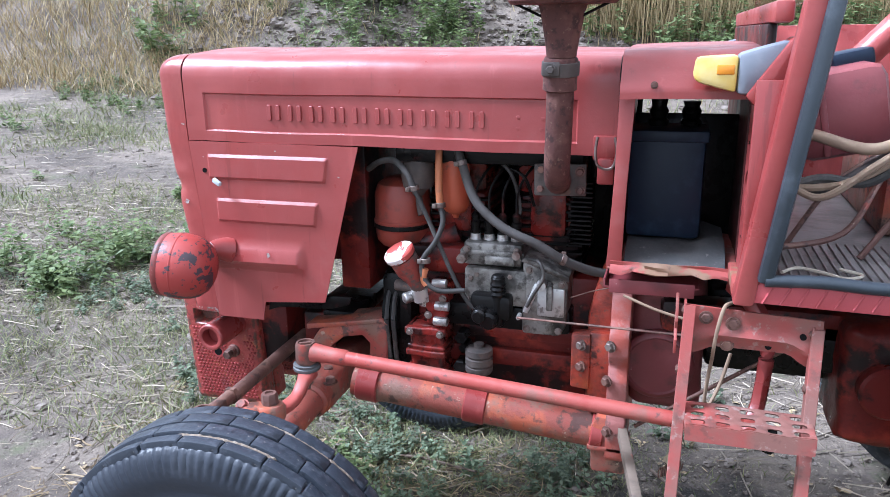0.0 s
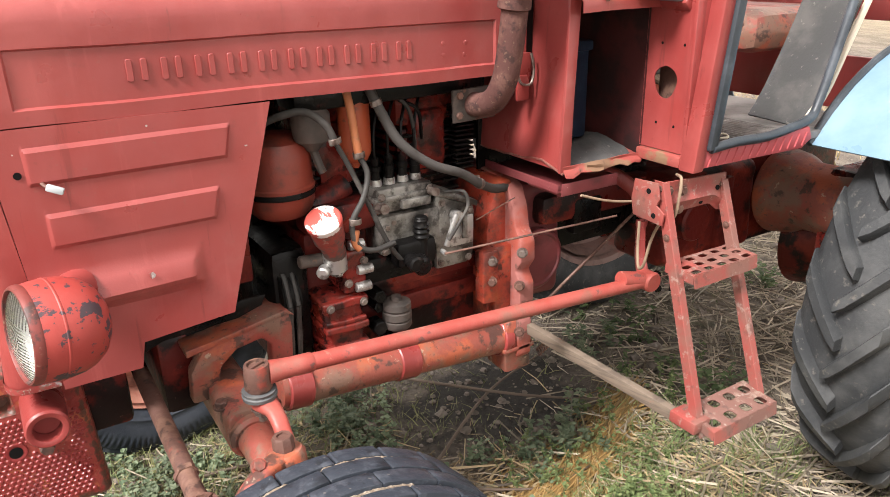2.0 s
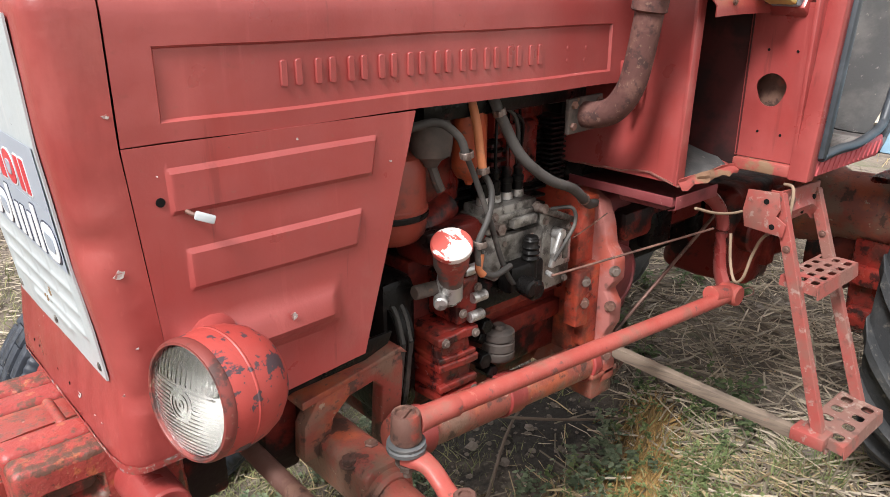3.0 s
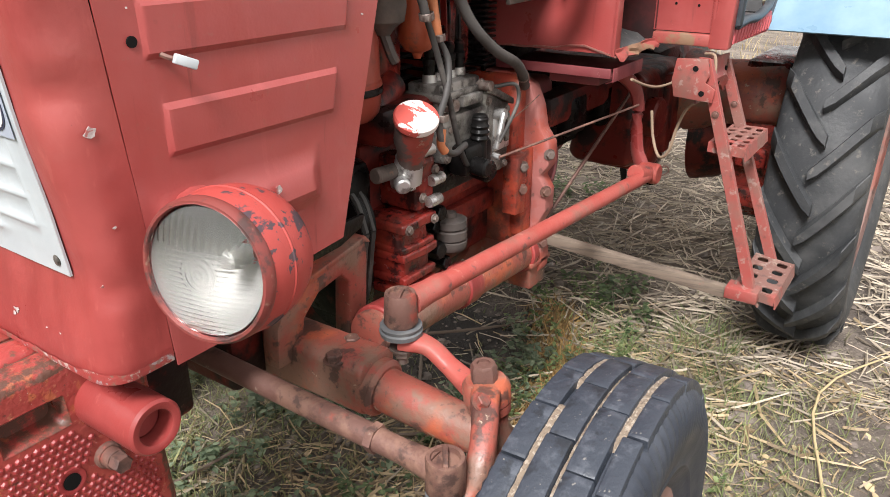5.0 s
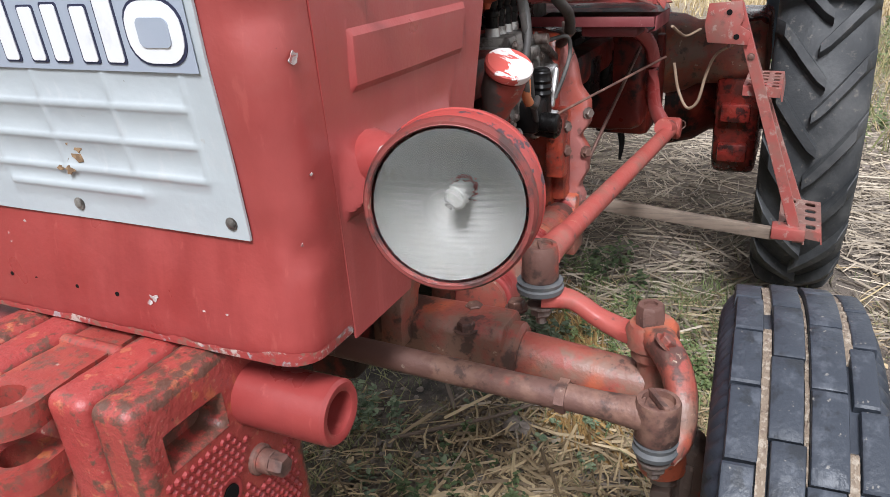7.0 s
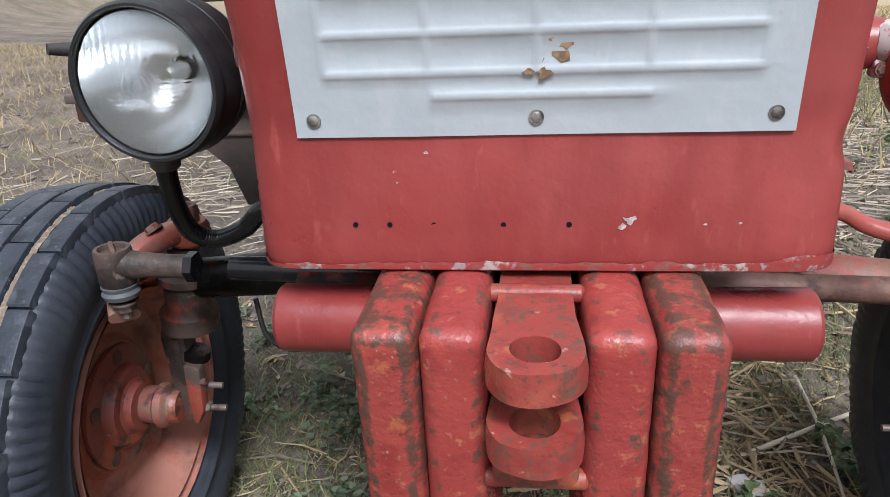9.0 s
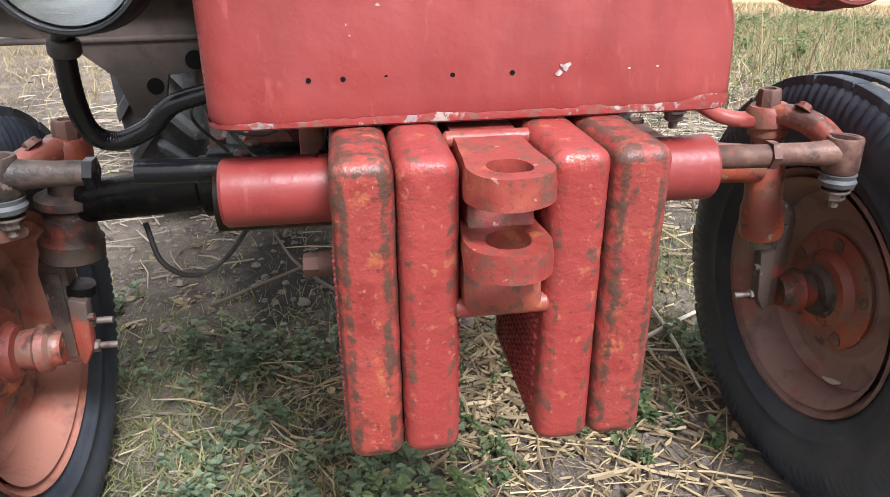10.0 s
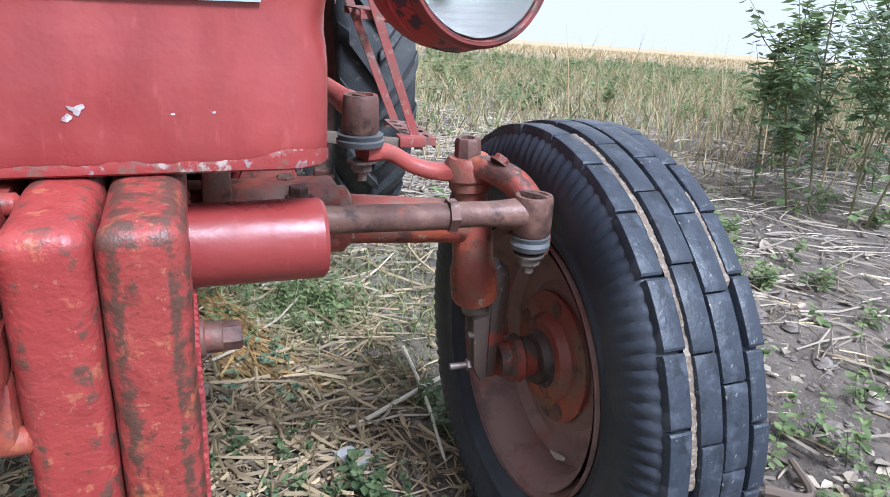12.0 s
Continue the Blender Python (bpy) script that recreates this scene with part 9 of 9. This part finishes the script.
clods("soil_clods", 2500, lambda r: (lambda x: (x, 11.0 + 0.2 * x + r.gauss(0, 1.0)))(r.uniform(-6.5, 4)), (0.02, 0.10), "clods on a low bank of dug soil", 63)


def twig(pts, r, label, mat="stick"):
    bm = bmesh.new()
    pipe(bm, [(x, y, ground_z(x, y) + z) for x, y, z in pts], r, 7, 4, [r, r * 0.9, r * 0.6])
    ob = part("stick", bm, mat)
    return tagged(ob, label, "stick")


twig([(1.10, -0.66, 0.02), (0.85, -0.64, 0.03), (0.60, -0.61, 0.02)], 0.005, "pale dry stalk lying on the soil", "straw_white")
twig([(0.78, -0.47, 0.02), (0.90, -0.69, 0.03), (1.04, -0.92, 0.02)], 0.006, "long pale stalk lying on straw", "straw_white")
twig([(0.35, -1.20, 0.02), (0.30, -1.27, 0.03), (0.42, -1.33, 0.02)], 0.012, "bent grey-brown root on the soil")
twig([(0.10, 0.32, 0.01), (0.35, 0.40, 0.02), (0.62, 0.36, 0.03)], 0.006, "thin twig on dark soil")
twig([(0.85, 0.15, 0.02), (1.05, -0.10, 0.03), (1.30, -0.25, 0.02)], 0.005, "thin twig on dark soil")
twig([(1.20, 0.55, 0.02), (1.45, 0.20, 0.05), (1.70, 0.05, 0.02)], 0.006, "thin twig on dark soil")
twig([(1.02, 0.05, 0.02), (1.40, 0.30, 0.02), (1.75, 0.42, 0.02)], 0.006, "thin twig on dark soil")
twig([(1.30, -0.95, 0.02), (1.75, -0.86, 0.04), (2.2, -1.05, 0.03)], 0.004, "long yellow stalk lying by the rear wheel", "straw")
bm = bmesh.new()
blotch(bm, (0.655, -0.435, ground_z(0.655, -0.435) + 0.012), (1, 0, 0), (0, 1, 0), 0.060, 11, 0.014)
tagged(part("flat_stone", bm, "stone"), "flat pale stone lying on soil", "stone")


def plants(name, spots, mat, label, seed, height=(0.08, 0.25), leaf=(0.015, 0.04), leaves=(10, 22), spread_=0.6, tall=False):
    """Low weeds: thin stems with folded leaves all round."""
    rnd = random.Random(seed)
    verts, faces = [], []
    for x, y in spots:
        if under_tractor(x, y) or oily(x, y):
            continue
        z = ground_z(x, y)
        for _ in range(rnd.randint(1, 3)):
            h = rnd.uniform(*height)
            a0 = rnd.uniform(0, 6.283)
            lean = Vector((math.cos(a0), math.sin(a0), 0)) * h * rnd.uniform(0.1, spread_)
            root = Vector((x + rnd.gauss(0, 0.02), y + rnd.gauss(0, 0.02), z - 0.005))
            tip = root + lean + Vector((0, 0, h))
            s = Vector((0.0012, 0, 0)) * (1 + 6 * h)
            i0 = len(verts)
            verts += [root + s, root - s, root + Vector((0, s.x, 0)), tip]
            faces += [(i0, i0 + 1, i0 + 3), (i0 + 1, i0 + 2, i0 + 3), (i0 + 2, i0, i0 + 3)]
            for k in range(rnd.randint(*leaves)):
                f = rnd.uniform(0.12, 1.0)
                c = root.lerp(tip, f)
                a = rnd.uniform(0, 6.283)
                L = rnd.uniform(*leaf) * (1.1 - 0.4 * f)
                d = Vector((math.cos(a), math.sin(a), rnd.uniform(-0.35, 0.7))).normalized()
                w = Vector((-d.y, d.x, rnd.uniform(-0.3, 0.3))).normalized() * L * rnd.uniform(0.22, 0.36)
                c = c + d * L * 0.12
                m1, m2, lift = c + d * L * 0.34 - Vector((0, 0, L * 0.06)), c + d * L * 0.70 - Vector((0, 0, L * 0.07)), Vector((0, 0, L * 0.09))
                droop = Vector((0, 0, -L * rnd.uniform(0.0, 0.35)))
                i0 = len(verts)
                verts += [c, m1 + w * 1.15 + lift, m1, m1 - w * 1.15 + lift, m2 + w * 0.8 + lift + droop * 0.4, m2 + droop * 0.4, m2 - w * 0.8 + lift + droop * 0.4, c + d * L + droop]
                faces += [(i0, i0 + 2, i0 + 1), (i0, i0 + 3, i0 + 2), (i0 + 1, i0 + 2, i0 + 5, i0 + 4), (i0 + 2, i0 + 3, i0 + 6, i0 + 5), (i0 + 4, i0 + 5, i0 + 7), (i0 + 5, i0 + 6, i0 + 7)]
    return mesh_of(name, verts, faces, mat, label, "weeds")


def spots(n, place, seed):
    r = random.Random(seed)
    return [place(r) for _ in range(n)]


def clumps(n, per, place, sd, seed):
    """Spots gathered round n middles."""
    r = random.Random(seed)
    out = []
    for _ in range(n):
        x, y = place(r)
        k = sd * r.uniform(0.5, 1.6)
        out += [(x + r.gauss(0, k), y + r.gauss(0, k)) for _ in range(r.randint(per // 2, per))]
    return out


# beside and under the tractor
UNDER = "small leafy weeds on dark soil under the tractor"
plants("low_weeds", clumps(17, 9, spread(-0.6, 0.6, -0.10, 0.80), 0.06, 19), "leaf_weed", UNDER, 19, (0.02, 0.09), (0.014, 0.034), (6, 12))
plants("low_weeds", clumps(19, 9, spread(0.35, 1.3, -0.3, 0.9), 0.06, 18), "leaf_weed", UNDER, 18, (0.02, 0.07), (0.012, 0.03), (6, 12))
plants("low_weeds", clumps(3, 6, blob(-0.08, -0.08, 0.10, 0.10), 0.04, 17), "leaf_bright", "fresh broad-leaved weeds below the weights", 17, (0.05, 0.13), (0.03, 0.055), (5, 9))
plants("low_weeds", clumps(6, 9, blob(0.50, 0.45, 0.34, 0.26), 0.06, 21), "leaf_grey", "low grey-green weeds under the tractor", 21, (0.03, 0.09), (0.010, 0.028))
plants("low_weeds", clumps(4, 8, blob(0.15, 0.42, 0.24, 0.18), 0.06, 22), "leaf_grey", "low green weeds under the tractor", 22, (0.03, 0.10), (0.010, 0.03))
plants("low_weeds", clumps(4, 8, blob(0.20, 0.06, 0.12, 0.14), 0.05, 24), "leaf_bright", "fresh green weeds under the tractor", 24, (0.05, 0.12), (0.015, 0.035))
plants("low_weeds", clumps(6, 8, blob(0.80, -0.15, 0.30, 0.2), 0.05, 25), "leaf", "low green weeds under the tractor", 25, (0.03, 0.08), (0.010, 0.025))
plants("low_weeds", clumps(9, 12, blob(1.45, -0.32, 0.26, 0.20), 0.07, 26), "leaf_bright", "fresh green weeds under the tractor", 26, (0.04, 0.13), (0.01, 0.025))
plants("low_weeds", clumps(5, 7, blob(0.62, -0.46, 0.22, 0.14), 0.05, 27), "leaf", "low green weeds under the tractor", 27, (0.03, 0.10), (0.012, 0.035))
plants("low_weeds", clumps(7, 9, blob(1.5, 0.25, 0.45, 0.30), 0.07, 28), "leaf_grey", "low grey-green weeds under the tractor", 28, (0.04, 0.12))
plants("low_weeds", clumps(6, 10, blob(2.6, 0.5, 0.6, 0.5), 0.08, 29), "leaf", "low green weeds behind the tractor", 29, (0.04, 0.14))
HUSK = "crumpled dry husks and leaf scraps on the soil"
plants("dry_husks", spots(420, spread(-0.9, 1.9, -1.5, 1.2), 81), "straw_mix", HUSK, 81, (0.004, 0.02), (0.012, 0.045), (2, 5), 3.0)
plants("dry_husks", spots(260, lambda r: (0.3 + 4.5 * r.random(), -0.9 - 4 * r.random()), 82), "stalk_mix", HUSK, 82, (0.004, 0.03), (0.015, 0.06), (2, 5), 3.0)
# beyond the tractor, on the first side
plants("leafy_weeds", clumps(8, 16, blob(-2.5, 1.9, 0.45, 0.40), 0.14, 31), "leaf_bright", "broad-leaved weeds beside the tractor", 31, (0.10, 0.32), (0.03, 0.07))
plants("leafy_weeds", clumps(14, 12, blob(-1.6, 2.0, 0.9, 0.8), 0.10, 32), "leaf_grey", "grey-green weeds on the soil", 32, (0.04, 0.14))
plants("leafy_weeds", clumps(24, 12, spread(-3.5, 2.2, 0.8, 3.5), 0.10, 33), "leaf_grey", "grey-green weeds on the soil", 33, (0.03, 0.12))
plants("leafy_weeds", clumps(16, 16, lambda r: (-r.uniform(-3, 9), r.uniform(3.0, 8.5)), 0.22, 34), "leaf_bright", "scattered weeds on the field", 34, (0.06, 0.22), (0.03, 0.07))
plants("leafy_weeds", clumps(34, 22, lambda r: (lambda x: (x, 10.4 + 0.2 * x + r.random() * 3.0))(-7.5 + 13 * r.random() ** 0.7), 0.40, 35), "leaf_bright", "weeds on the bank of dug soil", 35, (0.3, 0.9), (0.06, 0.15))
# towards the open field
plants("field_weeds", spots(420, lambda r: (1.6 + r.uniform(0, 10), -2.2 - r.uniform(-1.4, 9)), 41), "leaf_bright", "sparse weeds in the stubble", 41, (0.06, 0.22), (0.02, 0.06))
plants("field_weeds", spots(620, lambda r: (5 + r.uniform(0, 18), -1.5 - r.uniform(-1.5, 14)), 42), "leaf_bright", "band of green weeds in the field", 42, (0.08, 0.30), (0.04, 0.11))
plants("field_weeds", spots(90, lambda r: (0.9 + r.uniform(-0.8, 1.4), -1.25 - r.uniform(0, 1.0)), 43), "leaf_bright", "weeds beside the wheel", 43, (0.04, 0.15), (0.015, 0.04))


def grass(name, n, place, height, mat, label, seed, width=(0.002, 0.005), lean=0.35):
    rnd = random.Random(seed)
    verts, faces = [], []
    for _ in range(n):
        x, y = place(rnd)
        z = ground_z(x, y) - 0.01
        h, w, a = rnd.uniform(*height), rnd.uniform(*width), rnd.uniform(0, 6.283)
        s = Vector((math.cos(a), math.sin(a), 0)) * w
        d = Vector((rnd.gauss(0, lean), rnd.gauss(0, lean), 1)) * h
        o = Vector((-s.y, s.x, 0)) * 0.7
        r0 = Vector((x, y, z))
        i0 = len(verts)
        verts += [r0 - s, r0 + s, r0 + o, r0 + d * 0.55 - s * 0.8, r0 + d * 0.55 + s * 0.8, r0 + d * 0.55 + o * 0.8, r0 + d + Vector((d.x, d.y, 0)) * 0.3]
        for e in range(3):
            faces += [(i0 + e, i0 + (e + 1) % 3, i0 + 3 + (e + 1) % 3, i0 + 3 + e), (i0 + 3 + e, i0 + 3 + (e + 1) % 3, i0 + 6)]
    return mesh_of(name, verts, faces, mat, label, "grass")


grass("bank_grass", 16000, lambda r: (lambda x: (x, 8.6 + 0.2 * x + r.uniform(0, 5)))(-5.5 - 11 * r.random()), (0.08, 0.40), "grass_mix", "dry tan grass on the bank", 61, (0.004, 0.010), 0.4)
grass("bank_grass", 5000, lambda r: (r.uniform(-9, 4), 7.2 + 3.5 * r.random()), (0.05, 0.20), "green_grass", "short green grass before the bank", 65, (0.003, 0.007), 0.5)
grass("green_tufts", 15000, lambda r: (0.5 - 4.5 * r.random(), 0.2 + 3.2 * r.random() ** 1.2), (0.02, 0.09), "green_grass", "short green tufts on the soil", 60, (0.001, 0.0028), 0.6)
grass("reed_band", 9000, lambda r: (lambda x: (x, 11.0 + 0.2 * x + r.uniform(0, 1.8)))(r.uniform(-0.8, 9)), (0.9, 1.7), "grass_mix", "tall tan dry reeds behind the tractor", 51, (0.004, 0.009), 0.12)
grass("dry_field_grass", 7000, lambda r: (5 + r.uniform(0, 22), -0.5 - r.uniform(-2.5, 20)), (0.06, 0.24), "grass_mix", "dry grass of the field", 52, (0.003, 0.007), 0.3)
grass("dry_field_grass", 9000, lambda r: (20 + r.uniform(0, 50), -4 - r.uniform(-9, 45)), (0.15, 0.35), "grass_mix", "dry grass of the far field", 53, (0.015, 0.04), 0.3)
grass("dry_field_grass", 5000, lambda r: (-r.uniform(-9, 26), r.uniform(8.5, 24)), (0.1, 0.3), "grass_mix", "dry grass behind the yard", 54, (0.004, 0.008), 0.3)
grass("green_tufts", 6000, blob(0.55, 0.62, 0.35, 0.30), (0.015, 0.06), "green_grass", "short green tufts under the tractor", 59, (0.001, 0.0025), 0.6)
grass("green_tufts", 3000, blob(1.4, -0.62, 0.33, 0.26), (0.02, 0.08), "green_grass", "short green tufts between the straw", 55, (0.001, 0.0025), 0.5)
grass("green_tufts", 5200, lambda r: (r.uniform(-3, 4), r.uniform(0.2, 4)), (0.02, 0.07), "green_grass", "short green tufts on the soil", 56, (0.001, 0.003), 0.5)
grass("green_tufts", 6000, lambda r: (r.uniform(1.7, 9), -r.uniform(1.1, 8)), (0.03, 0.14), "green_grass", "short green tufts in the stubble", 57, (0.001, 0.004), 0.5)


def patches(n, place, sd, seed):
    """Places gathered round n middles."""
    mid = spots(n, place, seed)

    def pick(r):
        x, y = r.choice(mid)
        return r.gauss(x, sd), r.gauss(y, sd)
    return pick


grass("green_tufts", 9000, patches(26, spread(-3.2, 0.2, 0.1, 3.2), 0.16, 91), (0.02, 0.08), "green_grass", "patches of short green grass on the soil", 91, (0.001, 0.003), 0.6)
grass("green_tufts", 9000, patches(22, lambda r: (-2.0 - 6 * r.random(), 2.5 + 5 * r.random()), 0.32, 92), (0.03, 0.12), "green_grass", "patches of short green grass on the soil", 92, (0.002, 0.005), 0.6)
grass("green_tufts", 1600, patches(9, blob(1.55, -0.32, 0.30, 0.20), 0.09, 93), (0.02, 0.09), "field_green", "fresh grass between straw under the tractor", 93, (0.001, 0.0028), 0.6)


def tall_weed(x, y, h, seed):
    """A tall weed: a branching stem with many single leaves."""
    rnd = random.Random(seed)
    z = ground_z(x, y)
    w = thing("tall_weed", "tall leafy weed with a thin branching stem", "plant", "tall weeds beside the field")
    w.location = (x, y, z)
    top = Vector((rnd.gauss(0, 0.10) * h, rnd.gauss(0, 0.10) * h, h))
    mid = top * 0.5 + Vector((rnd.gauss(0, 0.03), rnd.gauss(0, 0.03), 0))
    limbs = [[Vector((0, 0, -0.02)), mid, top]]
    for k in range(rnd.randint(6, 10)):
        f = rnd.uniform(0.2, 0.9)
        a = rnd.uniform(0, 6.283)
        p = limbs[0][0].lerp(mid, f * 2) if f < 0.5 else mid.lerp(top, f * 2 - 1)
        L = h * rnd.uniform(0.16, 0.42) * (1.2 - f * 0.5)
        d = Vector((math.cos(a) * 0.75, math.sin(a) * 0.75, 0.75))
        limbs.append([p, p + d * L * 0.5, p + d * L + Vector((0, 0, 0.04))])
    for i, l in enumerate(limbs):
        r = 0.006 if i == 0 else 0.003
        bm = bmesh.new()
        pipe(bm, l, r, 5, 4, [r, r * 0.7, r * 0.3])
        part("branch" if i else "stem", bm, "bark", w)
    verts, faces = [], []
    for l in limbs:
        c = curve(l, 6)
        for _ in range(rnd.randint(40, 60) if l is limbs[0] else rnd.randint(22, 36)):
            p = rnd.choice(c[1:])
            a = rnd.uniform(0, 6.283)
            L = rnd.uniform(0.028, 0.075)
            d = Vector((math.cos(a), math.sin(a), rnd.uniform(-0.6, 0.35))).normalized()
            s = Vector((-d.y, d.x, rnd.uniform(-0.4, 0.4))).normalized() * L * rnd.uniform(0.25, 0.4)
            b0 = p + d * 0.012
            i0 = len(verts)
            m2 = b0 + d * L * 0.45
            verts += [b0, m2 + s, b0 + d * L, m2 - s, m2 - Vector((0, 0, L * 0.1))]
            faces += [(i0, i0 + 4, i0 + 1), (i0 + 4, i0 + 2, i0 + 1), (i0, i0 + 3, i0 + 4), (i0 + 4, i0 + 3, i0 + 2)]
    me = bpy.data.meshes.new("leaves")
    me.from_pydata(verts, [], faces)
    me.materials.append(M[("leaf_tall", "leaf_tall", "leaf_weed")[seed % 3]])
    ob = new("leaves", me)
    ob.parent = w
    return w


rnd = random.Random(77)
for i in range(36):
    f = rnd.random()
    az, d = radians(-42.5 - 13 * f), rnd.uniform(3.4, 6.5)
    x, y = -0.59 + d * math.cos(az), -0.16 + d * math.sin(az)
    tall_weed(x, y, rnd.uniform(0.8, 1.45) * (0.55 if f < 0.12 else 1.0), 200 + i)
grass("dry_stems", 160, lambda r: (2.2 + r.uniform(0, 3.0), -3.0 - r.uniform(-0.5, 2.6)), (0.3, 0.8), "grass_mix", "dry upright stems among the weeds", 58, (0.003, 0.005), 0.15)
grass("yard_grass", 16000, lambda r: (1.2 + 9 * r.random() ** 0.8, 1.6 + 6.5 * r.random()), (0.03, 0.12), "grass_mix", "short tan grass on the yard", 71, (0.0015, 0.004), 0.7)
grass("yard_grass", 16000, lambda r: (2.6 + 11 * r.random(), -1.2 - 10 * r.random()), (0.05, 0.22), "grass_mix", "dry tan stubble of the field", 72, (0.002, 0.005), 0.4)
grass("field_grass", 14000, lambda r: (4.0 + 14 * r.random(), -1.0 - 14 * r.random()), (0.06, 0.26), "green_grass", "olive grass between the stubble", 73, (0.003, 0.008), 0.4)
